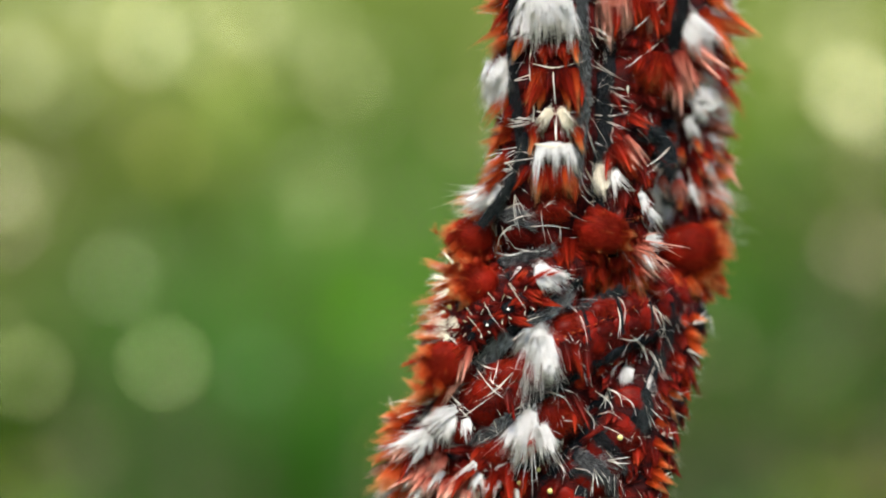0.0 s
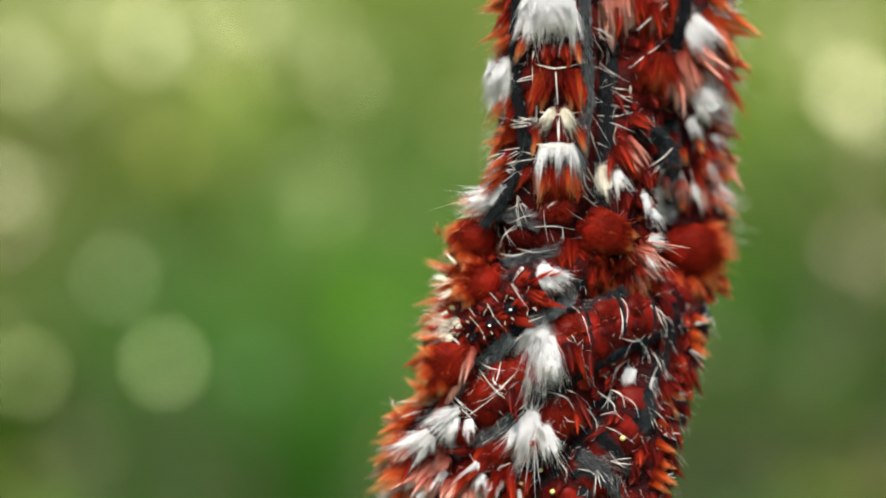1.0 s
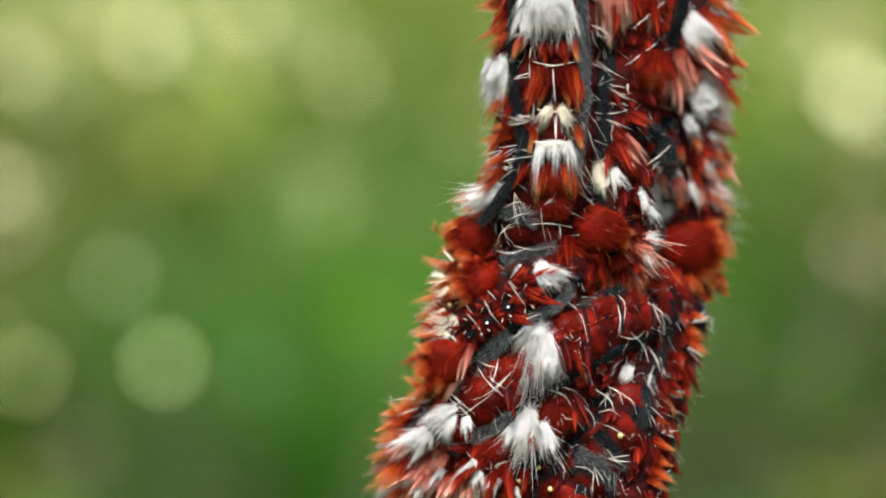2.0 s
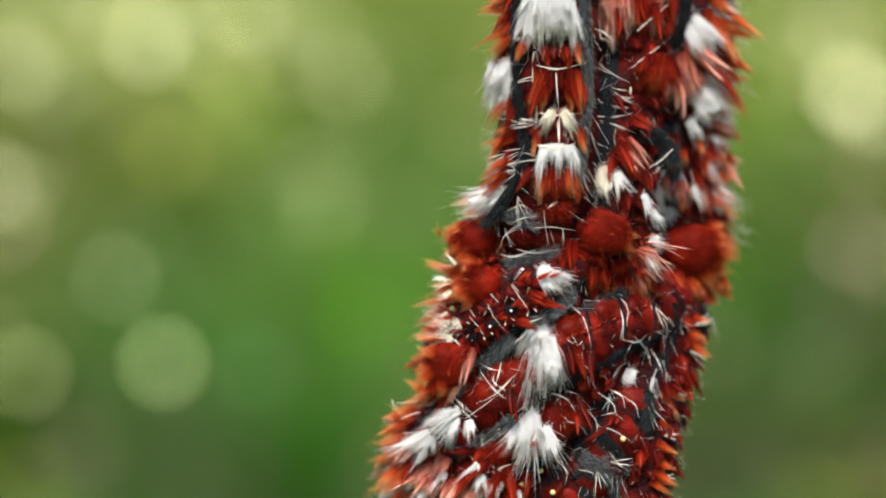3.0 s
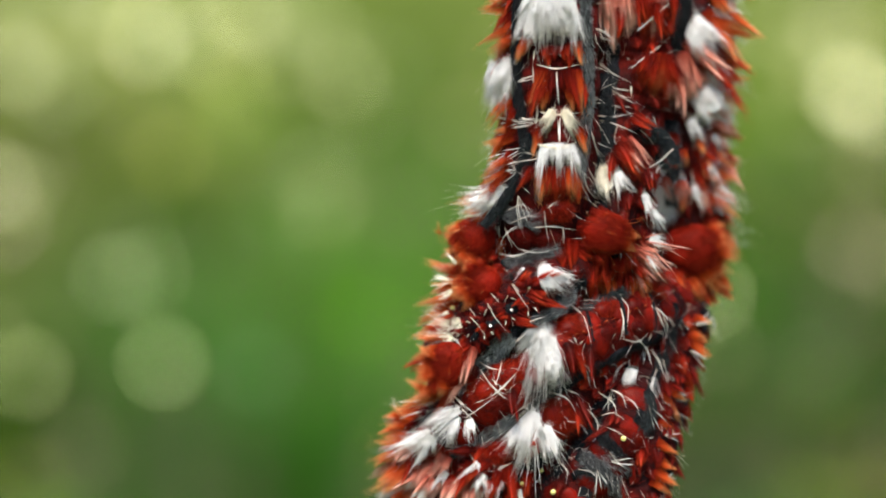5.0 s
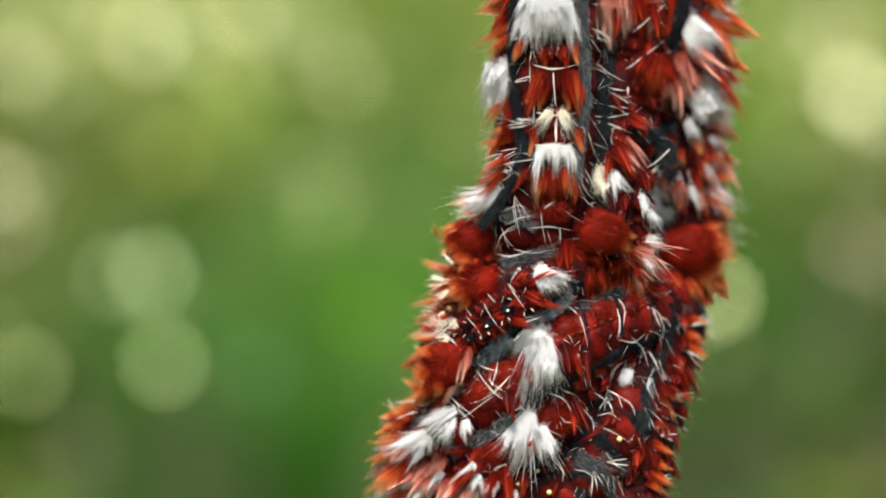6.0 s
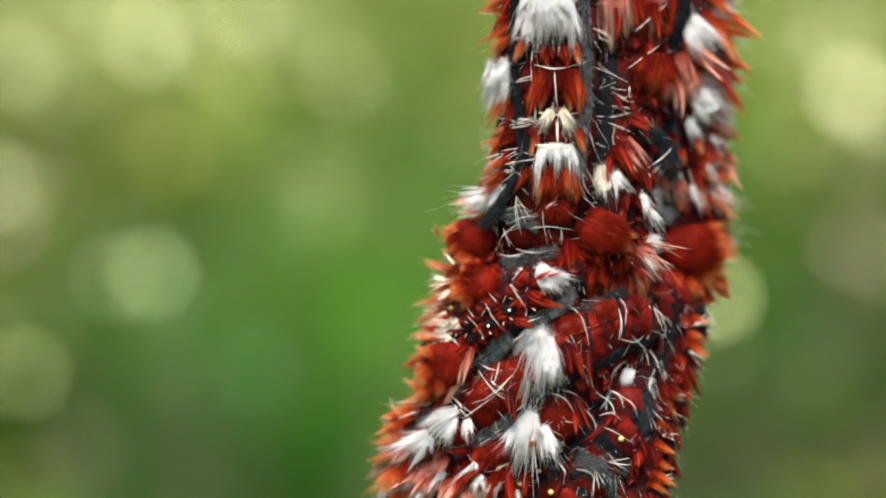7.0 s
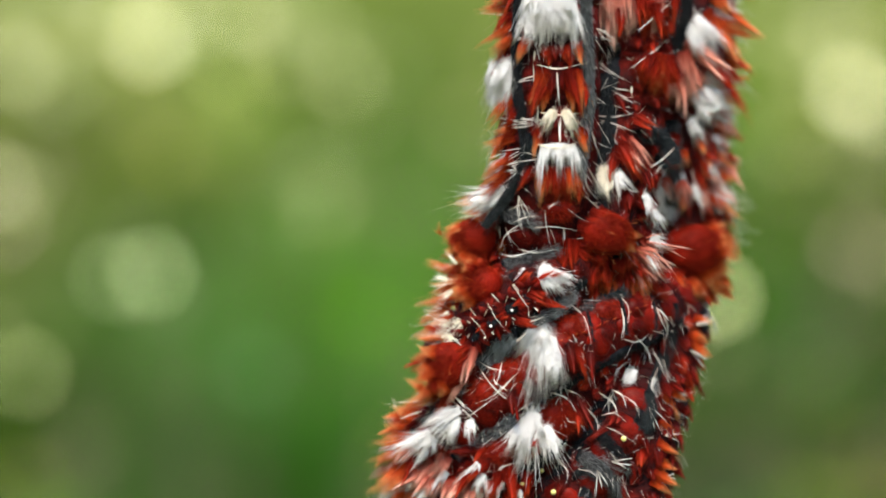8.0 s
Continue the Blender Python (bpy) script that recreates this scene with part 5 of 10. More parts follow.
arc(beaded, [(16.87, 2.08, -20.81), (17.33, 2.20, -21.37), (17.81, 2.48, -21.92), (18.38, 2.99, -22.33), (19.03, 3.71, -22.57), (19.68, 4.34, -22.79)], 0.080)
arc(beaded, [(19.05, 3.80, -22.73), (18.66, 3.66, -23.05), (18.29, 3.56, -23.39), (18.07, 3.70, -23.81), (18.00, 4.14, -24.33), (17.95, 4.64, -24.87)], 0.080)
arc(beaded, [(20.24, 3.98, -20.41), (20.74, 4.82, -20.69), (21.26, 5.85, -21.01), (21.72, 6.26, -21.43), (22.12, 6.26, -21.96), (22.52, 6.26, -22.52)], 0.080)
arc(beaded, [(16.13, 3.81, -17.18), (16.70, 3.62, -17.00), (17.26, 3.38, -16.85), (17.83, 3.16, -16.91), (18.40, 2.99, -17.20), (18.97, 2.90, -17.52)], 0.080)
arc(slanting, [(12.55, 2.55, -14.47), (13.03, 2.41, -14.66), (13.50, 2.34, -14.87), (13.87, 2.38, -15.25), (14.15, 2.49, -15.78), (14.41, 2.64, -16.33)], 0.117)
arc(slanting, [(21.56, 5.55, -8.78), (21.34, 5.79, -9.38), (21.16, 6.35, -9.99), (21.00, 6.87, -10.61), (20.80, 6.78, -11.20), (20.59, 6.44, -11.77)], 0.117)
arc(lower, [(18.92, 5.69, -11.73), (18.53, 5.45, -11.98), (18.14, 5.15, -12.24), (17.85, 4.86, -12.60), (17.65, 4.60, -13.06), (17.46, 4.43, -13.54)], 0.117)
arc(beaded, [(13.68, 2.01, -22.54), (14.26, 1.93, -22.62), (14.85, 1.89, -22.74), (15.37, 1.95, -23.10), (15.85, 2.19, -23.69), (16.32, 2.48, -24.33)], 0.080)
arc(beaded, [(11.73, 3.46, -21.82), (12.10, 3.01, -22.23), (12.44, 2.56, -22.65), (12.57, 2.29, -23.12), (12.50, 2.15, -23.64), (12.41, 2.08, -24.17)], 0.080)
arc(lower, [(6.71, 1.52, -21.91), (6.21, 1.55, -22.10), (5.74, 1.62, -22.32), (5.42, 1.79, -22.78), (5.25, 2.10, -23.48), (5.11, 2.40, -24.21)], 0.117)
arc(lower, [(9.08, 2.87, -22.63), (8.68, 3.11, -23.12), (8.34, 3.68, -23.65), (8.25, 4.52, -24.23), (8.41, 5.13, -24.82), (8.59, 5.27, -25.36)], 0.117)
arc(slanting, [(0.93, 3.20, -20.34), (1.54, 3.24, -20.52), (2.13, 3.09, -20.72), (2.59, 2.67, -21.14), (2.93, 2.27, -21.82), (3.25, 2.08, -22.55)], 0.117)
arc(beaded, [(22.22, 6.25, -12.35), (21.88, 5.81, -13.05), (21.58, 5.31, -13.73), (21.55, 5.01, -14.36), (21.80, 4.94, -14.94), (22.09, 5.00, -15.51)], 0.080)
arc(beaded, [(18.48, 3.98, -15.15), (18.97, 3.78, -15.46), (19.44, 3.59, -15.78), (19.72, 3.43, -16.24), (19.80, 3.29, -16.82), (19.87, 3.20, -17.42)], 0.080)
arc(flanking, [(27.95, 11.92, -7.21), (28.48, 12.56, -7.39), (28.95, 12.84, -7.57), (29.19, 12.74, -7.96), (29.25, 12.58, -8.55), (29.30, 12.46, -9.17)], 0.088)
arc(right, [(29.10, 12.77, 26.96), (29.89, 13.61, 26.89), (30.71, 14.65, 26.86), (31.46, 15.06, 26.88), (32.15, 15.06, 26.99), (32.83, 15.06, 27.12)], 0.060)
arc(right, [(29.55, 13.47, 23.26), (30.21, 14.33, 23.31), (30.92, 15.34, 23.37), (31.74, 15.73, 23.33), (32.69, 15.73, 23.23), (33.67, 15.73, 23.13)], 0.060)
arc(right, [(28.89, 14.53, 16.01), (29.77, 15.51, 15.69), (30.63, 16.41, 15.38), (31.37, 16.68, 15.10), (32.04, 16.68, 14.88), (32.70, 16.68, 14.68)], 0.060)
arc(right, [(29.47, 15.67, 7.46), (30.19, 16.66, 7.19), (30.85, 17.28, 6.94), (31.35, 17.36, 6.92), (31.77, 17.34, 7.14), (32.17, 17.33, 7.39)], 0.060)
arc(right, [(24.07, 6.93, 10.14), (23.48, 6.93, 9.54), (22.88, 6.93, 8.95), (22.26, 6.61, 8.35), (21.57, 5.66, 7.72), (20.89, 4.73, 7.10)], 0.113)
arc(right, [(24.49, 8.00, 9.89), (23.93, 8.00, 9.52), (23.39, 8.00, 9.16), (22.85, 8.00, 8.86), (22.26, 7.38, 8.60), (21.62, 6.13, 8.33)], 0.113)
arc(right, [(26.20, 12.51, 14.65), (26.46, 12.64, 14.02), (26.73, 12.81, 13.42), (26.99, 12.96, 12.94), (27.25, 13.10, 12.59), (27.51, 13.22, 12.26)], 0.113)
arc(right, [(25.32, 12.77, 6.76), (25.49, 12.77, 6.15), (25.63, 12.80, 5.54), (25.57, 12.85, 4.93), (25.32, 12.93, 4.32), (25.04, 13.02, 3.72)], 0.113)
arc(right, [(23.01, 13.99, 7.40), (23.28, 13.82, 6.79), (23.56, 13.62, 6.17), (23.84, 13.45, 5.56), (24.15, 13.32, 4.94), (24.46, 13.23, 4.33)], 0.113)
arc(middle, [(21.66, 6.54, 7.16), (21.98, 7.79, 6.61), (22.23, 8.42, 6.04), (22.41, 8.42, 5.42), (22.58, 8.42, 4.77), (22.74, 8.42, 4.12)], 0.113)
arc(right, [(27.52, 13.33, 11.04), (27.92, 13.53, 10.57), (28.33, 13.83, 10.09), (28.70, 14.16, 9.62), (29.04, 14.54, 9.14), (29.37, 14.86, 8.66)], 0.113)
arc(right, [(26.54, 12.82, 8.58), (26.76, 12.85, 7.81), (27.00, 12.92, 7.07), (27.39, 13.07, 6.52), (27.92, 13.35, 6.18), (28.47, 13.62, 5.87)], 0.113)
arc(middle, [(22.31, 7.07, 21.12), (21.66, 6.47, 20.57), (21.01, 5.86, 20.04), (20.36, 5.48, 19.59), (19.70, 5.27, 19.22), (19.05, 5.18, 18.88)], 0.113)
arc(middle, [(22.68, 7.81, 25.06), (21.99, 7.06, 24.50), (21.33, 6.36, 23.95), (20.76, 5.96, 23.43), (20.27, 5.74, 22.94), (19.80, 5.63, 22.45)], 0.113)
arc(middle, [(20.28, 4.44, 12.37), (20.80, 4.72, 11.93), (21.33, 5.20, 11.49), (21.75, 5.84, 10.99), (22.04, 6.47, 10.43), (22.28, 6.80, 9.84)], 0.113)
arc(middle, [(22.60, 6.46, 21.36), (21.95, 5.99, 20.90), (21.27, 5.27, 20.41), (20.55, 4.65, 19.88), (19.81, 4.27, 19.33), (19.08, 4.11, 18.78)], 0.166)
arc(right, [(23.91, 6.53, 10.59), (23.46, 6.53, 10.12), (22.99, 6.53, 9.65), (22.40, 6.27, 9.16), (21.64, 5.39, 8.65), (20.86, 4.40, 8.15)], 0.166)
arc(upper, [(6.45, 2.47, 4.01), (7.02, 1.94, 4.28), (7.59, 1.36, 4.52), (8.09, 0.98, 4.51), (8.54, 0.76, 4.26), (8.98, 0.65, 3.97)], 0.07)
arc(upper, [(7.46, 3.37, 0.06), (8.20, 3.02, -0.13), (8.95, 2.65, -0.28), (9.78, 2.36, -0.23), (10.71, 2.17, 0.01), (11.65, 2.13, 0.29)], 0.07)
arc(upper, [(10.12, 0.41, 3.97), (10.17, 0.55, 3.34), (10.22, 0.76, 2.70), (10.31, 1.03, 2.01), (10.42, 1.36, 1.27), (10.53, 1.66, 0.52)], 0.07)
arc(crossing, [(12.57, 2.99, -5.76), (13.34, 3.99, -5.58), (14.08, 4.64, -5.39), (14.77, 4.46, -5.32), (15.44, 4.02, -5.37), (16.12, 3.75, -5.43)], 0.117)
arc(crossing, [(11.29, 2.90, -6.92), (12.05, 3.50, -6.57), (12.80, 3.70, -6.21), (13.63, 3.51, -5.97), (14.55, 3.31, -5.86), (15.50, 3.18, -5.77)], 0.127)
arc(crossing, [(3.59, 1.89, -11.53), (3.94, 2.02, -11.82), (4.30, 1.59, -12.07), (4.74, 0.92, -12.29), (5.29, 0.39, -12.49), (5.86, 0.06, -12.69)], 0.127)
arc(slanting, [(5.76, 0.78, -11.47), (5.67, 0.56, -11.90), (5.57, 0.29, -12.34), (5.45, 0.09, -12.84), (5.31, -0.07, -13.38), (5.16, -0.16, -13.94)], 0.127)
arc(slanting, [(0.93, 2.41, -15.04), (1.26, 1.97, -15.36), (1.60, 1.46, -15.69), (2.01, 1.06, -16.10), (2.50, 0.80, -16.59), (2.99, 0.69, -17.10)], 0.127)
arc(beaded, [(21.69, 6.88, -10.61), (21.99, 6.74, -11.05), (22.26, 6.57, -11.51), (22.43, 6.37, -12.07), (22.49, 6.12, -12.72), (22.54, 5.94, -13.40)], 0.086)
arc(lower, [(17.32, 4.13, -14.57), (17.78, 4.22, -14.78), (18.19, 3.99, -14.99), (18.46, 3.59, -15.33), (18.61, 3.23, -15.83), (18.75, 2.99, -16.36)], 0.127)
arc(lower, [(12.50, 1.69, -17.59), (13.04, 1.97, -17.69), (13.58, 2.49, -17.83), (14.09, 3.13, -18.18), (14.52, 3.37, -18.68), (14.91, 3.08, -19.16)], 0.127)
arc(slanting, [(23.47, 6.84, -7.05), (23.87, 7.51, -7.67), (24.27, 8.45, -8.30), (24.43, 9.03, -8.92), (24.34, 9.17, -9.52), (24.20, 9.17, -10.12)], 0.127)
arc(slanting, [(18.11, 3.08, -6.06), (18.23, 2.84, -6.62), (18.34, 2.60, -7.19), (18.33, 2.43, -7.82), (18.23, 2.33, -8.52), (18.11, 2.33, -9.23)], 0.127)
arc(slanting, [(22.79, 6.08, -7.03), (23.05, 6.38, -7.49), (23.31, 6.86, -7.98), (23.40, 7.51, -8.55), (23.31, 8.14, -9.20), (23.16, 8.44, -9.85)], 0.127)
arc(right, [(23.47, 6.84, 25.78), (22.80, 6.72, 25.20), (22.08, 6.20, 24.58), (21.32, 5.38, 23.89), (20.55, 4.72, 23.21), (19.81, 4.42, 22.56)], 0.166)
arc(upper, [(15.45, 2.46, 22.71), (15.95, 3.61, 22.65), (16.42, 4.34, 22.55), (16.87, 4.43, 22.32), (17.34, 4.43, 22.04), (17.82, 4.43, 21.74)], 0.195)
white_tuft(upper, (10.64, -0.13, 28.79), (-0.14, -0.99, 0.02), (-0.02, -0.15, -0.99), 5.17, core=0.8, count=260, fan=0.1, patch=2.5)
white_tuft(upper, (9.37, 0.01, 26.17), (-0.36, -0.93, -0.02), (-0.20, -0.18, -0.96), 4.94, count=300, fan=0.16, patch=1.3, core=0.75)
white_tuft(upper, (11.76, -0.33, 26.12), (0.09, -1.00, -0.03), (0.08, -0.19, -0.98), 4.82, count=300, fan=0.16, patch=1.3, core=0.75)
white_tuft(upper, (10.47, -0.49, 26.47), (-0.15, -0.99, -0.02), (-0.03, -0.19, -0.98), 5.74, count=200, fan=0.14, patch=1.0, core=0.7)
white_tuft(upper, (8.75, 0.29, 24.83), (-0.47, -0.88, -0.00), (-0.20, -0.21, -0.96), 5.28, count=90, fan=0.2, patch=0.8)
white_tuft(upper, (12.66, -0.16, 24.77), (0.26, -0.97, -0.01), (0.15, -0.23, -0.96), 5.05, count=90, fan=0.2, patch=0.8)
spike(upper, (8.51, 0.43, 21.39), (-0.51, -0.86, 0.02), (-0.51, -0.16, -0.84), 3.21, "orange", patch=0.55, count=60)
spike(upper, (13.16, 0.17, 21.00), (0.37, -0.93, -0.00), (0.26, -0.34, -0.90), 2.53, "orange", patch=0.6)
spike(upper, (10.23, 0.29, 20.52), (-0.20, -0.98, 0.00), (-0.16, -0.36, -0.92), 1.72, "red", patch=0.8, count=60)
spike(upper, (12.07, 0.27, 20.52), (0.18, -0.98, 0.00), (0.15, -0.36, -0.92), 1.72, "red", patch=0.8, count=60)
spike(upper, (11.15, 0.09, 20.51), (-0.01, -1.00, 0.00), (-0.00, -0.37, -0.93), 1.84, "dark", patch=0.7, count=60)
spike(upper, (10.44, 0.09, 18.22), (-0.16, -0.99, -0.01), (-0.05, -0.10, -0.99), 4.13, "dark", patch=0.9, count=90, fan=0.05)
spike(upper, (12.22, 0.13, 18.22), (0.20, -0.98, -0.01), (0.05, -0.10, -0.99), 4.13, "dark", patch=0.9, count=90, fan=0.05)
spike(upper, (10.15, -0.11, 18.22), (-0.20, -0.98, -0.01), (-0.29, -0.19, -0.94), 4.9, "red", patch=0.75, count=80)
spike(upper, (9.82, -0.13, 18.12), (-0.26, -0.97, 0.02), (-0.33, -0.19, -0.92), 4.5, "orange", patch=0.6, count=60)
spike(upper, (12.90, 0.06, 18.23), (0.32, -0.95, -0.00), (0.22, -0.18, -0.96), 4.5, "red", patch=0.75, count=80)
spike(upper, (13.32, 0.12, 18.14), (0.40, -0.92, 0.03), (0.24, -0.18, -0.95), 4.2, "orange", patch=0.6, count=60)
spike(upper, (10.04, -0.04, 16.26), (-0.23, -0.97, -0.02), (-0.13, -0.03, -0.99), 2.53, "orange", patch=0.5, count=50, fan=-0.1)
spike(upper, (12.76, 0.06, 16.27), (0.30, -0.96, -0.02), (0.13, -0.03, -0.99), 2.53, "orange", patch=0.5, count=50, fan=-0.1)
spike(upper, (10.67, 0.11, 13.50), (-0.10, -0.99, -0.05), (-0.03, -0.10, -0.99), 2.64, "dark", patch=0.7, count=70, fan=0.05)
spike(upper, (12.64, 0.29, 13.51), (0.29, -0.96, -0.04), (0.01, -0.09, -1.00), 2.64, "dark", patch=0.7, count=70, fan=0.05)
white_tuft(upper, (10.95, -0.22, 14.0), (-0.08, -1.00, -0.04), (-0.52, -0.05, -0.85), 3.4, count=90, core=0.8, fan=0.16, patch=0.55, warm=True)
white_tuft(upper, (12.1, -0.12, 14.0), (0.2, -0.98, -0.04), (0.50, -0.02, -0.86), 3.4, count=90, core=0.8, fan=0.16, patch=0.55, warm=True)
spike(upper, (9.58, 0.24, 12.24), (-0.30, -0.95, -0.05), (-0.35, -0.18, -0.92), 2.99, "orange", patch=0.5)
spike(upper, (13.50, 0.55, 12.26), (0.45, -0.89, -0.05), (0.32, -0.17, -0.93), 2.76, "orange", patch=0.5)
white_tuft(upper, (10.03, 0.13, 10.61), (-0.27, -0.96, -0.08), (-0.21, -0.11, -0.95), 5.24, count=30, core=0.5, fan=0.06, patch=0.36)
white_tuft(upper, (10.41, 0.01, 10.61), (-0.18, -0.98, -0.08), (-0.13, -0.12, -0.98), 3.44, count=20, core=0.5, fan=0.06, patch=0.36)
white_tuft(upper, (10.82, -0.06, 10.60), (-0.08, -0.99, -0.08), (-0.09, -0.12, -0.98), 2.62, count=16, core=0.5, fan=0.06, patch=0.36)
white_tuft(upper, (11.52, -0.06, 10.60), (0.09, -0.99, -0.08), (-0.01, -0.12, -0.99), 4.96, count=26, core=0.5, fan=0.06, patch=0.36)
white_tuft(upper, (11.95, 0.02, 10.59), (0.19, -0.98, -0.11), (0.04, -0.11, -0.99), 2.76, count=16, core=0.5, fan=0.06, patch=0.36)
white_tuft(upper, (12.42, 0.18, 10.60), (0.30, -0.95, -0.11), (0.08, -0.11, -0.99), 3.31, count=20, core=0.5, fan=0.06, patch=0.36)
white_tuft(upper, (12.90, 0.44, 10.61), (0.42, -0.90, -0.11), (0.15, -0.11, -0.97), 4.68, count=30, core=0.5, fan=0.06, patch=0.36)
white_tuft(upper, (11.24, -0.08, 10.60), (0.02, -1.00, -0.08), (-0.05, -0.12, -0.99), 3.44, count=12, core=0.5, fan=0.06, patch=0.36)
white_tuft(upper, (11.52, -0.02, 10.71), (0.08, -0.99, -0.09), (0.01, -0.10, -1.00), 1.15, count=34, core=0.9, fan=0.25, patch=1.3)
spike(upper, (10.27, 0.52, 8.33), (-0.18, -0.98, -0.10), (-0.13, -0.14, -0.97), 4.25, "orange", patch=0.8, count=70, fan=0.08)
spike(upper, (10.89, 0.43, 8.32), (-0.03, -0.99, -0.13), (-0.05, -0.14, -0.99), 4.25, "red", patch=0.8, count=70, fan=0.08)
spike(upper, (11.57, 0.47, 8.32), (0.13, -0.98, -0.13), (0.01, -0.14, -0.99), 4.25, "red", patch=0.8, count=70, fan=0.08)
spike(upper, (12.25, 0.68, 8.32), (0.30, -0.94, -0.16), (0.08, -0.14, -0.98), 4.25, "red", patch=0.8, count=70, fan=0.08)
spike(upper, (12.71, 0.91, 8.33), (0.41, -0.90, -0.16), (0.13, -0.13, -0.97), 4.25, "orange", patch=0.8, count=70, fan=0.08)
spike(upper, (7.03, 2.71, 26.22), (-0.88, -0.47, -0.01), (-0.97, -0.14, -0.22), 3.67, "orange", patch=0.6, core=0.42, count=56)
spike(upper, (6.76, 3.27, 25.01), (-0.93, -0.36, 0.04), (-0.98, -0.10, -0.15), 4.18, "orange", patch=0.6, core=0.42, count=56)
spike(upper, (7.03, 2.64, 23.02), (-0.87, -0.49, 0.03), (-0.84, -0.15, -0.53), 4.72, "orange", patch=0.6, core=0.42, count=56)
spike(upper, (7.20, 2.35, 22.00), (-0.83, -0.55, -0.01), (-0.85, -0.17, -0.50), 4.80, "orange", patch=0.6, core=0.42, count=56)
spike(upper, (6.76, 3.16, 21.03), (-0.92, -0.38, 0.00), (-0.74, -0.12, -0.66), 3.46, "orange", patch=0.6, core=0.42, count=56)
spike(upper, (7.03, 2.67, 24.47), (-0.88, -0.48, -0.01), (-0.58, -0.16, -0.80), 4.20, "red", patch=0.6, core=0.42, count=56)
spike(upper, (7.03, 2.57, 15.75), (-0.86, -0.51, 0.02), (-0.75, -0.16, -0.65), 5.66, "orange", patch=0.6, core=0.42, count=56)
spike(upper, (7.31, 2.15, 14.55), (-0.80, -0.60, -0.00), (-0.41, -0.22, -0.89), 3.32, "red", patch=0.6, core=0.42, count=56)
spike(upper, (7.19, 2.26, 12.53), (-0.79, -0.61, 0.04), (-0.95, -0.18, -0.25), 2.83, "orange", patch=0.6, core=0.42, count=56)
spike(upper, (7.03, 2.44, 11.67), (-0.81, -0.59, 0.05), (-0.97, -0.18, -0.15), 4.25, "orange", patch=0.6, core=0.42, count=56)
spike(upper, (7.03, 2.52, 13.13), (-0.84, -0.54, 0.00), (-0.49, -0.19, -0.85), 3.50, "red", patch=0.6, core=0.42, count=56)
spike(upper, (6.86, 2.56, 10.23), (-0.80, -0.60, 0.04), (-0.32, -0.23, -0.92), 2.91, "red", patch=0.6, core=0.42, count=56)
spike(upper, (6.74, 2.65, 9.36), (-0.79, -0.61, 0.03), (-0.91, -0.19, -0.37), 4.20, "orange", patch=0.6, core=0.42, count=56)
spike(upper, (6.46, 2.96, 8.21), (-0.81, -0.59, 0.01), (-0.81, -0.19, -0.56), 4.84, "orange", patch=0.6, core=0.42, count=56)
spike(upper, (6.29, 3.21, 8.33), (-0.84, -0.54, 0.03), (-0.59, -0.19, -0.79), 4.43, "red", patch=0.6, core=0.42, count=56)
spike(upper, (5.63, 4.40, 6.80), (-0.93, -0.38, 0.01), (-0.96, -0.11, -0.26), 4.21, "red", patch=0.6, core=0.42, count=56)
spike(upper, (5.16, 6.97, 4.81), (-1.00, 0.02, -0.02), (-0.99, 0.01, -0.13), 4.13, "orange", patch=0.6, core=0.42, count=56)
spike(upper, (5.24, 7.18, 3.41), (-1.00, 0.02, -0.09), (-0.93, 0.01, -0.36), 6.76, "orange", patch=0.6, core=0.42, count=56)
spike(upper, (5.30, 7.24, 2.91), (-0.99, 0.02, -0.13), (-0.82, 0.01, -0.57), 3.85, "orange", patch=0.6, core=0.42, count=56)
white_tuft(upper, (6.65, 2.3, 18.9), (-0.45, -0.86, 0.24), (-0.36, -0.10, -0.92), 5.0, count=300, core=0.62, fan=0.3, patch=1.2)
white_tuft(upper, (6.1, 3.4, 17.4), (-0.95, -0.3, -0.02), (-0.58, -0.05, -0.81), 4.2, count=110, core=0.5, fan=0.25, patch=0.6)
white_tuft(upper, (5.64, 5.00, 9.17), (-0.97, -0.20, 0.13), (-0.98, -0.06, -0.20), 3.44, count=30, fan=0.3, patch=0.3)
white_tuft(upper, (6.18, 3.41, 6.18), (-0.82, -0.57, -0.06), (-0.94, -0.19, -0.29), 5.74, core=0.65, count=190, fan=0.26, patch=0.6)
white_tuft(upper, (5.63, 4.51, 5.34), (-0.91, -0.40, -0.05), (-0.92, -0.13, -0.38), 4.59, count=70, fan=0.3, patch=0.5)
upper.head((10.86, 6.00, 2.30), 2.64, (0.00, -0.35, -1.00), 0)
spike(upper, (11.82, 2.95, -0.15), (0.25, -0.82, -0.52), (0.27, -0.06, -0.96), 2.14, "red", fan=-0.1, count=60, patch=0.9)
spike(upper, (13.66, 2.50, 2.56), (0.55, -0.78, -0.30), (0.98, -0.06, -0.17), 3.31, "red", fan=-0.1, count=60, patch=0.9)
spike(upper, (13.06, 2.79, 1.06), (0.46, -0.79, -0.40), (-0.02, -0.06, -1.00), 4.23, "red", fan=-0.1, count=60, patch=0.9)
spike(crossing, (14.14, 3.80, 0.33), (0.11, -0.73, 0.67), (-0.48, -0.06, -0.88), 4.94, "red", fan=-0.1, count=60, patch=0.9)
spike(upper, (12.78, 3.36, -0.14), (0.43, -0.75, -0.51), (-0.52, -0.06, -0.85), 4.65, "red", fan=-0.1, count=60, patch=0.9)
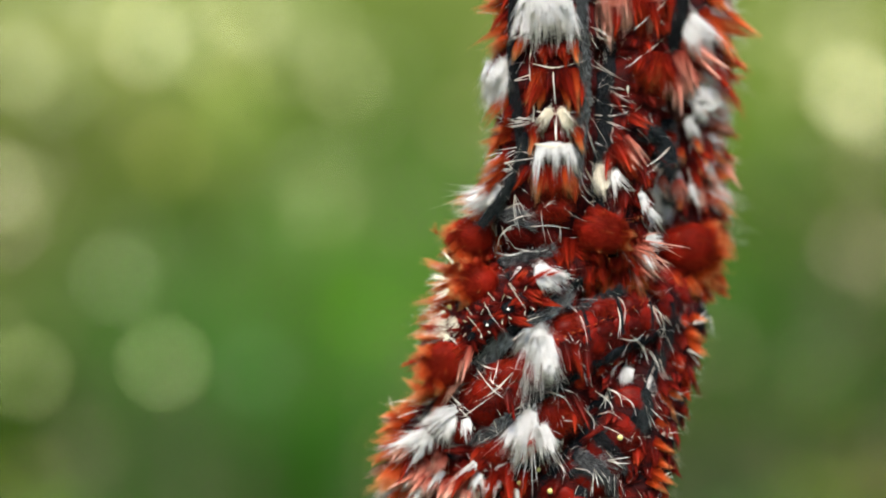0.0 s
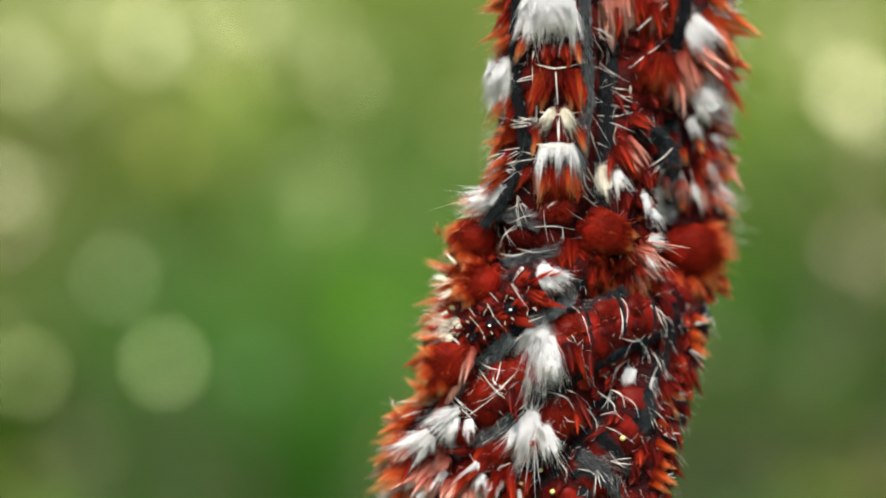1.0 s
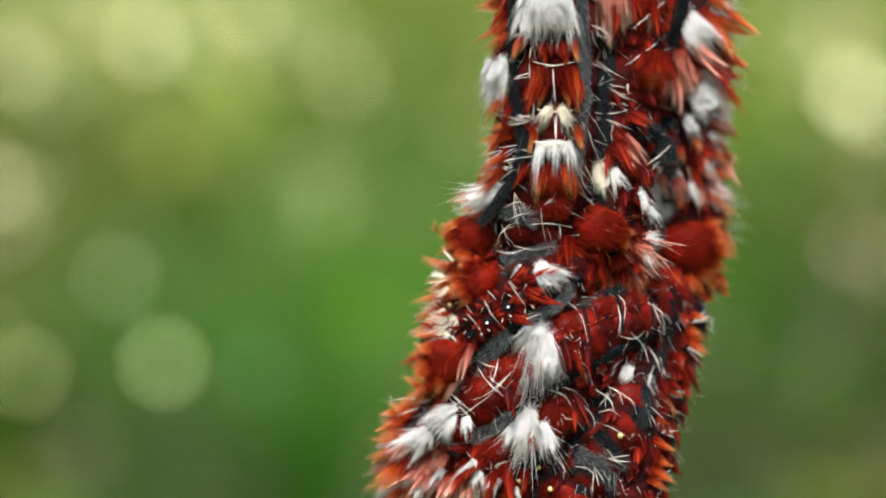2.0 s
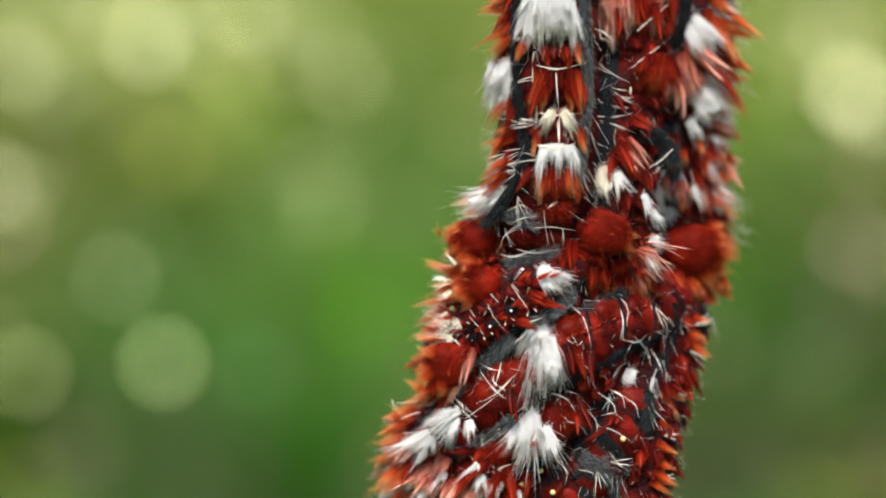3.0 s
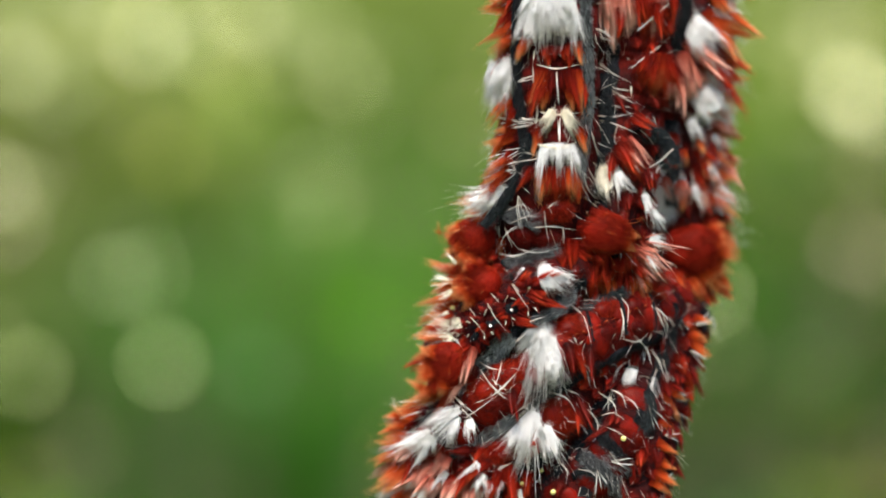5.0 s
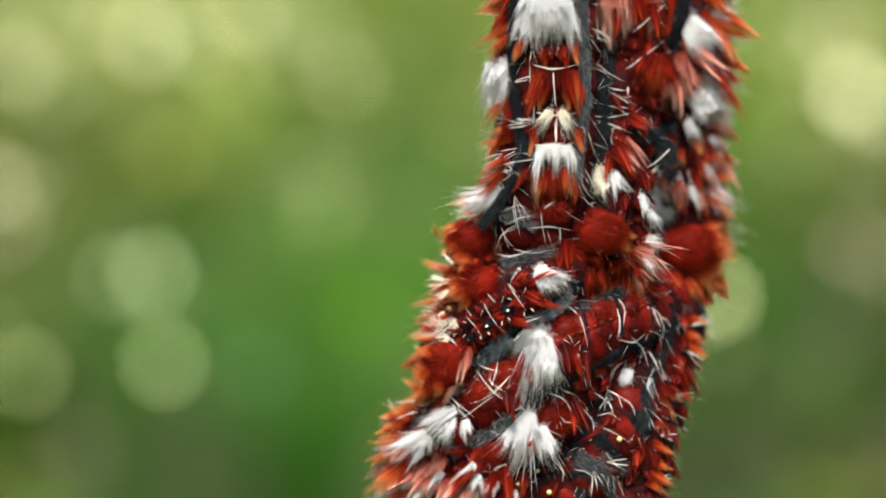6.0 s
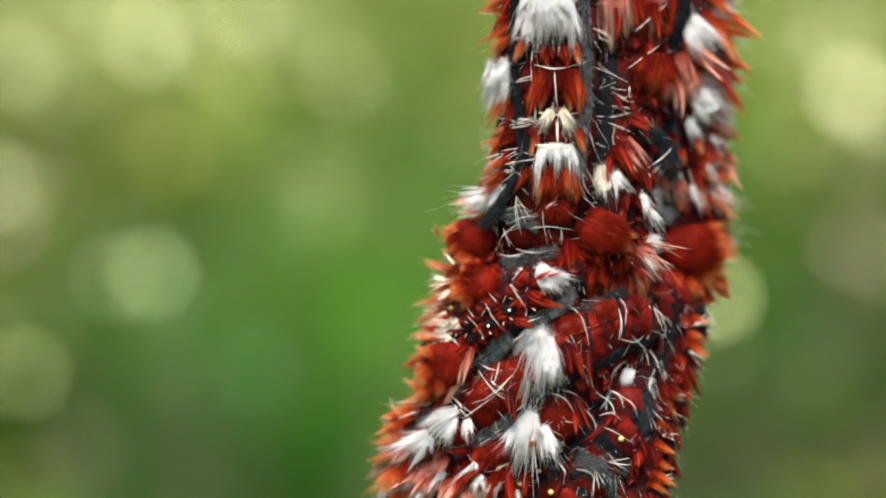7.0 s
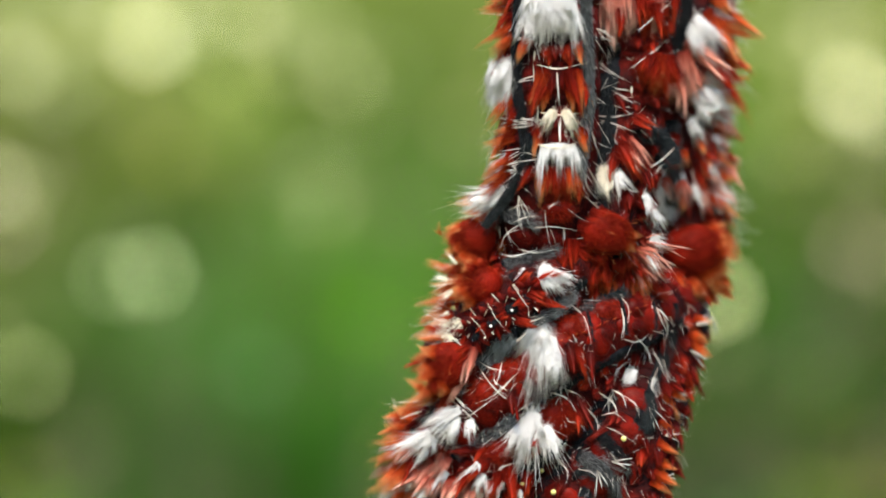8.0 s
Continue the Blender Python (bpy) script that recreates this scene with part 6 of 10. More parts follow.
white_tuft(upper, (4.73, 5.01, 2.50), (-0.92, -0.33, -0.20), (-0.24, -0.13, -0.96), 3.44, count=26, fan=0.15, patch=0.2)
middle.head((16.62, 2.60, 1.69), 2.76, (0.94, -0.35, -0.34), 3)
right.head((26.63, 12.50, 0.06), 3.44, (0.87, -0.35, -0.50), 14)
white_tuft(middle, (16.33, 4.22, 8.43), (-0.56, -0.79, 0.25), (0.19, -0.40, -0.90), 4.31, count=150, fan=0.35, patch=0.9, warm=True)
white_tuft(middle, (17.82, 3.51, 7.79), (-0.15, -0.95, 0.26), (0.45, -0.44, -0.78), 3.44, count=80, fan=0.4, patch=0.6)
spike(middle, (17.03, 7.24, 27.42), (-0.68, -0.74, 0.04), (0.07, -0.30, -0.95), 6.17, "pink", patch=0.7)
spike(middle, (18.61, 6.36, 27.31), (-0.26, -0.96, 0.01), (-0.02, -0.36, -0.93), 4.75, "pink", patch=0.7)
spike(middle, (19.92, 6.24, 27.59), (0.08, -1.00, -0.01), (0.27, -0.37, -0.89), 3.76, "red", patch=0.7)
spike(middle, (17.65, 6.74, 24.97), (-0.51, -0.86, -0.01), (-0.20, -0.32, -0.93), 3.73, "pink", patch=0.7)
spike(middle, (17.59, 5.50, 16.05), (-0.42, -0.90, 0.15), (0.53, -0.39, -0.76), 2.99, "dark", patch=0.7)
spike(middle, (17.86, 4.52, 11.88), (-0.28, -0.94, 0.19), (0.53, -0.40, -0.75), 5.84, "red", patch=0.7)
spike(middle, (18.17, 4.13, 10.40), (-0.17, -0.97, 0.20), (0.62, -0.40, -0.68), 3.82, "pink", patch=0.7)
spike(middle, (17.20, 4.31, 9.82), (-0.41, -0.89, 0.21), (-0.05, -0.36, -0.93), 3.39, "red", patch=0.7)
spike(middle, (19.81, 3.99, 8.89), (0.30, -0.95, 0.11), (0.37, -0.35, -0.86), 3.26, "dark", patch=0.7)
bristles("bristle", middle.ob, (17.66, 5.69, 16.33), [(2.01, -0.54, -1.15)], 0.075, sag=0.15)
bristles("bristle", middle.ob, (17.34, 5.56, 14.85), [(2.87, -0.46, -1.03), (2.30, -0.50, -0.23)], 0.075, sag=0.15)
bristles("bristle", middle.ob, (17.60, 4.77, 11.86), [(2.58, -0.36, -2.30), (1.15, -0.71, -2.01)], 0.075, sag=0.15)
bristles("bristle", middle.ob, (17.61, 4.97, 12.75), [(-0.29, -0.34, -1.72)], 0.075, sag=0.15)
bristles("bristle", middle.ob, (18.19, 4.16, 9.78), [(2.87, 0.98, -0.57), (2.58, 0.60, -1.26)], 0.075, sag=0.15)
bristles("bristle", middle.ob, (16.44, 6.27, 14.88), [(-1.72, -1.80, -0.57)], 0.075, sag=0.15)
bristles("bristle", middle.ob, (19.81, 4.95, 13.63), [(1.44, 0.44, -2.01)], 0.075, sag=0.15)
spike(right, (21.50, 12.95, 22.59), (-0.70, -0.71, -0.09), (0.04, -0.28, -0.96), 10.27, "red", patch=0.8, count=150, fan=0.1)
spike(right, (22.69, 12.00, 23.11), (-0.49, -0.87, -0.08), (-0.02, -0.32, -0.95), 9.74, "red", patch=0.8, count=150, fan=0.1)
spike(right, (20.39, 14.93, 20.93), (-0.91, -0.39, -0.12), (0.01, -0.16, -0.99), 6.96, "dark", patch=0.8, count=110, fan=0.1)
spike(right, (24.25, 11.65, 21.24), (-0.22, -0.97, -0.14), (-0.12, -0.34, -0.93), 6.17, "pink", patch=0.8, count=70, fan=-0.1)
spike(right, (24.90, 11.76, 20.02), (-0.11, -0.97, -0.21), (0.07, -0.34, -0.94), 7.01, "pink", patch=0.8, count=60, fan=-0.1)
spike(right, (22.07, 12.19, 26.18), (-0.58, -0.81, -0.03), (-0.52, -0.28, -0.81), 9.71, "dark", patch=0.8, count=110, fan=0)
spike(right, (20.89, 13.27, 27.53), (-0.78, -0.62, -0.01), (0.38, -0.28, -0.88), 6.95, "dark", patch=0.8, count=110, fan=0)
spike(right, (23.36, 12.29, 19.46), (-0.39, -0.90, -0.20), (-0.22, -0.31, -0.92), 6.02, "red", patch=0.8, count=100, fan=0.1)
spike(right, (26.14, 11.37, 22.44), (0.11, -0.99, -0.12), (0.72, -0.35, -0.60), 6.48, "pink", patch=0.8, count=60, fan=-0.2)
spike(right, (26.81, 11.61, 21.54), (0.23, -0.96, -0.16), (0.62, -0.33, -0.72), 6.20, "red", patch=0.8, count=60, fan=-0.2)
spike(right, (28.16, 12.17, 21.29), (0.47, -0.87, -0.13), (0.56, -0.29, -0.78), 7.63, "red", patch=0.8, count=60, fan=-0.2)
spike(right, (28.10, 11.73, 25.53), (0.45, -0.89, -0.02), (0.63, -0.30, -0.72), 6.76, "orange", patch=0.8, count=60, fan=-0.25)
spike(right, (29.28, 12.50, 26.22), (0.65, -0.76, -0.03), (0.81, -0.24, -0.53), 6.43, "orange", patch=0.8, count=60, fan=-0.25)
spike(right, (29.52, 12.80, 24.42), (0.70, -0.72, -0.05), (0.90, -0.22, -0.37), 5.57, "orange", patch=0.8, count=60, fan=-0.25)
spike(right, (29.60, 13.38, 20.79), (0.73, -0.67, -0.15), (0.95, -0.20, -0.23), 5.04, "orange", patch=0.8, count=60, fan=-0.25)
spike(right, (29.06, 12.71, 21.64), (0.63, -0.77, -0.15), (0.71, -0.24, -0.66), 6.56, "red", patch=0.8, count=60, fan=-0.25)
spike(right, (29.50, 12.66, 28.07), (0.69, -0.73, -0.01), (0.96, -0.22, -0.15), 3.62, "orange", patch=0.8, count=50, fan=-0.25)
spike(right, (30.39, 17.41, 13.11), (0.99, -0.13, -0.01), (0.97, -0.04, -0.22), 2.61, "orange", patch=0.8, count=60, fan=-0.25)
spike(right, (29.71, 15.40, 13.90), (0.84, -0.53, -0.10), (0.73, -0.17, -0.66), 3.59, "red", patch=0.8, count=60, fan=-0.2)
spike(right, (29.42, 15.15, 11.75), (0.79, -0.62, -0.02), (0.65, -0.20, -0.73), 4.86, "red", patch=0.8, count=60, fan=-0.2)
spike(right, (30.45, 17.36, 9.40), (0.99, -0.13, 0.07), (1.00, -0.04, -0.05), 2.27, "orange", patch=0.8, count=60, fan=-0.25)
spike(right, (29.56, 15.25, 9.93), (0.80, -0.59, 0.06), (0.63, -0.20, -0.75), 4.81, "pink", patch=0.8, count=60, fan=-0.2)
spike(right, (30.15, 15.86, 6.87), (0.89, -0.46, 0.06), (0.77, -0.15, -0.63), 3.16, "pink", patch=0.8, count=60, fan=-0.1)
spike(right, (28.44, 14.17, 12.92), (0.58, -0.81, -0.05), (0.17, -0.30, -0.94), 5.32, "dark", patch=0.8, count=60, fan=-0.1)
spike(right, (27.74, 13.82, 11.08), (0.42, -0.91, 0.01), (0.13, -0.34, -0.93), 4.51, "red", patch=0.8, count=60, fan=-0.2)
spike(right, (30.27, 15.89, 5.02), (0.87, -0.48, 0.06), (0.86, -0.15, -0.49), 2.26, "orange", patch=0.8, count=50, fan=-0.2)
white_tuft(right, (25.94, 11.12, 23.95), (0.08, -1.00, -0.05), (0.47, -0.40, -0.79), 5.45, core=0.4, count=84, fan=0.25, patch=0.6)
white_tuft(right, (26.79, 11.19, 24.86), (0.22, -0.97, -0.05), (0.58, -0.38, -0.72), 6.31, count=80, fan=0.2, patch=0.5)
white_tuft(right, (27.08, 12.20, 16.63), (0.27, -0.94, -0.23), (0.76, -0.34, -0.55), 5.45, count=140, core=0.5, fan=0.5, patch=1.2)
white_tuft(right, (29.43, 14.66, 14.75), (0.76, -0.64, -0.14), (0.93, -0.21, -0.30), 3.76, count=60, core=0.3, fan=0.5, patch=0.8)
white_tuft(right, (28.06, 12.57, 17.60), (0.45, -0.86, -0.23), (0.66, -0.31, -0.68), 4.02, count=60, core=0.3, fan=0.4, patch=0.8)
white_tuft(right, (28.53, 14.11, 15.68), (0.62, -0.76, -0.19), (0.91, -0.26, -0.32), 4.02, count=50, fan=0.4, patch=0.6)
white_tuft(right, (28.92, 14.74, 6.82), (0.67, -0.74, 0.02), (0.75, -0.27, -0.60), 4.29, count=120, fan=0.45, patch=0.8)
white_tuft(right, (22.55, 14.19, 6.16), (-0.67, -0.74, -0.06), (0.37, -0.36, -0.86), 4.59, count=140, fan=0.35, patch=0.8)
white_tuft(right, (22.06, 14.88, 8.66), (-0.78, -0.63, -0.03), (-0.01, -0.28, -0.96), 3.44, count=60, fan=0.35, patch=0.6)
white_tuft(right, (24.22, 12.92, 9.55), (-0.31, -0.95, 0.00), (-0.55, -0.37, -0.75), 4.88, count=24, fan=0.12, patch=0.3)
white_tuft(right, (21.01, 12.50, 22.21), (-0.70, -0.71, -0.11), (-0.82, -0.24, -0.52), 3.44, count=14, fan=0.1, patch=0.2)
bristles("bristle", right.ob, (29.46, 12.71, 27.16), [(2.58, 1.20, -0.46), (2.30, 1.20, 0.23)], 0.103, sag=0.15)
bristles("bristle", right.ob, (29.50, 12.98, 23.09), [(2.58, 1.20, -0.46), (2.30, 1.20, 0.23)], 0.103, sag=0.15)
bristles("bristle", right.ob, (29.52, 13.10, 22.30), [(2.58, 1.20, -0.46), (2.30, 1.20, 0.23)], 0.103, sag=0.15)
bristles("bristle", right.ob, (29.82, 15.21, 15.72), [(2.58, 1.20, -0.46), (2.30, 1.20, 0.23)], 0.103, sag=0.15)
bristles("bristle", right.ob, (29.89, 15.68, 14.53), [(2.58, 1.20, -0.46), (2.30, 1.20, 0.23)], 0.103, sag=0.15)
spike(middle, (19.88, 4.64, -0.12), (0.49, -0.79, -0.36), (0.90, -0.25, -0.37), 4.40, "pink", count=26, patch=0.5, fan=0.25)
spike(middle, (20.24, 5.10, -0.64), (0.55, -0.77, -0.33), (0.91, -0.24, -0.34), 3.66, "pink", count=26, patch=0.5, fan=0.25)
spike(middle, (20.46, 5.46, -1.15), (0.56, -0.77, -0.30), (0.79, -0.24, -0.56), 4.22, "pink", count=26, patch=0.5, fan=0.25)
spike(middle, (19.88, 5.35, -1.71), (0.37, -0.86, -0.35), (0.63, -0.27, -0.73), 4.16, "pink", count=26, patch=0.5, fan=0.25)
spike(middle, (20.75, 5.20, 0.31), (0.73, -0.65, -0.20), (0.97, -0.20, 0.14), 2.60, "pink", count=26, patch=0.5, fan=0.25)
spike(middle, (18.94, 4.49, -0.42), (0.24, -0.86, -0.45), (0.27, -0.27, -0.92), 3.01, "red", count=60, patch=0.7, fan=0.15)
spike(middle, (19.98, 5.32, -1.26), (0.44, -0.83, -0.34), (0.55, -0.26, -0.79), 3.25, "red", count=60, patch=0.7, fan=0.15)
spike(middle, (17.96, 4.74, -1.03), (-0.07, -0.85, -0.52), (-0.05, -0.27, -0.96), 2.58, "red", count=60, patch=0.7, fan=0.15)
spike(middle, (21.39, 6.60, -1.77), (0.73, -0.67, -0.13), (0.69, -0.21, -0.69), 2.59, "red", count=60, patch=0.7, fan=0.15)
spike(crossing, (16.40, 4.19, -0.77), (0.54, -0.83, 0.12), (-0.28, -0.36, -0.89), 4.11, "red", count=60, patch=0.7, fan=0.15)
spike(crossing, (15.10, 3.99, 0.28), (0.25, -0.79, 0.55), (-0.45, -0.39, -0.81), 3.48, "red", count=60, patch=0.7, fan=0.15)
spike(slanting, (22.83, 13.59, -1.40), (-0.36, -0.15, 0.92), (0.37, -0.10, -0.93), 2.14, "red", count=60, patch=0.7, fan=0.15)
spike(slanting, (24.57, 10.71, -2.80), (0.37, -0.53, 0.76), (0.58, -0.26, -0.77), 3.06, "orange", count=70, patch=1.0, fan=0.25)
spike(slanting, (26.24, 11.68, -3.17), (0.62, -0.58, 0.54), (0.59, -0.24, -0.77), 2.40, "orange", count=70, patch=1.0, fan=0.25)
spike(slanting, (28.05, 13.86, -2.93), (0.72, -0.62, 0.32), (0.87, -0.21, -0.44), 3.69, "orange", count=70, patch=1.0, fan=0.25)
spike(right, (28.80, 15.34, -1.89), (0.47, -0.72, -0.51), (0.76, -0.22, -0.61), 2.65, "orange", count=70, patch=1.0, fan=0.25)
spike(slanting, (25.31, 12.00, -2.21), (0.33, -0.54, 0.77), (-0.49, -0.31, -0.82), 1.96, "red", count=70, patch=1.0, fan=0.25)
spike(slanting, (26.92, 12.16, -3.51), (0.70, -0.60, 0.37), (0.07, -0.28, -0.96), 2.88, "orange", count=70, patch=1.0, fan=0.25)
shoulder.head((3.71, 1.90, -3.59), 2.41, (-0.99, -0.35, 0.14), 16)
crossing.head((0.35, 1.30, -11.78), 2.64, (-0.94, -0.35, -0.34), 12)
shoulder.head((3.06, 5.00, 1.23), 2.41, (-0.97, -0.35, -0.26), 16)
spike(shoulder, (1.59, 6.48, -2.22), (-0.81, -0.51, 0.28), (-0.94, -0.15, 0.30), 3.78, "orange", count=70, patch=0.7, fan=-0.1, core=0.42)
spike(shoulder, (1.62, 5.94, -3.43), (-0.71, -0.69, 0.17), (-0.98, -0.21, -0.03), 4.69, "orange", count=70, patch=0.7, fan=-0.1, core=0.42)
spike(shoulder, (1.97, 5.54, -4.66), (-0.51, -0.86, -0.02), (-0.95, -0.28, -0.16), 5.39, "orange", count=70, patch=0.7, fan=-0.1, core=0.42)
spike(shoulder, (2.56, 5.78, -1.61), (-0.52, -0.79, 0.33), (-0.81, -0.24, 0.53), 4.07, "orange", count=70, patch=0.7, fan=-0.1, core=0.42)
spike(shoulder, (1.38, 6.07, -6.19), (-0.54, -0.83, -0.14), (-0.94, -0.26, -0.23), 4.27, "orange", count=70, patch=0.7, fan=-0.1, core=0.42)
spike(crossing, (0.71, 3.34, -6.77), (-0.76, -0.30, 0.58), (-0.91, -0.11, -0.39), 4.84, "orange", count=70, patch=0.7, fan=-0.1, core=0.42)
spike(shoulder, (1.91, 9.96, 1.54), (-0.88, 0.00, 0.47), (-1.00, 0.00, -0.04), 2.71, "orange", count=70, patch=0.7, fan=-0.1, core=0.42)
spike(shoulder, (1.91, 7.61, 0.19), (-0.78, -0.46, 0.42), (-0.90, -0.16, -0.40), 2.98, "orange", count=70, patch=0.7, fan=-0.1, core=0.42)
spike(shoulder, (2.56, 6.24, -0.70), (-0.55, -0.72, 0.42), (-0.69, -0.28, -0.67), 4.28, "red", count=70, patch=0.7, fan=-0.1, core=0.42)
spike(crossing, (-0.46, 3.14, -9.20), (-0.77, -0.59, 0.23), (-0.94, -0.18, 0.31), 3.31, "orange", count=70, patch=0.7, fan=-0.1, core=0.42)
spike(crossing, (-1.02, 3.43, -10.73), (-0.67, -0.74, 0.06), (-0.97, -0.23, -0.00), 2.73, "orange", count=70, patch=0.7, fan=-0.1, core=0.42)
spike(crossing, (-1.32, 3.99, -12.34), (-0.70, -0.62, -0.37), (-0.94, -0.19, -0.28), 2.30, "orange", count=70, patch=0.7, fan=-0.1, core=0.42)
spike(crossing, (0.12, 2.64, -8.60), (-0.75, -0.61, 0.24), (-0.91, -0.18, 0.37), 3.15, "red", count=70, patch=0.7, fan=-0.1, core=0.42)
spike(crossing, (-0.68, 4.75, -13.68), (-0.50, -0.39, -0.78), (-0.72, -0.11, -0.69), 4.32, "orange", count=70, patch=0.7, fan=-0.1, core=0.42)
spike(shoulder, (3.86, 5.31, -1.61), (-0.10, -0.94, 0.33), (-0.16, -0.31, 0.94), 4.21, "red", count=70, patch=0.7, fan=-0.1, core=0.42)
spike(crossing, (1.48, 2.76, -12.35), (-0.10, -0.79, -0.60), (-0.49, -0.25, -0.83), 6.55, "red", count=70, patch=0.7, fan=-0.1, core=0.42)
spike(crossing, (2.36, 2.19, -11.74), (-0.06, -0.78, -0.62), (-0.44, -0.25, -0.87), 5.71, "pink", count=70, patch=0.7, fan=-0.1, core=0.42)
spike(slanting, (0.72, 4.68, -13.83), (-0.72, -0.22, 0.66), (-0.97, -0.07, -0.24), 5.47, "orange", count=70, patch=0.7, fan=-0.1, core=0.42)
spike(slanting, (-0.47, 5.16, -15.06), (-0.77, -0.24, 0.59), (-0.96, -0.08, -0.27), 4.07, "orange", count=70, patch=0.7, fan=-0.1, core=0.42)
white_tuft(shoulder, (0.70, 6.54, -6.80), (-0.62, -0.77, -0.11), (-0.94, -0.26, -0.23), 3.44, count=16, fan=0.5, patch=0.9, warm=True)
white_tuft(crossing, (0.34, 2.73, -7.64), (-0.76, -0.51, 0.40), (-0.97, -0.16, 0.19), 3.44, count=16, fan=0.5, patch=0.9, warm=True)
white_tuft(crossing, (0.67, 1.87, -8.90), (-0.64, -0.76, 0.08), (-0.97, -0.26, 0.00), 4.02, count=16, fan=0.5, patch=0.9, warm=True)
white_tuft(crossing, (1.56, 1.55, -7.34), (-0.60, -0.73, 0.32), (-0.79, -0.29, -0.54), 2.87, count=16, fan=0.5, patch=0.9, warm=True)
bead("yellow_spot", shoulder.ob, (0.77, 5.72, -6.18), 0.34, YELLOW)
bead("yellow_spot", shoulder.ob, (2.89, 4.98, -4.84), 0.29, YELLOW)
bead("white_spot", crossing.ob, (4.58, -0.92, -7.74), 0.125, PEARL)
bead("white_spot", crossing.ob, (6.71, -1.00, -6.14), 0.125, PEARL)
bristles("bristle", crossing.ob, (2.48, -0.02, -5.94), [(1.72, 0.47, -2.18)], 0.069, sag=0.03)
bristles("bristle", crossing.ob, (2.20, -0.30, -7.30), [(0.69, 0.82, -0.34)], 0.075, WARM_WHITE_HAIR, sag=0.00)
bristles("bristle", crossing.ob, (4.20, -0.79, -6.13), [(-0.29, 1.14, -0.80)], 0.075, WARM_WHITE_HAIR, sag=0.00)
bristles("bristle", crossing.ob, (4.89, -0.94, -8.57), [(-0.57, 1.20, 0.46)], 0.075, WARM_WHITE_HAIR, sag=0.00)
bristles("bristle", crossing.ob, (3.96, -0.74, -9.08), [(0.11, 1.11, 0.69)], 0.075, WARM_WHITE_HAIR, sag=0.00)
bristles("bristle", crossing.ob, (4.67, -0.25, -4.46), [(1.72, 0.53, -2.18)], 0.069, sag=0.03)
bristles("bristle", crossing.ob, (4.36, -0.76, -5.85), [(0.69, 0.98, -0.34)], 0.075, WARM_WHITE_HAIR, sag=0.00)
bristles("bristle", crossing.ob, (6.33, -0.76, -4.69), [(-0.29, 1.00, -0.80)], 0.075, WARM_WHITE_HAIR, sag=0.00)
bristles("bristle", crossing.ob, (7.04, -1.07, -7.11), [(-0.57, 1.20, 0.46)], 0.075, WARM_WHITE_HAIR, sag=0.00)
bristles("bristle", crossing.ob, (6.11, -1.09, -7.62), [(0.11, 1.20, 0.69)], 0.075, WARM_WHITE_HAIR, sag=0.00)
bristles("bristle", crossing.ob, (6.94, -0.33, -3.55), [(1.72, 0.95, -2.18)], 0.069, sag=0.03)
bristles("bristle", crossing.ob, (6.68, -0.87, -4.90), [(0.69, 1.16, -0.34)], 0.075, WARM_WHITE_HAIR, sag=0.00)
bristles("bristle", crossing.ob, (8.56, -0.56, -3.82), [(-0.29, 0.99, -0.80)], 0.075, WARM_WHITE_HAIR, sag=0.00)
bristles("bristle", crossing.ob, (9.34, -0.68, -6.24), [(-0.57, 1.07, 0.46)], 0.075, WARM_WHITE_HAIR, sag=0.00)
bristles("bristle", crossing.ob, (8.41, -0.87, -6.72), [(0.11, 1.20, 0.69)], 0.075, WARM_WHITE_HAIR, sag=0.00)
bristles("bristle", crossing.ob, (2.44, 0.60, -8.62), [(-1.72, 1.20, -2.58)], 0.103, sag=0.00)
bristles("bristle", crossing.ob, (1.78, 0.91, -8.28), [(1.03, 0.44, -2.18)], 0.103, sag=0.10)
white_tuft(crossing, (10.03, 1.73, -1.83), (-0.12, -0.77, 0.63), (0.46, -0.43, -0.78), 3.44, count=140, fan=0.55, patch=0.7)
white_tuft(crossing, (11.44, 1.31, -2.67), (0.18, -0.93, 0.33), (0.83, -0.39, -0.39), 2.58, count=60, fan=0.6, patch=0.4)
white_tuft(crossing, (8.05, 2.50, -1.94), (-0.36, -0.47, 0.81), (-0.77, -0.25, -0.59), 2.30, count=20, fan=0.15, patch=0.3)
spike(crossing, (8.43, 0.50, -4.44), (0.04, -0.96, 0.28), (0.83, -0.37, -0.41), 2.81, "red", count=46, patch=0.5, fan=-0.2)
spike(crossing, (9.68, 0.59, -5.13), (0.26, -0.97, 0.00), (0.94, -0.33, -0.07), 3.55, "red", count=46, patch=0.5, fan=-0.2)
spike(crossing, (7.50, 0.84, -3.78), (-0.14, -0.85, 0.51), (0.46, -0.29, 0.84), 2.61, "red", count=46, patch=0.5, fan=-0.2)
spike(crossing, (9.00, 0.85, -3.53), (-0.01, -0.91, 0.40), (0.81, -0.32, 0.48), 4.02, "red", count=46, patch=0.5, fan=-0.2)
spike(crossing, (7.01, 0.12, -6.88), (0.11, -0.99, -0.08), (0.92, -0.35, -0.17), 2.76, "red", count=46, patch=0.5, fan=-0.2)
white_tuft(slanting, (11.01, -0.43, -11.38), (0.12, -0.99, 0.07), (-0.05, -0.29, -0.96), 2.87, count=70, core=0.5, fan=0.35, patch=0.6)
white_tuft(slanting, (7.87, 2.47, -7.49), (-0.42, -0.44, 0.79), (-0.96, -0.13, -0.25), 3.79, count=90, fan=0.4, patch=0.5)
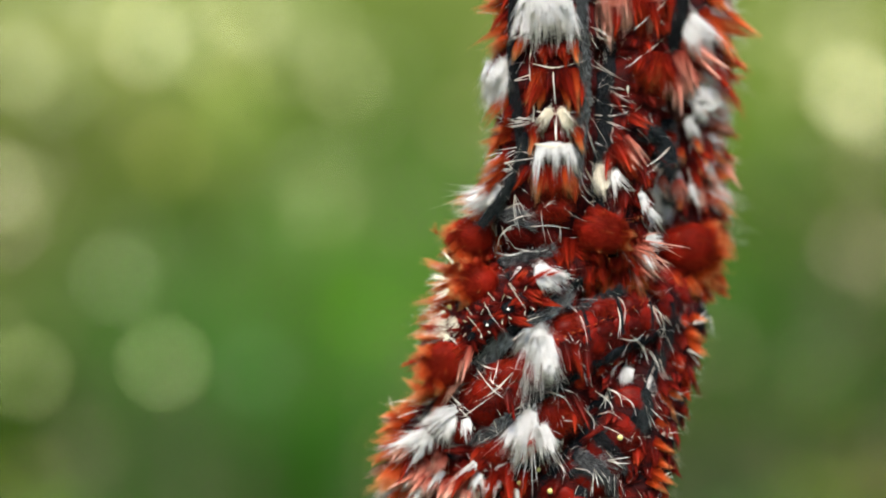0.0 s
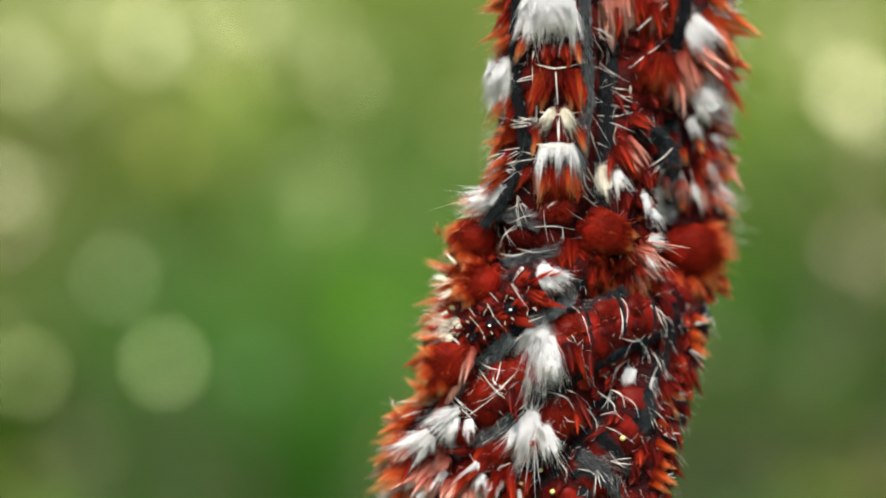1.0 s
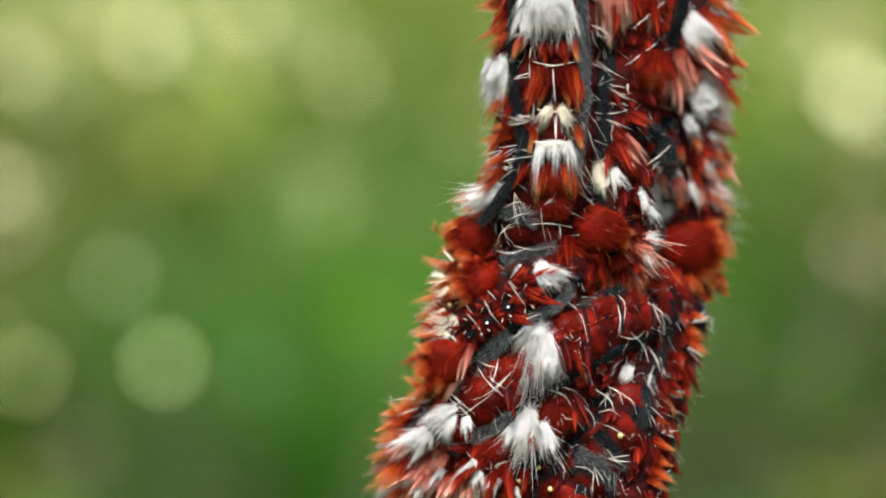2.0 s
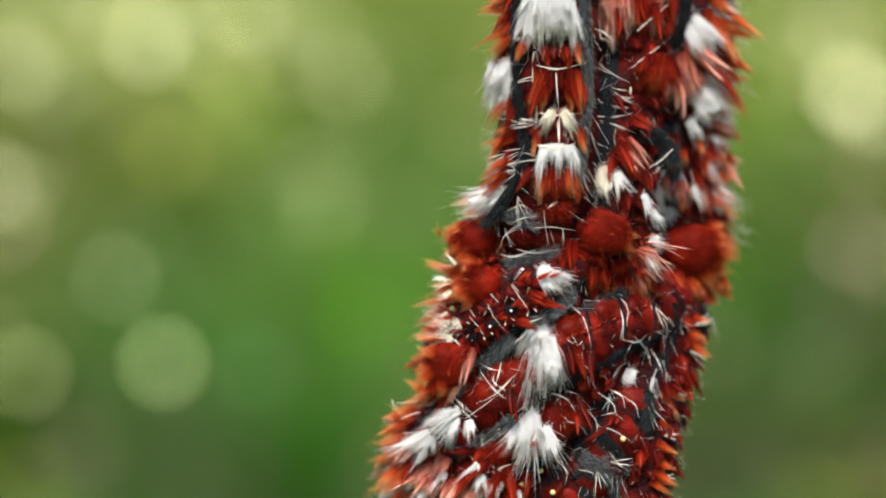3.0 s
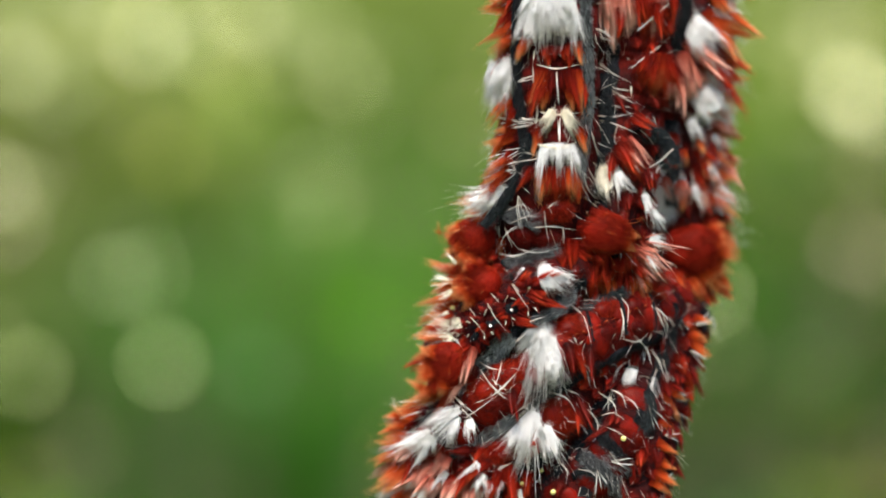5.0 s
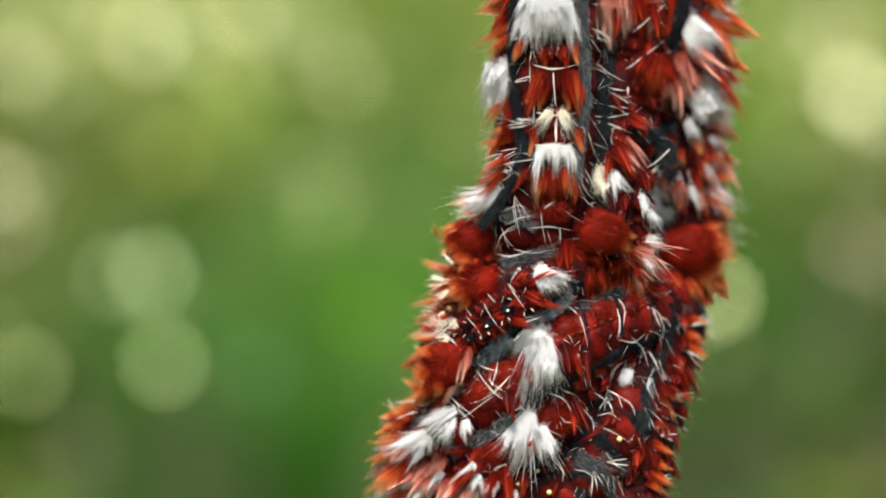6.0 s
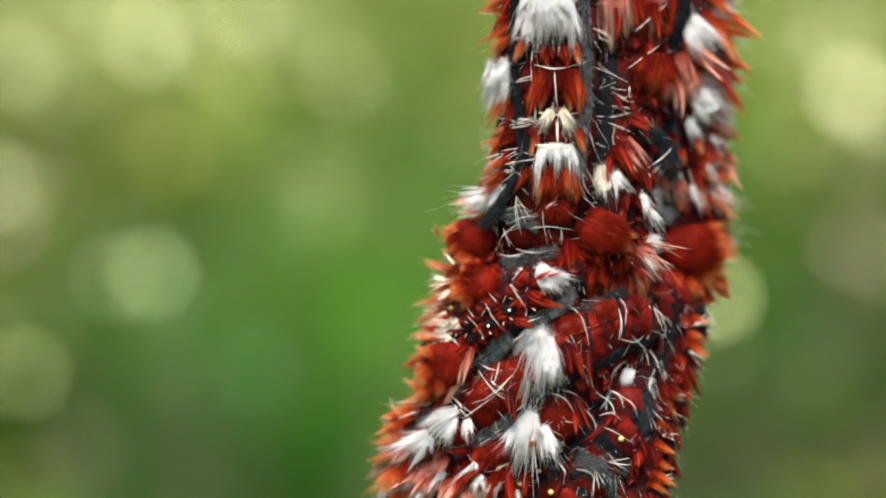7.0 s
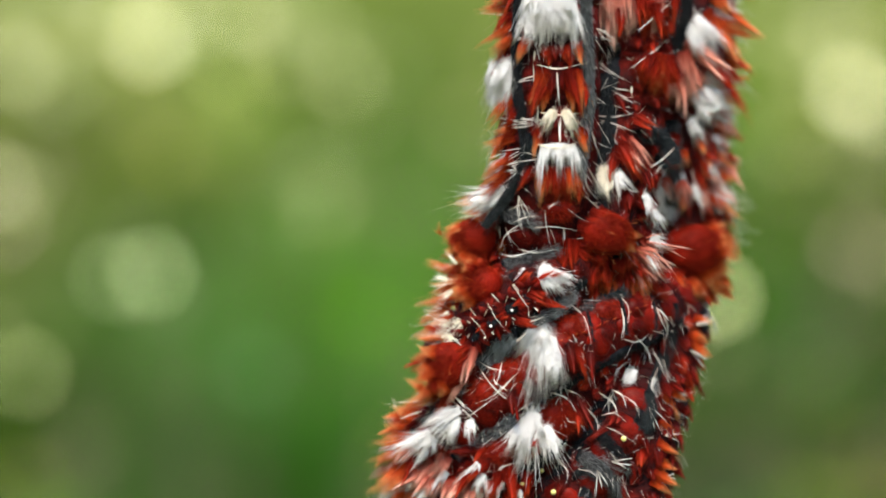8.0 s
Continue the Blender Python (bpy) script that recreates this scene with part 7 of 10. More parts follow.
spike(slanting, (12.52, 0.94, -9.66), (0.08, -0.97, 0.23), (0.23, -0.39, -0.89), 3.66, "dark", count=56, patch=0.6, fan=-0.2)
spike(slanting, (13.43, 1.05, -9.70), (0.18, -0.97, 0.16), (0.21, -0.38, -0.90), 3.73, "red", count=56, patch=0.6, fan=-0.2)
spike(slanting, (14.65, 1.33, -9.76), (0.27, -0.96, 0.05), (0.14, -0.36, -0.92), 5.10, "dark", count=56, patch=0.6, fan=-0.2)
spike(slanting, (6.67, 0.38, -14.38), (-0.03, -1.00, -0.07), (0.08, -0.36, -0.93), 3.94, "dark", count=56, patch=0.6, fan=-0.2)
spike(slanting, (2.99, 1.99, -13.08), (-0.57, -0.68, 0.46), (-0.98, -0.22, 0.01), 2.59, "red", count=56, patch=0.6, fan=-0.2)
white_tuft(slanting, (1.51, 1.76, -16.47), (-0.49, -0.87, 0.01), (-0.91, -0.31, -0.27), 5.45, count=60, core=0.5, fan=0.2, patch=0.4)
white_tuft(slanting, (1.10, 2.00, -17.12), (-0.50, -0.87, -0.06), (-0.45, -0.33, -0.83), 4.88, count=88, core=0.6, fan=0.55, patch=0.6)
white_tuft(slanting, (2.49, 1.47, -17.48), (-0.29, -0.92, -0.25), (0.11, -0.36, -0.93), 3.44, count=30, fan=0.4, patch=0.5)
white_tuft(slanting, (-1.68, 4.31, -19.02), (-0.68, -0.73, -0.04), (-0.91, -0.25, -0.33), 5.45, count=70, core=0.5, fan=0.2, patch=0.5)
white_tuft(slanting, (-1.35, 4.09, -19.46), (-0.59, -0.79, -0.15), (-0.43, -0.29, -0.85), 4.02, count=80, core=0.6, fan=0.5, patch=0.7)
white_tuft(slanting, (-1.12, 5.79, -16.16), (-0.79, -0.24, 0.57), (-0.93, -0.08, 0.36), 4.02, count=14, fan=0.2, patch=0.2, warm=True)
white_tuft(lower, (8.82, 1.93, -16.81), (-0.18, -0.91, 0.38), (-0.11, -0.34, -0.93), 6.03, count=330, core=0.66, fan=0.6, patch=1.0)
white_tuft(lower, (8.05, 1.75, -17.72), (-0.19, -0.93, 0.32), (-0.57, -0.33, -0.76), 4.88, count=90, fan=0.35, patch=0.5)
white_tuft(lower, (10.29, 1.55, -18.17), (0.11, -0.99, 0.06), (0.36, -0.33, -0.87), 5.17, count=90, fan=0.35, patch=0.5)
spike(lower, (13.25, 2.61, -14.96), (0.17, -0.95, 0.25), (0.38, -0.38, -0.84), 4.75, "dark", count=60, patch=0.7, fan=-0.2)
spike(lower, (6.76, 1.89, -22.13), (0.05, -0.96, -0.27), (0.11, -0.33, -0.94), 5.38, "red", count=60, patch=0.7, fan=-0.2)
spike(lower, (4.31, 2.09, -22.04), (-0.20, -0.98, -0.04), (-0.77, -0.34, -0.54), 3.72, "red", count=60, patch=0.7, fan=-0.2)
spike(lower, (12.38, 4.14, -21.35), (0.63, -0.44, -0.64), (0.49, -0.13, -0.86), 3.76, "dark", count=60, patch=0.7, fan=-0.2)
spike(lower, (3.04, 2.70, -20.77), (-0.44, -0.85, 0.28), (-0.96, -0.28, -0.01), 3.38, "dark", count=60, patch=0.7, fan=-0.2)
spike(lower, (8.66, 2.69, -22.94), (0.32, -0.76, -0.56), (-0.15, -0.25, -0.96), 2.90, "red", count=60, patch=0.7, fan=-0.2)
spike(lower, (5.02, 2.53, -24.03), (0.04, -0.90, -0.44), (-0.27, -0.30, -0.92), 4.05, "red", count=60, patch=0.7, fan=-0.2)
spike(lower, (1.93, 2.84, -23.28), (-0.34, -0.94, -0.04), (-0.65, -0.32, -0.68), 3.10, "pink", count=60, patch=0.7, fan=-0.2)
spike(lower, (3.19, 2.62, -23.95), (-0.15, -0.95, -0.26), (-0.24, -0.32, -0.91), 4.67, "pink", count=60, patch=0.7, fan=-0.2)
spike(lower, (0.73, 3.38, -23.93), (-0.42, -0.91, -0.06), (-0.53, -0.31, -0.79), 2.56, "pink", count=60, patch=0.7, fan=-0.2)
spike(beaded, (9.38, 4.16, -24.37), (-0.70, -0.60, 0.38), (-0.51, -0.24, -0.83), 3.78, "dark", count=60, patch=0.7, fan=-0.2)
bead("yellow_spot", beaded.ob, (18.32, 2.53, -19.45), 0.28, YELLOW)
bead("yellow_spot", beaded.ob, (21.02, 5.55, -22.60), 0.28, YELLOW)
bead("yellow_spot", beaded.ob, (11.09, 2.24, -24.90), 0.28, YELLOW)
bead("yellow_spot", beaded.ob, (9.97, 3.75, -22.85), 0.22, YELLOW)
bead("yellow_spot", lower.ob, (7.94, 2.77, -24.18), 0.28, YELLOW)
spike(beaded, (17.54, 3.40, -17.65), (-0.13, -0.92, 0.36), (-0.78, -0.36, -0.51), 3.73, "dark", count=50, patch=0.7)
spike(beaded, (16.04, 4.52, -16.79), (-0.52, -0.65, 0.56), (-0.90, -0.24, -0.37), 2.80, "dark", count=50, patch=0.7)
white_tuft(beaded, (19.46, 5.87, -12.63), (-0.20, -0.76, 0.62), (-0.22, -0.42, -0.88), 4.31, count=64, fan=0.25, patch=0.8)
white_tuft(beaded, (21.93, 6.26, -13.53), (0.46, -0.79, 0.40), (-0.16, -0.42, -0.89), 3.44, count=12, fan=0.3, patch=0.4)
spike(slanting, (-3.00, 7.53, -18.02), (-0.84, -0.19, 0.52), (-0.85, -0.05, 0.52), 3.50, "orange", count=66, patch=0.8, core=0.42)
spike(slanting, (-3.60, 7.84, -18.95), (-0.87, -0.28, 0.41), (-1.00, -0.08, 0.04), 4.52, "orange", count=66, patch=0.8, core=0.42)
spike(slanting, (-3.89, 7.57, -20.14), (-0.87, -0.47, 0.17), (-0.99, -0.14, 0.05), 4.19, "orange", count=66, patch=0.8, core=0.42)
spike(bottom, (-4.19, 7.70, -21.35), (-0.85, -0.49, 0.17), (-0.98, -0.15, -0.13), 4.02, "orange", count=66, patch=0.8, core=0.42)
spike(bottom, (-4.19, 7.42, -22.52), (-0.85, -0.53, 0.07), (-0.92, -0.16, -0.35), 4.65, "orange", count=66, patch=0.8, core=0.42)
spike(bottom, (-4.00, 7.13, -23.69), (-0.81, -0.58, -0.05), (-0.88, -0.18, -0.44), 4.39, "orange", count=66, patch=0.8, core=0.42)
spike(bottom, (-3.76, 7.01, -24.87), (-0.80, -0.58, -0.15), (-0.78, -0.18, -0.60), 3.93, "orange", count=66, patch=0.8, core=0.42)
spike(slanting, (-2.97, 6.20, -20.04), (-0.77, -0.64, 0.01), (-0.86, -0.20, -0.46), 3.75, "orange", count=66, patch=0.8, core=0.42)
spike(bottom, (-2.64, 6.13, -22.38), (-0.38, -0.91, 0.15), (-0.84, -0.32, -0.44), 6.26, "orange", count=66, patch=0.8, core=0.42)
spike(bottom, (-2.34, 5.85, -24.13), (-0.38, -0.92, 0.04), (-0.62, -0.32, -0.71), 5.00, "orange", count=66, patch=0.8, core=0.42)
spike(bottom, (-3.33, 10.10, -17.33), (-0.86, -0.13, 0.50), (-0.55, -0.04, 0.84), 2.56, "orange", count=66, patch=0.8, core=0.42)
spike(bottom, (-1.48, 9.76, -15.47), (-0.34, -0.45, 0.83), (-0.71, -0.14, 0.69), 3.18, "orange", count=66, patch=0.8, core=0.42)
spike(bottom, (-0.85, 11.18, -15.02), (-0.11, 0.07, 0.99), (-0.84, 0.02, 0.55), 3.30, "orange", count=66, patch=0.8, core=0.42)
white_tuft(bottom, (-4.10, 7.54, -24.02), (-0.88, -0.47, -0.10), (-0.59, -0.17, -0.79), 3.44, count=110, fan=0.4, patch=0.8)
spike(slanting, (-0.23, 4.67, -21.06), (-0.28, -0.78, -0.56), (-0.35, -0.26, -0.90), 3.44, "pink", count=46, patch=0.5, fan=0.3, core=0.4)
spike(crossing, (16.38, 4.31, -1.74), (0.67, -0.73, -0.12), (0.11, -0.27, -0.96), 3.68, "red", count=70, patch=0.8, fan=0.2)
spike(middle, (17.38, 5.95, -2.46), (-0.36, -0.77, -0.52), (-0.17, -0.24, -0.95), 4.35, "orange", count=70, patch=0.8, fan=0.2)
spike(middle, (18.65, 5.66, -2.45), (-0.00, -0.88, -0.48), (0.20, -0.28, -0.94), 3.65, "red", count=70, patch=0.8, fan=0.2)
spike(middle, (19.96, 6.05, -2.71), (0.32, -0.87, -0.37), (0.34, -0.28, -0.90), 3.56, "orange", count=70, patch=0.8, fan=0.2)
spike(middle, (21.32, 6.95, -2.98), (0.63, -0.74, -0.23), (0.43, -0.24, -0.87), 2.70, "red", count=70, patch=0.8, fan=0.2)
spike(crossing, (15.44, 3.55, -2.31), (0.65, -0.75, -0.09), (-0.07, -0.29, -0.95), 2.94, "red", count=70, patch=0.8, fan=0.2)
spike(slanting, (21.87, 7.66, -3.88), (0.28, -0.58, 0.76), (0.75, -0.26, -0.60), 3.01, "red", count=70, patch=0.8, fan=0.2)
white_tuft(upper, (5.94, 3.26, 5.99), (-0.82, -0.57, -0.06), (-0.95, -0.19, -0.27), 6.43, count=90, fan=0.25, patch=0.5)
white_tuft(upper, (5.21, 6.50, 4.08), (-0.99, -0.08, -0.08), (-0.96, -0.03, -0.28), 4.59, count=50, fan=0.3, patch=0.4)
spike(upper, (5.63, 4.76, 4.17), (-0.91, -0.39, -0.12), (-0.94, -0.11, -0.32), 6.45, "orange")
spike(upper, (5.20, 6.69, 6.57), (-1.00, 0.02, 0.06), (-0.97, 0.01, -0.24), 4.42, "red")
white_tuft(lower, (-5.51, 11.17, -24.41), (-0.71, 0.06, 0.70), (-0.51, 0.04, -0.86), 3.44, count=200, core=0.5, fan=0.45, patch=1.0)
white_tuft(right, (30.08, 17.47, 11.87), (0.99, -0.13, 0.01), (0.97, -0.04, -0.24), 2.61, count=50, fan=0.3, patch=0.5)
white_tuft(right, (29.68, 15.86, 8.70), (0.87, -0.49, 0.08), (0.98, -0.16, -0.10), 3.06, count=40, fan=0.3, patch=0.5)
white_tuft(right, (29.16, 13.30, 21.11), (0.69, -0.72, -0.13), (0.97, -0.24, 0.09), 2.87, count=40, fan=0.3, patch=0.4)
white_tuft(right, (29.85, 15.71, 4.38), (0.82, -0.57, 0.05), (0.95, -0.19, -0.23), 2.46, count=60, fan=0.4, patch=0.5)
white_tuft(right, (24.00, 13.57, 4.91), (-0.42, -0.90, -0.08), (0.30, -0.39, -0.87), 3.44, count=60, fan=0.3, patch=0.5)
# Several tufts are dark in colour to stand in for the shaded gap here.
spike(right, (24.75, 13.30, 13.45), (-0.19, -0.97, -0.16), (-0.01, -0.34, -0.94), 3.54, "dark", count=56, patch=0.7, fan=-0.15)
spike(right, (22.27, 14.61, 13.53), (-0.70, -0.70, -0.14), (-0.49, -0.23, -0.84), 2.60, "dark", count=56, patch=0.7, fan=-0.15)
spike(right, (25.39, 13.37, 8.62), (-0.11, -0.99, 0.03), (-0.34, -0.37, -0.87), 3.54, "dark", count=56, patch=0.7, fan=-0.15)
spike(right, (27.04, 13.48, 8.63), (0.24, -0.97, 0.03), (0.30, -0.36, -0.88), 3.11, "red", count=56, patch=0.7, fan=-0.15)
spike(right, (24.11, 13.72, 6.78), (-0.41, -0.91, -0.05), (-0.05, -0.34, -0.94), 2.49, "dark", count=56, patch=0.7, fan=-0.15)
spike(right, (26.36, 13.38, 5.54), (0.06, -1.00, -0.06), (0.12, -0.36, -0.92), 2.50, "dark", count=56, patch=0.7, fan=-0.15)
spike(right, (24.75, 13.66, 4.32), (-0.29, -0.95, -0.09), (0.11, -0.35, -0.93), 4.14, "red", count=56, patch=0.7, fan=-0.15)
spike(right, (27.70, 13.67, 5.56), (0.35, -0.94, -0.03), (0.51, -0.33, -0.79), 2.48, "red", count=56, patch=0.7, fan=-0.15)
spike(right, (21.01, 14.84, 17.83), (-0.85, -0.49, -0.20), (0.02, -0.19, -0.98), 2.21, "dark", count=56, patch=0.7, fan=-0.15)
spike(right, (22.22, 13.99, 15.92), (-0.65, -0.72, -0.24), (0.08, -0.27, -0.96), 4.24, "dark", count=56, patch=0.7, fan=-0.15)
spike(right, (28.47, 14.00, 8.67), (0.54, -0.84, 0.06), (0.44, -0.30, -0.85), 3.70, "pink", count=30, patch=0.4, fan=-0.1)
spike(right, (28.85, 14.26, 13.82), (0.65, -0.75, -0.11), (0.91, -0.23, -0.36), 3.67, "pink", count=30, patch=0.4, fan=-0.1)
spike(right, (27.39, 13.43, 6.78), (0.29, -0.96, -0.02), (0.09, -0.35, -0.93), 2.40, "pink", count=30, patch=0.4, fan=-0.1)
spike(right, (29.82, 15.50, 10.56), (0.85, -0.53, 0.03), (0.93, -0.16, -0.32), 2.72, "pink", count=30, patch=0.4, fan=-0.1)
spike(right, (25.54, 11.62, 20.00), (0.01, -0.98, -0.21), (0.32, -0.34, -0.88), 5.06, "pink", count=30, patch=0.4, fan=-0.1)
spike(right, (26.88, 11.91, 19.42), (0.24, -0.95, -0.20), (0.66, -0.32, -0.68), 2.92, "pink", count=30, patch=0.4, fan=-0.1)
white_tuft(middle, (20.53, 3.82, 5.61), (0.64, -0.77, -0.02), (0.53, -0.29, -0.80), 3.16, count=60, fan=0.35, patch=0.5)
white_tuft(right, (22.09, 15.32, 3.10), (-0.80, -0.60, -0.08), (0.78, -0.36, -0.51), 3.44, count=30, fan=0.4, patch=0.4)
white_tuft(lower, (0.03, 3.72, -22.96), (-0.54, -0.82, 0.17), (-0.53, -0.33, -0.78), 3.44, count=36, fan=0.3, patch=0.4)
spike(lower, (3.15, 2.49, -23.85), (-0.18, -0.95, -0.25), (-0.14, -0.36, -0.92), 3.16, "pink", count=40, patch=0.5, fan=0.3, core=0.4)
white_tuft(lower, (-1.78, 4.79, -24.29), (-0.61, -0.78, 0.11), (-0.66, -0.30, -0.69), 3.44, count=36, fan=0.3, patch=0.4)
spike(lower, (1.65, 3.05, -24.62), (-0.27, -0.93, -0.26), (-0.24, -0.34, -0.91), 2.87, "pink", count=40, patch=0.5, fan=0.3, core=0.4)
white_tuft(lower, (5.09, 2.93, -24.90), (0.13, -0.81, -0.57), (0.04, -0.28, -0.96), 2.58, count=36, fan=0.3, patch=0.4)
spike(lower, (-0.85, 4.60, -22.69), (-0.64, -0.70, 0.32), (-0.78, -0.25, -0.57), 3.10, "pink", count=40, patch=0.5, fan=-0.1)
spike(lower, (0.73, 3.38, -23.93), (-0.42, -0.91, -0.06), (-0.55, -0.31, -0.78), 2.31, "pink", count=40, patch=0.5, fan=-0.1)
spike(lower, (2.54, 2.64, -23.29), (-0.27, -0.96, -0.09), (-0.64, -0.33, -0.69), 3.46, "pink", count=40, patch=0.5, fan=-0.1)
spike(lower, (4.41, 2.52, -24.00), (-0.02, -0.93, -0.38), (0.05, -0.31, -0.95), 2.84, "pink", count=40, patch=0.5, fan=-0.1)
spike(bottom, (-2.11, 5.47, -22.89), (-0.22, -0.97, 0.13), (-0.83, -0.35, -0.44), 4.43, "pink", count=40, patch=0.5, fan=-0.1)
spike(upper, (10.38, 0.11, 20.06), (-0.17, -0.99, 0.01), (0.00, -0.15, -0.99), 1.88, "red", count=50, patch=0.7)
spike(upper, (12.46, 0.20, 20.07), (0.25, -0.97, 0.01), (0.10, -0.14, -0.98), 1.83, "red", count=50, patch=0.7)
spike(upper, (9.21, 0.46, 19.63), (-0.40, -0.92, 0.03), (-0.13, -0.14, -0.98), 2.14, "dark", count=50, patch=0.7)
spike(upper, (13.98, 0.86, 16.78), (0.55, -0.83, -0.01), (0.07, -0.12, -0.99), 3.63, "red", count=50, patch=0.7)
spike(upper, (9.21, 0.45, 16.75), (-0.40, -0.92, -0.01), (-0.35, -0.13, -0.93), 2.15, "red", count=50, patch=0.7)
spike(upper, (9.21, 0.51, 12.72), (-0.38, -0.92, -0.04), (0.11, -0.14, -0.98), 3.07, "red", count=50, patch=0.7)
spike(upper, (13.99, 0.97, 12.74), (0.55, -0.83, -0.07), (0.26, -0.12, -0.96), 1.86, "dark", count=50, patch=0.7)
spike(upper, (8.95, 0.90, 8.12), (-0.35, -0.93, -0.09), (-0.61, -0.13, -0.78), 2.76, "red", count=50, patch=0.7)
spike(upper, (13.43, 1.43, 6.97), (0.48, -0.86, -0.19), (0.10, -0.12, -0.99), 2.44, "red", count=50, patch=0.7)
spike(upper, (14.95, 2.47, 3.81), (0.69, -0.68, -0.23), (0.93, -0.21, -0.30), 3.25, "red", count=60, patch=0.7, fan=0.12)
spike(upper, (14.28, 2.30, 2.59), (0.60, -0.75, -0.29), (0.97, -0.23, -0.12), 3.14, "red", count=60, patch=0.7, fan=0.12)
spike(upper, (14.49, 3.15, 1.19), (0.66, -0.66, -0.36), (0.95, -0.20, -0.26), 2.63, "red", count=60, patch=0.7, fan=0.12)
spike(crossing, (14.55, 3.48, 0.63), (0.16, -0.75, 0.64), (0.88, -0.31, -0.36), 2.72, "red", count=60, patch=0.7, fan=0.12)
spike(upper, (13.68, 3.01, 0.23), (0.53, -0.72, -0.45), (0.87, -0.22, -0.44), 3.06, "red", count=60, patch=0.7, fan=0.12)
spike(crossing, (15.67, 3.22, -0.55), (0.46, -0.84, 0.30), (0.63, -0.32, -0.71), 2.04, "red", count=60, patch=0.7, fan=0.12)
spike(upper, (16.05, 3.72, 4.46), (0.86, -0.47, -0.18), (0.78, -0.14, -0.61), 3.26, "red", count=60, patch=0.7, fan=0.12)
spike(right, (22.86, 14.19, 2.43), (-0.61, -0.78, -0.09), (0.76, -0.36, -0.54), 3.05, "dark", count=60, patch=0.7, fan=0.12)
spike(right, (23.22, 14.15, 0.59), (-0.55, -0.83, -0.09), (0.89, -0.39, -0.25), 3.34, "red", count=60, patch=0.7, fan=0.12)
spike(slanting, (24.08, 12.50, -0.94), (-0.03, -0.39, 0.92), (0.79, -0.21, -0.58), 2.38, "red", count=60, patch=0.7, fan=0.12)
spike(right, (24.94, 13.08, 3.33), (-0.23, -0.97, -0.11), (0.58, -0.37, -0.73), 2.81, "dark", count=60, patch=0.7, fan=0.12)
spike(shoulder, (6.16, 5.15, -2.17), (0.55, -0.82, 0.15), (-0.85, -0.39, -0.35), 3.40, "red", count=60, patch=0.7, fan=0.12)
spike(shoulder, (5.33, 5.29, -0.47), (0.28, -0.87, 0.40), (-0.92, -0.38, -0.09), 2.19, "red", count=60, patch=0.7, fan=0.12)
spike(upper, (4.83, 5.72, 1.60), (-0.93, -0.25, -0.25), (-0.89, -0.07, -0.45), 2.70, "red", count=60, patch=0.7, fan=0.12)
spike(crossing, (2.44, 0.55, -10.04), (-0.24, -0.92, -0.31), (-0.86, -0.31, -0.40), 2.86, "red", count=60, patch=0.7, fan=0.12)
spike(crossing, (3.36, 1.84, -12.19), (0.12, -0.70, -0.70), (-0.78, -0.25, -0.57), 2.52, "dark", count=60, patch=0.7, fan=0.12)
spike(slanting, (-2.84, 5.27, -21.48), (-0.60, -0.73, -0.32), (-0.59, -0.25, -0.77), 4.02, "red", count=50, patch=0.6)
spike(lower, (0.42, 3.53, -21.58), (-0.58, -0.74, 0.35), (-0.64, -0.31, -0.70), 3.44, "pink", count=46, patch=0.5, fan=0.3, core=0.4)
white_tuft(bottom, (-3.34, 5.48, -23.24), (-0.50, -0.87, 0.05), (-0.49, -0.34, -0.80), 3.16, count=34, core=0.2, fan=0.35, patch=0.6)
white_tuft(lower, (3.68, 1.91, -23.05), (-0.17, -0.97, -0.15), (-0.22, -0.38, -0.90), 3.16, count=34, core=0.2, fan=0.35, patch=0.6)
spike(middle, (21.20, 5.09, 19.83), (0.36, -0.92, 0.13), (-0.62, -0.11, -0.78), 3.79, "dark", count=110, patch=1.0, fan=0.14)
spike(middle, (21.61, 5.29, 20.01), (0.44, -0.89, 0.13), (-0.43, -0.11, -0.90), 4.59, "red", count=110, patch=1.0, fan=0.14)
spike(middle, (21.99, 5.52, 20.18), (0.52, -0.85, 0.12), (-0.24, -0.10, -0.97), 5.28, "red", count=110, patch=1.0, fan=0.14)
spike(middle, (22.38, 5.80, 20.35), (0.59, -0.80, 0.11), (-0.03, -0.10, -0.99), 5.63, "red", count=110, patch=1.0, fan=0.14)
spike(middle, (22.74, 6.08, 20.21), (0.67, -0.74, 0.08), (0.15, -0.09, -0.98), 5.74, "red", count=110, patch=1.0, fan=0.14)
spike(middle, (23.11, 6.43, 20.03), (0.74, -0.67, 0.04), (0.32, -0.08, -0.94), 5.28, "red", count=110, patch=1.0, fan=0.14)
spike(middle, (23.49, 6.90, 19.87), (0.82, -0.57, 0.01), (0.48, -0.07, -0.87), 4.36, "dark", count=110, patch=1.0, fan=0.14)
spike(middle, (22.20, 5.66, 20.23), (0.56, -0.83, 0.08), (-0.13, -0.10, -0.99), 4.02, "orange", count=110, patch=1.0, fan=0.14)
spike(middle, (22.60, 5.96, 20.28), (0.64, -0.77, 0.09), (0.08, -0.09, -0.99), 4.36, "red", count=110, patch=1.0, fan=0.14)
white_tuft(right, (28.53, 13.00, 18.93), (0.56, -0.81, -0.19), (0.85, -0.28, -0.45), 4.02, count=40, fan=0.5, patch=0.8)
spike(right, (28.34, 13.06, 18.19), (0.53, -0.82, -0.21), (0.76, -0.26, -0.60), 5.44, "orange", count=50, patch=0.5, core=0.42)
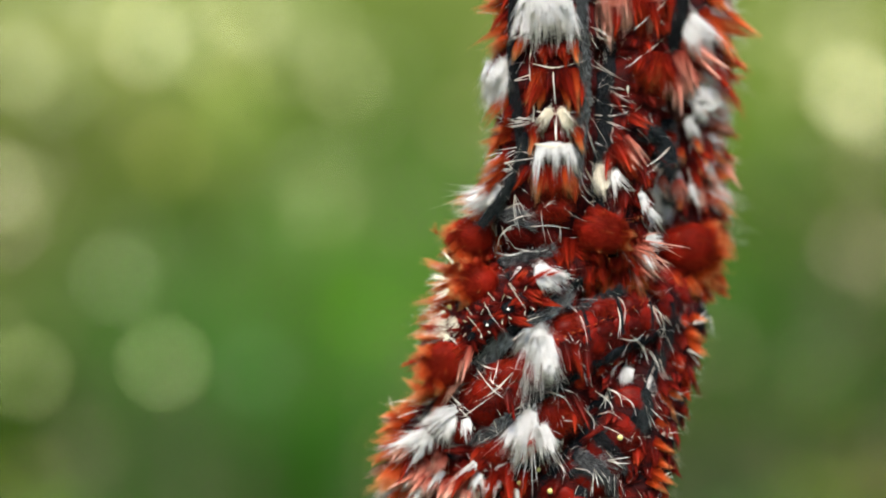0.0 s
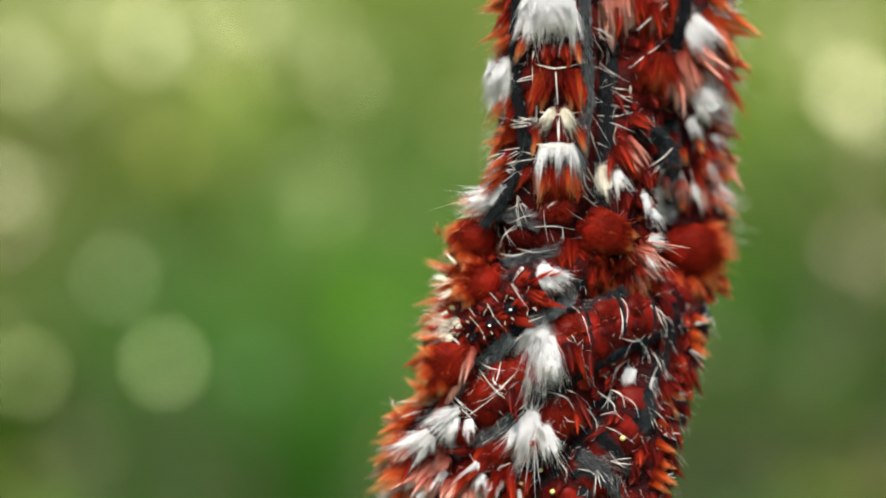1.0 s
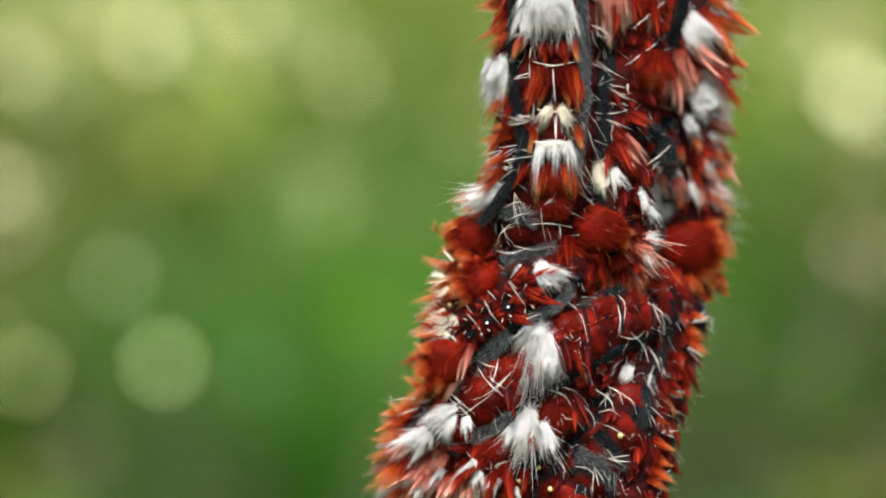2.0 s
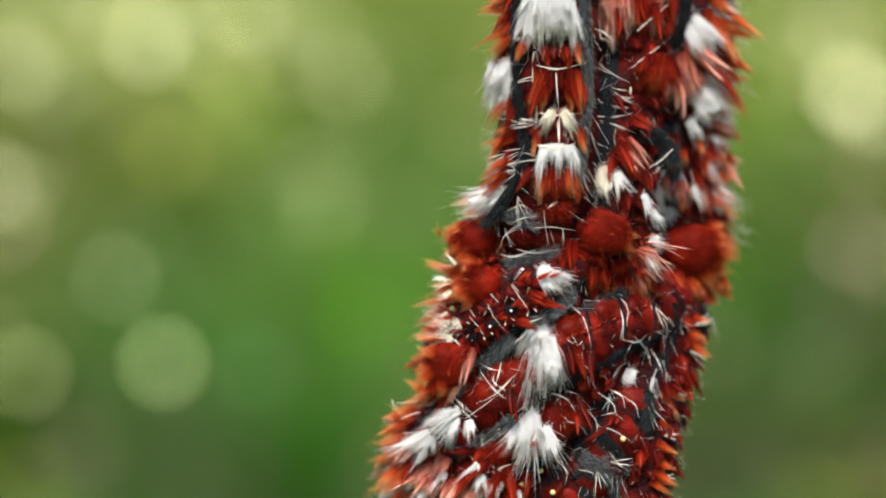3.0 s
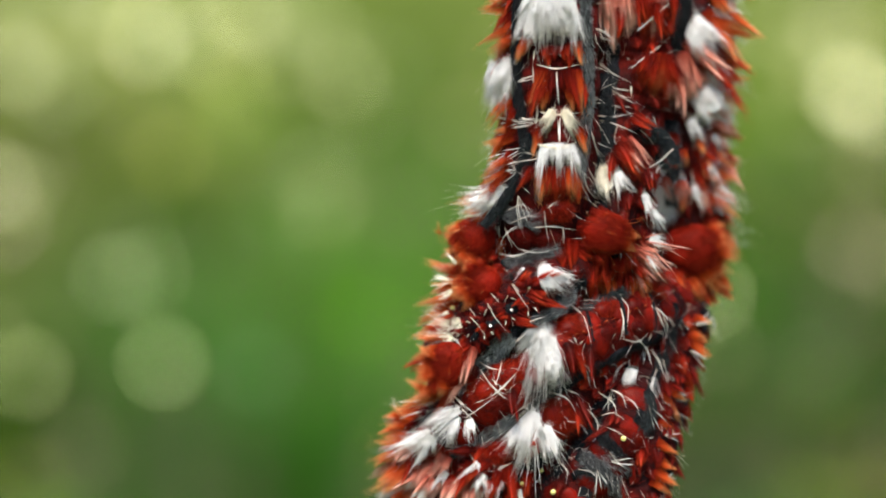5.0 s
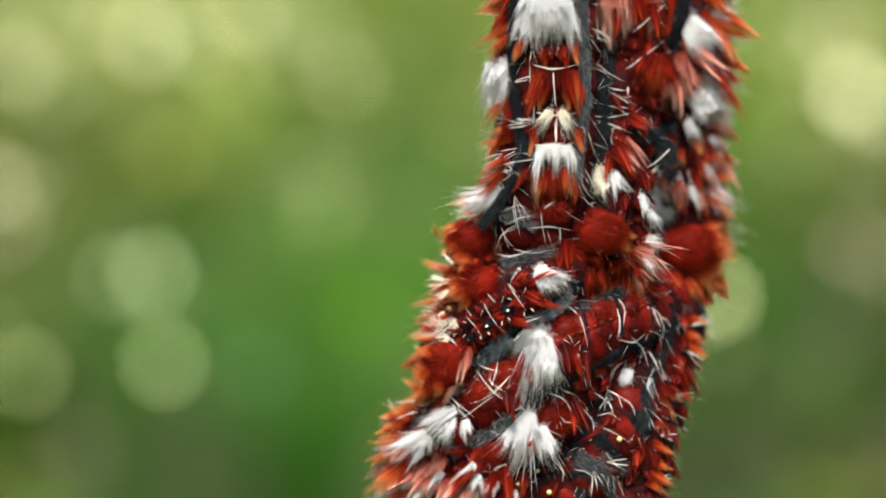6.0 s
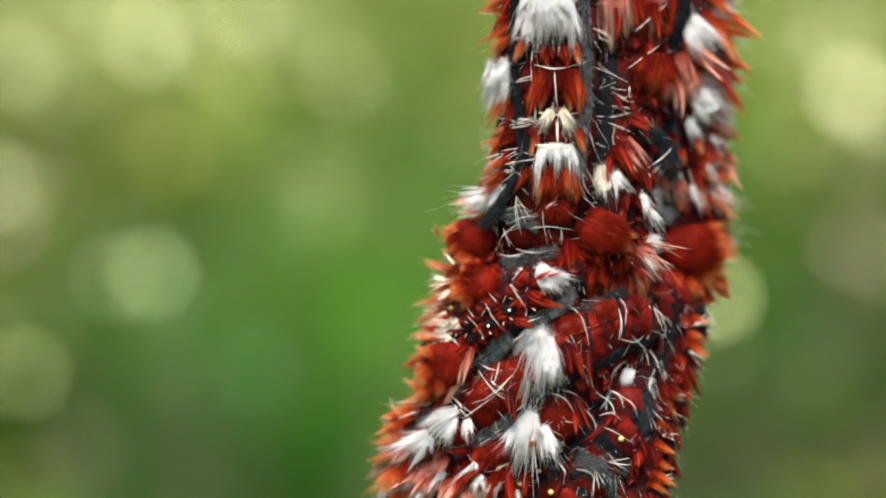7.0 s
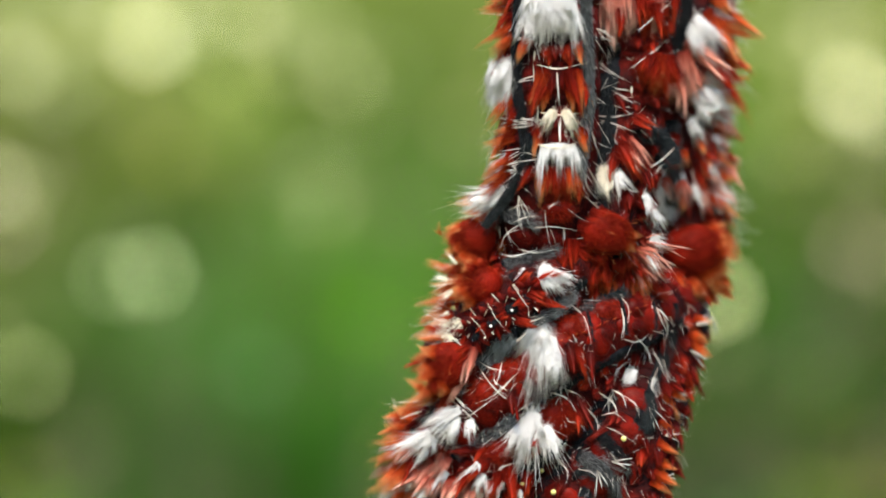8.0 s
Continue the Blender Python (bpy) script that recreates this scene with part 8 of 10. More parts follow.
white_tuft(right, (29.59, 15.19, 14.81), (0.82, -0.55, -0.14), (0.96, -0.18, -0.23), 3.21, count=40, fan=0.5, patch=0.8)
spike(right, (29.38, 15.07, 14.07), (0.79, -0.61, -0.10), (0.92, -0.18, -0.33), 2.62, "orange", count=50, patch=0.5, core=0.42)
white_tuft(right, (29.11, 14.95, 11.44), (0.73, -0.68, 0.02), (0.87, -0.23, -0.43), 3.44, count=40, fan=0.5, patch=0.8)
spike(right, (28.89, 14.70, 10.69), (0.68, -0.73, 0.03), (0.79, -0.24, -0.56), 3.73, "orange", count=50, patch=0.5, core=0.42)
white_tuft(right, (29.61, 15.37, 8.70), (0.82, -0.57, 0.07), (0.98, -0.19, -0.10), 3.06, count=40, fan=0.5, patch=0.8)
spike(right, (29.36, 14.98, 7.95), (0.75, -0.66, 0.06), (0.96, -0.20, -0.18), 2.95, "orange", count=50, patch=0.5, core=0.42)
white_tuft(right, (29.05, 14.60, 6.82), (0.67, -0.74, 0.02), (0.83, -0.26, -0.49), 3.44, count=40, fan=0.5, patch=0.8)
spike(right, (28.84, 14.40, 6.07), (0.61, -0.79, 0.00), (0.64, -0.27, -0.72), 4.39, "orange", count=50, patch=0.5, core=0.42)
white_tuft(right, (29.22, 12.60, 25.61), (0.65, -0.76, -0.05), (0.93, -0.26, -0.27), 3.44, count=40, fan=0.5, patch=0.8)
spike(right, (29.02, 12.47, 24.87), (0.62, -0.78, -0.05), (0.89, -0.25, -0.39), 4.25, "orange", count=50, patch=0.5, core=0.42)
white_tuft(right, (29.71, 13.43, 22.03), (0.75, -0.65, -0.12), (0.91, -0.21, -0.35), 3.16, count=40, fan=0.5, patch=0.8)
spike(right, (29.51, 13.34, 21.28), (0.72, -0.68, -0.14), (0.90, -0.21, -0.38), 4.43, "orange", count=50, patch=0.5, core=0.42)
spike(middle, (19.37, 3.93, 13.71), (0.07, -0.97, 0.21), (0.86, -0.37, -0.36), 3.79, "red", count=60, patch=0.6)
spike(middle, (18.03, 3.40, 10.73), (-0.17, -0.97, 0.19), (0.44, -0.39, -0.81), 4.02, "red", count=90, patch=1.0)
spike(middle, (19.07, 3.18, 11.52), (0.04, -0.98, 0.21), (0.58, -0.38, -0.72), 4.02, "pink", count=30, patch=0.3)
spike(upper, (4.80, 6.03, 5.67), (-0.99, -0.12, 0.01), (-1.00, -0.03, -0.07), 3.66, "orange", count=50, patch=0.5)
white_tuft(upper, (5.03, 4.97, 5.39), (-0.95, -0.30, -0.04), (-0.98, -0.09, -0.18), 4.82, count=22, fan=0.3, patch=0.5, warm=True)
spike(shoulder, (4.73, 11.30, 4.57), (-0.58, -0.00, 0.82), (-0.95, -0.00, 0.31), 4.98, "orange", count=50, patch=0.5)
white_tuft(shoulder, (4.78, 11.35, 4.61), (-0.58, -0.00, 0.81), (-1.00, -0.00, 0.07), 4.52, count=22, fan=0.3, patch=0.5, warm=True)
spike(shoulder, (4.08, 9.30, 3.68), (-0.46, -0.40, 0.80), (-0.99, -0.13, 0.10), 2.67, "orange", count=50, patch=0.5)
white_tuft(shoulder, (4.36, 8.64, 3.42), (-0.32, -0.55, 0.77), (-0.97, -0.23, -0.01), 4.22, count=22, fan=0.3, patch=0.5, warm=True)
spike(shoulder, (4.53, 11.19, 4.43), (-0.58, -0.00, 0.82), (-0.96, -0.00, 0.28), 2.52, "orange", count=50, patch=0.5)
white_tuft(shoulder, (4.76, 9.75, 4.24), (-0.41, -0.37, 0.83), (-0.95, -0.13, 0.29), 3.62, count=22, fan=0.3, patch=0.5, warm=True)
spike(shoulder, (3.13, 8.25, 2.41), (-0.53, -0.53, 0.66), (-0.98, -0.17, 0.09), 2.78, "orange", count=50, patch=0.5)
white_tuft(shoulder, (3.41, 7.75, 2.16), (-0.42, -0.65, 0.64), (-0.97, -0.25, 0.01), 3.62, count=22, fan=0.3, patch=0.5, warm=True)
white_tuft(shoulder, (1.40, 6.84, -2.23), (-0.87, -0.40, 0.28), (-0.97, -0.13, 0.19), 3.56, count=22, fan=0.35, patch=0.5, warm=True)
spike(shoulder, (1.78, 6.40, -1.86), (-0.77, -0.57, 0.30), (-0.98, -0.17, -0.09), 2.36, "orange", count=40, patch=0.5)
white_tuft(shoulder, (1.18, 6.38, -3.73), (-0.79, -0.57, 0.21), (-0.98, -0.19, 0.09), 3.79, count=22, fan=0.35, patch=0.5, warm=True)
spike(shoulder, (1.55, 6.03, -3.37), (-0.73, -0.66, 0.19), (-0.98, -0.20, -0.03), 2.42, "orange", count=40, patch=0.5)
white_tuft(shoulder, (1.09, 6.24, -4.95), (-0.71, -0.70, 0.05), (-0.97, -0.23, -0.08), 3.44, count=22, fan=0.35, patch=0.5, warm=True)
spike(shoulder, (1.46, 5.92, -4.60), (-0.66, -0.75, 0.03), (-0.97, -0.23, -0.05), 2.25, "orange", count=40, patch=0.5)
white_tuft(shoulder, (0.75, 6.58, -6.48), (-0.65, -0.76, -0.07), (-0.97, -0.25, 0.03), 3.67, count=22, fan=0.35, patch=0.5, warm=True)
spike(shoulder, (1.12, 6.24, -6.12), (-0.60, -0.79, -0.10), (-0.96, -0.25, -0.16), 4.36, "orange", count=40, patch=0.5)
white_tuft(crossing, (-0.10, 2.71, -9.21), (-0.73, -0.67, 0.16), (-0.96, -0.22, 0.15), 2.87, count=22, fan=0.35, patch=0.5, warm=True)
spike(crossing, (0.25, 2.42, -8.84), (-0.72, -0.68, 0.17), (-0.98, -0.21, -0.03), 3.58, "orange", count=40, patch=0.5)
white_tuft(crossing, (-0.87, 3.35, -11.66), (-0.56, -0.82, -0.16), (-0.96, -0.28, -0.08), 2.68, count=22, fan=0.35, patch=0.5, warm=True)
spike(crossing, (-0.51, 3.06, -11.30), (-0.55, -0.82, -0.14), (-0.96, -0.26, -0.11), 2.59, "orange", count=40, patch=0.5)
spike(bottom, (-2.62, 5.06, -23.15), (-0.32, -0.94, 0.11), (-0.51, -0.38, -0.77), 3.16, "pink", count=46, patch=0.5, fan=0.3, core=0.4)
spike(bottom, (-3.54, 5.50, -22.98), (-0.52, -0.85, 0.08), (-0.61, -0.30, -0.74), 2.71, "pink", count=46, patch=0.7)
spike(lower, (-1.09, 3.83, -23.92), (-0.56, -0.82, 0.07), (-0.52, -0.32, -0.79), 2.87, "pink", count=46, patch=0.5, fan=0.3, core=0.4)
spike(lower, (-1.88, 4.48, -23.63), (-0.64, -0.74, 0.19), (-0.56, -0.27, -0.78), 2.89, "pink", count=46, patch=0.7)
spike(lower, (1.20, 2.71, -24.41), (-0.32, -0.93, -0.18), (-0.34, -0.35, -0.87), 2.58, "pink", count=46, patch=0.5, fan=0.3, core=0.4)
spike(lower, (0.40, 2.99, -24.10), (-0.42, -0.90, -0.08), (-0.36, -0.32, -0.88), 3.01, "pink", count=46, patch=0.7)
white_tuft(lower, (3.17, 2.38, -24.81), (-0.09, -0.92, -0.38), (-0.17, -0.33, -0.93), 2.30, count=50, fan=0.4, patch=0.6, warm=True)
spike(lower, (2.35, 2.40, -24.48), (-0.22, -0.94, -0.28), (-0.23, -0.31, -0.92), 2.23, "pink", count=46, patch=0.7)
white_tuft(upper, (9.13, -0.22, 25.02), (-0.38, -0.92, -0.02), (-0.15, -0.11, -0.98), 4.82, count=70, core=0.82, fan=0.08, patch=0.85)
white_tuft(upper, (9.93, -0.48, 24.99), (-0.24, -0.97, -0.02), (-0.10, -0.12, -0.99), 5.28, count=70, core=0.82, fan=0.08, patch=0.85)
white_tuft(upper, (10.72, -0.62, 24.97), (-0.10, -0.99, -0.03), (-0.03, -0.12, -0.99), 5.05, count=70, core=0.82, fan=0.08, patch=0.85)
white_tuft(upper, (11.59, -0.63, 24.97), (0.06, -1.00, -0.03), (0.04, -0.12, -0.99), 5.17, count=70, core=0.82, fan=0.08, patch=0.85)
white_tuft(upper, (12.47, -0.52, 24.98), (0.21, -0.98, -0.02), (0.09, -0.12, -0.99), 4.71, count=70, core=0.82, fan=0.08, patch=0.85)
spike(right, (24.60, 10.98, 20.51), (-0.14, -0.97, -0.17), (0.08, -0.14, -0.99), 5.74, "pink", count=70, patch=0.9, fan=0.1)
spike(right, (25.30, 10.84, 20.99), (-0.03, -0.99, -0.16), (0.16, -0.14, -0.98), 6.31, "pink", count=70, patch=0.9, fan=0.1)
spike(right, (26.07, 11.18, 19.28), (0.09, -0.98, -0.20), (0.15, -0.14, -0.98), 5.17, "pink", count=70, patch=0.9, fan=0.1)
spike(right, (24.34, 11.27, 19.29), (-0.19, -0.96, -0.20), (-0.06, -0.14, -0.99), 4.59, "pink", count=70, patch=0.9, fan=0.1)
white_tuft(right, (26.70, 10.79, 23.00), (0.19, -0.98, -0.09), (0.42, -0.14, -0.90), 5.17, count=44, core=0.3, fan=0.2, patch=0.5)
white_tuft(right, (27.47, 11.23, 21.17), (0.31, -0.94, -0.14), (0.46, -0.13, -0.88), 4.59, count=44, core=0.3, fan=0.2, patch=0.5)
white_tuft(right, (28.50, 12.04, 19.37), (0.49, -0.85, -0.19), (0.54, -0.12, -0.84), 4.02, count=44, core=0.3, fan=0.2, patch=0.5)
white_tuft(right, (26.45, 12.59, 13.94), (0.15, -0.97, -0.18), (0.50, -0.14, -0.85), 3.44, count=44, core=0.3, fan=0.2, patch=0.5)
white_tuft(right, (28.21, 13.34, 9.90), (0.45, -0.89, 0.04), (0.52, -0.13, -0.85), 3.44, count=44, core=0.3, fan=0.2, patch=0.5)
white_tuft(right, (26.93, 12.81, 6.77), (0.18, -0.98, -0.02), (0.36, -0.14, -0.92), 3.44, count=44, core=0.3, fan=0.2, patch=0.5)
white_tuft(right, (29.04, 13.91, 12.30), (0.63, -0.78, -0.04), (0.69, -0.11, -0.72), 3.21, count=44, core=0.3, fan=0.2, patch=0.5)
spike(lower, (5.89, 1.38, -22.95), (0.02, -0.96, -0.29), (-0.46, -0.14, -0.88), 4.53, "red", count=70, patch=0.8, fan=-0.1)
spike(lower, (2.87, 1.76, -22.12), (-0.32, -0.95, 0.04), (-0.55, -0.14, -0.83), 4.97, "red", count=70, patch=0.8, fan=-0.1)
spike(lower, (7.31, 2.08, -24.01), (0.22, -0.81, -0.55), (-0.49, -0.11, -0.87), 3.49, "red", count=70, patch=0.8, fan=-0.1)
spike(lower, (5.01, 1.77, -24.04), (0.01, -0.92, -0.40), (-0.36, -0.13, -0.92), 2.37, "pink", count=70, patch=0.8, fan=-0.1)
spike(rear, (7.86, 17.72, -25.48), (-0.78, -0.53, 0.34), (-0.14, -0.08, -0.99), 1.88, "red", count=70, patch=0.8, fan=-0.1)
white_tuft(lower, (3.40, 1.29, -21.89), (-0.29, -0.96, 0.02), (-0.66, -0.37, -0.65), 3.79, count=16, fan=0.4, patch=0.4)
white_tuft(lower, (5.63, 1.29, -23.61), (0.03, -0.93, -0.35), (-0.30, -0.35, -0.89), 3.44, count=16, fan=0.4, patch=0.4)
white_tuft(lower, (7.49, 2.21, -24.63), (0.29, -0.75, -0.60), (-0.03, -0.26, -0.97), 2.87, count=16, fan=0.4, patch=0.4)
white_tuft(beaded, (7.66, 6.88, -23.48), (-0.86, -0.01, 0.51), (-0.42, -0.01, -0.91), 2.64, count=16, fan=0.4, patch=0.4)
white_tuft(middle, (21.42, 4.10, 3.93), (0.83, -0.56, -0.10), (0.58, -0.05, -0.81), 3.44, count=44, core=0.3, fan=0.3, patch=0.5)
white_tuft(middle, (21.29, 4.51, 1.14), (0.78, -0.60, -0.18), (0.95, -0.06, -0.30), 3.10, count=44, core=0.3, fan=0.3, patch=0.5)
white_tuft(middle, (21.06, 4.72, -0.34), (0.66, -0.71, -0.24), (0.76, -0.07, -0.65), 3.21, count=44, core=0.3, fan=0.3, patch=0.5)
bead("dark_spot", slanting.ob, (1.04, 1.52, -15.81), 0.14, UMBER)
bead("dark_spot", slanting.ob, (1.60, 1.15, -16.26), 0.14, UMBER)
bead("dark_spot", slanting.ob, (0.81, 1.59, -16.50), 0.14, UMBER)
bead("dark_spot", slanting.ob, (1.52, 1.21, -16.96), 0.14, UMBER)
bead("dark_spot", slanting.ob, (2.08, 0.91, -15.89), 0.14, UMBER)
bead("dark_spot", slanting.ob, (2.00, 0.97, -16.73), 0.14, UMBER)
bead("dark_spot", slanting.ob, (4.94, 0.29, -12.66), 0.14, UMBER)
bead("dark_spot", slanting.ob, (5.48, -0.01, -13.11), 0.14, UMBER)
bead("dark_spot", slanting.ob, (4.73, 0.17, -13.33), 0.14, UMBER)
bead("dark_spot", slanting.ob, (5.42, -0.10, -13.79), 0.14, UMBER)
bead("dark_spot", slanting.ob, (5.84, 0.02, -12.59), 0.14, UMBER)
bead("dark_spot", slanting.ob, (4.44, 0.46, -12.75), 0.14, UMBER)
white_tuft(slanting, (0.38, 1.96, -17.11), (-0.55, -0.83, -0.01), (-0.97, -0.08, -0.25), 6.89, count=12, fan=0.15, patch=0.4)
white_tuft(slanting, (0.08, 2.16, -17.44), (-0.56, -0.82, -0.03), (-0.88, -0.08, -0.48), 5.17, count=12, fan=0.15, patch=0.4)
white_tuft(slanting, (1.11, 1.63, -17.82), (-0.40, -0.90, -0.16), (-0.72, -0.09, -0.69), 4.59, count=12, fan=0.15, patch=0.4)
white_tuft(slanting, (-3.04, 4.88, -19.72), (-0.75, -0.66, -0.04), (-0.94, -0.06, -0.32), 5.17, count=12, fan=0.15, patch=0.4)
white_tuft(slanting, (-1.93, 4.17, -20.82), (-0.52, -0.79, -0.31), (-0.66, -0.07, -0.75), 4.59, count=12, fan=0.15, patch=0.4)
spike(slanting, (-5.17, 8.85, -20.76), (-0.88, -0.40, 0.25), (-0.97, -0.12, -0.20), 2.86, "pink", count=40, patch=0.5, core=0.4)
spike(slanting, (-5.44, 8.91, -22.76), (-0.82, -0.56, -0.13), (-0.93, -0.17, -0.32), 3.25, "pink", count=40, patch=0.5, core=0.4)
spike(bottom, (-4.55, 7.41, -24.39), (-0.89, -0.43, -0.13), (-0.88, -0.13, -0.47), 2.77, "pink", count=40, patch=0.5, core=0.4)
spike(bottom, (-4.27, 9.03, -18.59), (-0.88, -0.24, 0.42), (-0.96, -0.07, 0.26), 2.59, "pink", count=40, patch=0.5, core=0.4)
spike(crossing, (3.56, 0.08, -8.40), (-0.23, -0.97, -0.11), (0.98, -0.02, 0.21), 1.49, "red", count=34, patch=0.42, fan=-0.2)
spike(crossing, (3.23, 0.15, -7.87), (-0.31, -0.95, 0.02), (0.61, -0.02, 0.79), 1.49, "dark", count=34, patch=0.42, fan=-0.2)
spike(crossing, (2.67, 0.38, -7.65), (-0.40, -0.91, 0.11), (-0.04, -0.02, 1.00), 1.49, "dark", count=34, patch=0.42, fan=-0.2)
spike(crossing, (2.16, 0.59, -7.84), (-0.46, -0.88, 0.12), (-0.67, -0.02, 0.74), 1.49, "dark", count=34, patch=0.42, fan=-0.2)
spike(crossing, (1.92, 0.67, -8.36), (-0.46, -0.89, 0.04), (-0.99, -0.02, 0.14), 1.49, "dark", count=34, patch=0.42, fan=-0.2)
spike(crossing, (2.08, 0.61, -8.95), (-0.39, -0.92, -0.08), (-0.85, -0.02, -0.53), 1.49, "red", count=34, patch=0.42, fan=-0.2)
spike(crossing, (2.56, 0.49, -9.35), (-0.28, -0.94, -0.19), (-0.31, -0.02, -0.95), 1.49, "dark", count=34, patch=0.42, fan=-0.2)
spike(crossing, (3.13, 0.35, -9.36), (-0.20, -0.95, -0.25), (0.37, -0.02, -0.93), 1.49, "dark", count=34, patch=0.42, fan=-0.2)
spike(crossing, (3.53, 0.18, -8.98), (-0.18, -0.96, -0.21), (0.88, -0.02, -0.47), 1.49, "dark", count=34, patch=0.42, fan=-0.2)
spike(crossing, (5.52, -0.27, -7.02), (-0.06, -1.00, 0.02), (0.98, -0.02, 0.21), 1.49, "red", count=34, patch=0.42, fan=-0.2)
spike(crossing, (5.19, -0.19, -6.49), (-0.15, -0.98, 0.15), (0.61, -0.02, 0.79), 1.49, "dark", count=34, patch=0.42, fan=-0.2)
spike(crossing, (4.64, -0.04, -6.28), (-0.23, -0.94, 0.23), (-0.04, -0.02, 1.00), 1.49, "dark", count=34, patch=0.42, fan=-0.2)
spike(crossing, (4.13, 0.05, -6.47), (-0.28, -0.93, 0.23), (-0.67, -0.02, 0.74), 1.49, "dark", count=34, patch=0.42, fan=-0.2)
spike(crossing, (3.89, 0.02, -6.99), (-0.28, -0.95, 0.15), (-0.99, -0.02, 0.14), 1.49, "dark", count=34, patch=0.42, fan=-0.2)
spike(crossing, (4.04, -0.07, -7.58), (-0.21, -0.98, 0.02), (-0.85, -0.02, -0.53), 1.49, "red", count=34, patch=0.42, fan=-0.2)
spike(crossing, (4.51, -0.13, -7.98), (-0.13, -0.99, -0.10), (-0.31, -0.02, -0.95), 1.49, "dark", count=34, patch=0.42, fan=-0.2)
spike(crossing, (5.08, -0.18, -7.99), (-0.05, -0.99, -0.14), (0.37, -0.02, -0.93), 1.49, "dark", count=34, patch=0.42, fan=-0.2)
spike(crossing, (5.47, -0.24, -7.62), (-0.03, -0.99, -0.10), (0.88, -0.02, -0.47), 1.49, "dark", count=34, patch=0.42, fan=-0.2)
spike(crossing, (7.46, -0.17, -5.68), (0.07, -0.99, 0.12), (0.98, -0.02, 0.21), 1.49, "red", count=34, patch=0.42, fan=-0.2)
spike(crossing, (7.13, -0.07, -5.15), (-0.01, -0.97, 0.26), (0.61, -0.02, 0.79), 1.49, "dark", count=34, patch=0.42, fan=-0.2)
spike(crossing, (6.57, 0.03, -4.93), (-0.11, -0.94, 0.33), (-0.04, -0.02, 1.00), 1.49, "dark", count=34, patch=0.42, fan=-0.2)
spike(crossing, (6.07, 0.04, -5.12), (-0.15, -0.93, 0.35), (-0.67, -0.02, 0.74), 1.49, "dark", count=34, patch=0.42, fan=-0.2)
spike(crossing, (5.84, -0.10, -5.63), (-0.13, -0.95, 0.27), (-0.99, -0.02, 0.14), 1.49, "dark", count=34, patch=0.42, fan=-0.2)
spike(crossing, (6.00, -0.24, -6.22), (-0.06, -0.99, 0.14), (-0.85, -0.02, -0.53), 1.49, "red", count=34, patch=0.42, fan=-0.2)
spike(crossing, (6.46, -0.28, -6.62), (0.02, -1.00, 0.02), (-0.31, -0.02, -0.95), 1.49, "dark", count=34, patch=0.42, fan=-0.2)
spike(crossing, (7.02, -0.25, -6.64), (0.09, -1.00, -0.03), (0.38, -0.02, -0.93), 1.49, "dark", count=34, patch=0.42, fan=-0.2)
spike(crossing, (7.42, -0.21, -6.27), (0.12, -0.99, 0.02), (0.88, -0.02, -0.47), 1.49, "dark", count=34, patch=0.42, fan=-0.2)
spike(crossing, (9.39, 0.23, -4.51), (0.16, -0.97, 0.16), (0.98, -0.02, 0.21), 1.49, "red", count=34, patch=0.42, fan=-0.2)
spike(crossing, (9.06, 0.31, -3.97), (0.08, -0.95, 0.30), (0.61, -0.02, 0.79), 1.49, "dark", count=34, patch=0.42, fan=-0.2)
spike(crossing, (8.50, 0.38, -3.75), (-0.02, -0.92, 0.39), (-0.03, -0.02, 1.00), 1.49, "dark", count=34, patch=0.42, fan=-0.2)
spike(crossing, (7.99, 0.32, -3.93), (-0.05, -0.92, 0.40), (-0.67, -0.02, 0.75), 1.49, "dark", count=34, patch=0.42, fan=-0.2)
spike(crossing, (7.77, 0.13, -4.43), (-0.02, -0.94, 0.33), (-0.99, -0.02, 0.15), 1.49, "dark", count=34, patch=0.42, fan=-0.2)
spike(crossing, (7.94, -0.03, -5.02), (0.06, -0.98, 0.21), (-0.85, -0.02, -0.53), 1.49, "red", count=34, patch=0.42, fan=-0.2)
spike(crossing, (8.39, -0.04, -5.44), (0.14, -0.99, 0.08), (-0.31, -0.02, -0.95), 1.49, "dark", count=34, patch=0.42, fan=-0.2)
spike(crossing, (8.97, 0.06, -5.46), (0.22, -0.98, 0.03), (0.38, -0.02, -0.93), 1.49, "dark", count=34, patch=0.42, fan=-0.2)
spike(crossing, (9.36, 0.16, -5.09), (0.22, -0.97, 0.06), (0.88, -0.02, -0.47), 1.49, "dark", count=34, patch=0.42, fan=-0.2)
white_tuft(upper, (5.29, 3.43, 19.14), (-0.85, -0.5, 0.1), (-0.24, -0.01, -0.97), 4.36, count=220, core=0.72, fan=0.22, patch=1.1)
white_tuft(upper, (5.18, 5.19, 17.69), (-1.00, 0.03, -0.01), (-0.35, 0.00, -0.94), 3.79, count=160, core=0.6, fan=0.25, patch=0.9)
spike(middle, (16.05, 6.66, 27.68), (-0.72, -0.69, 0.01), (-0.06, -0.06, -1.00), 4.48, "pink", count=70, patch=0.7, fan=-0.1)
spike(middle, (17.17, 5.78, 27.38), (-0.50, -0.87, 0.02), (-0.00, -0.07, -1.00), 4.82, "pink", count=70, patch=0.7, fan=-0.1)
spike(middle, (18.66, 5.22, 27.67), (-0.20, -0.98, 0.01), (0.05, -0.08, -1.00), 4.59, "pink", count=70, patch=0.7, fan=-0.1)
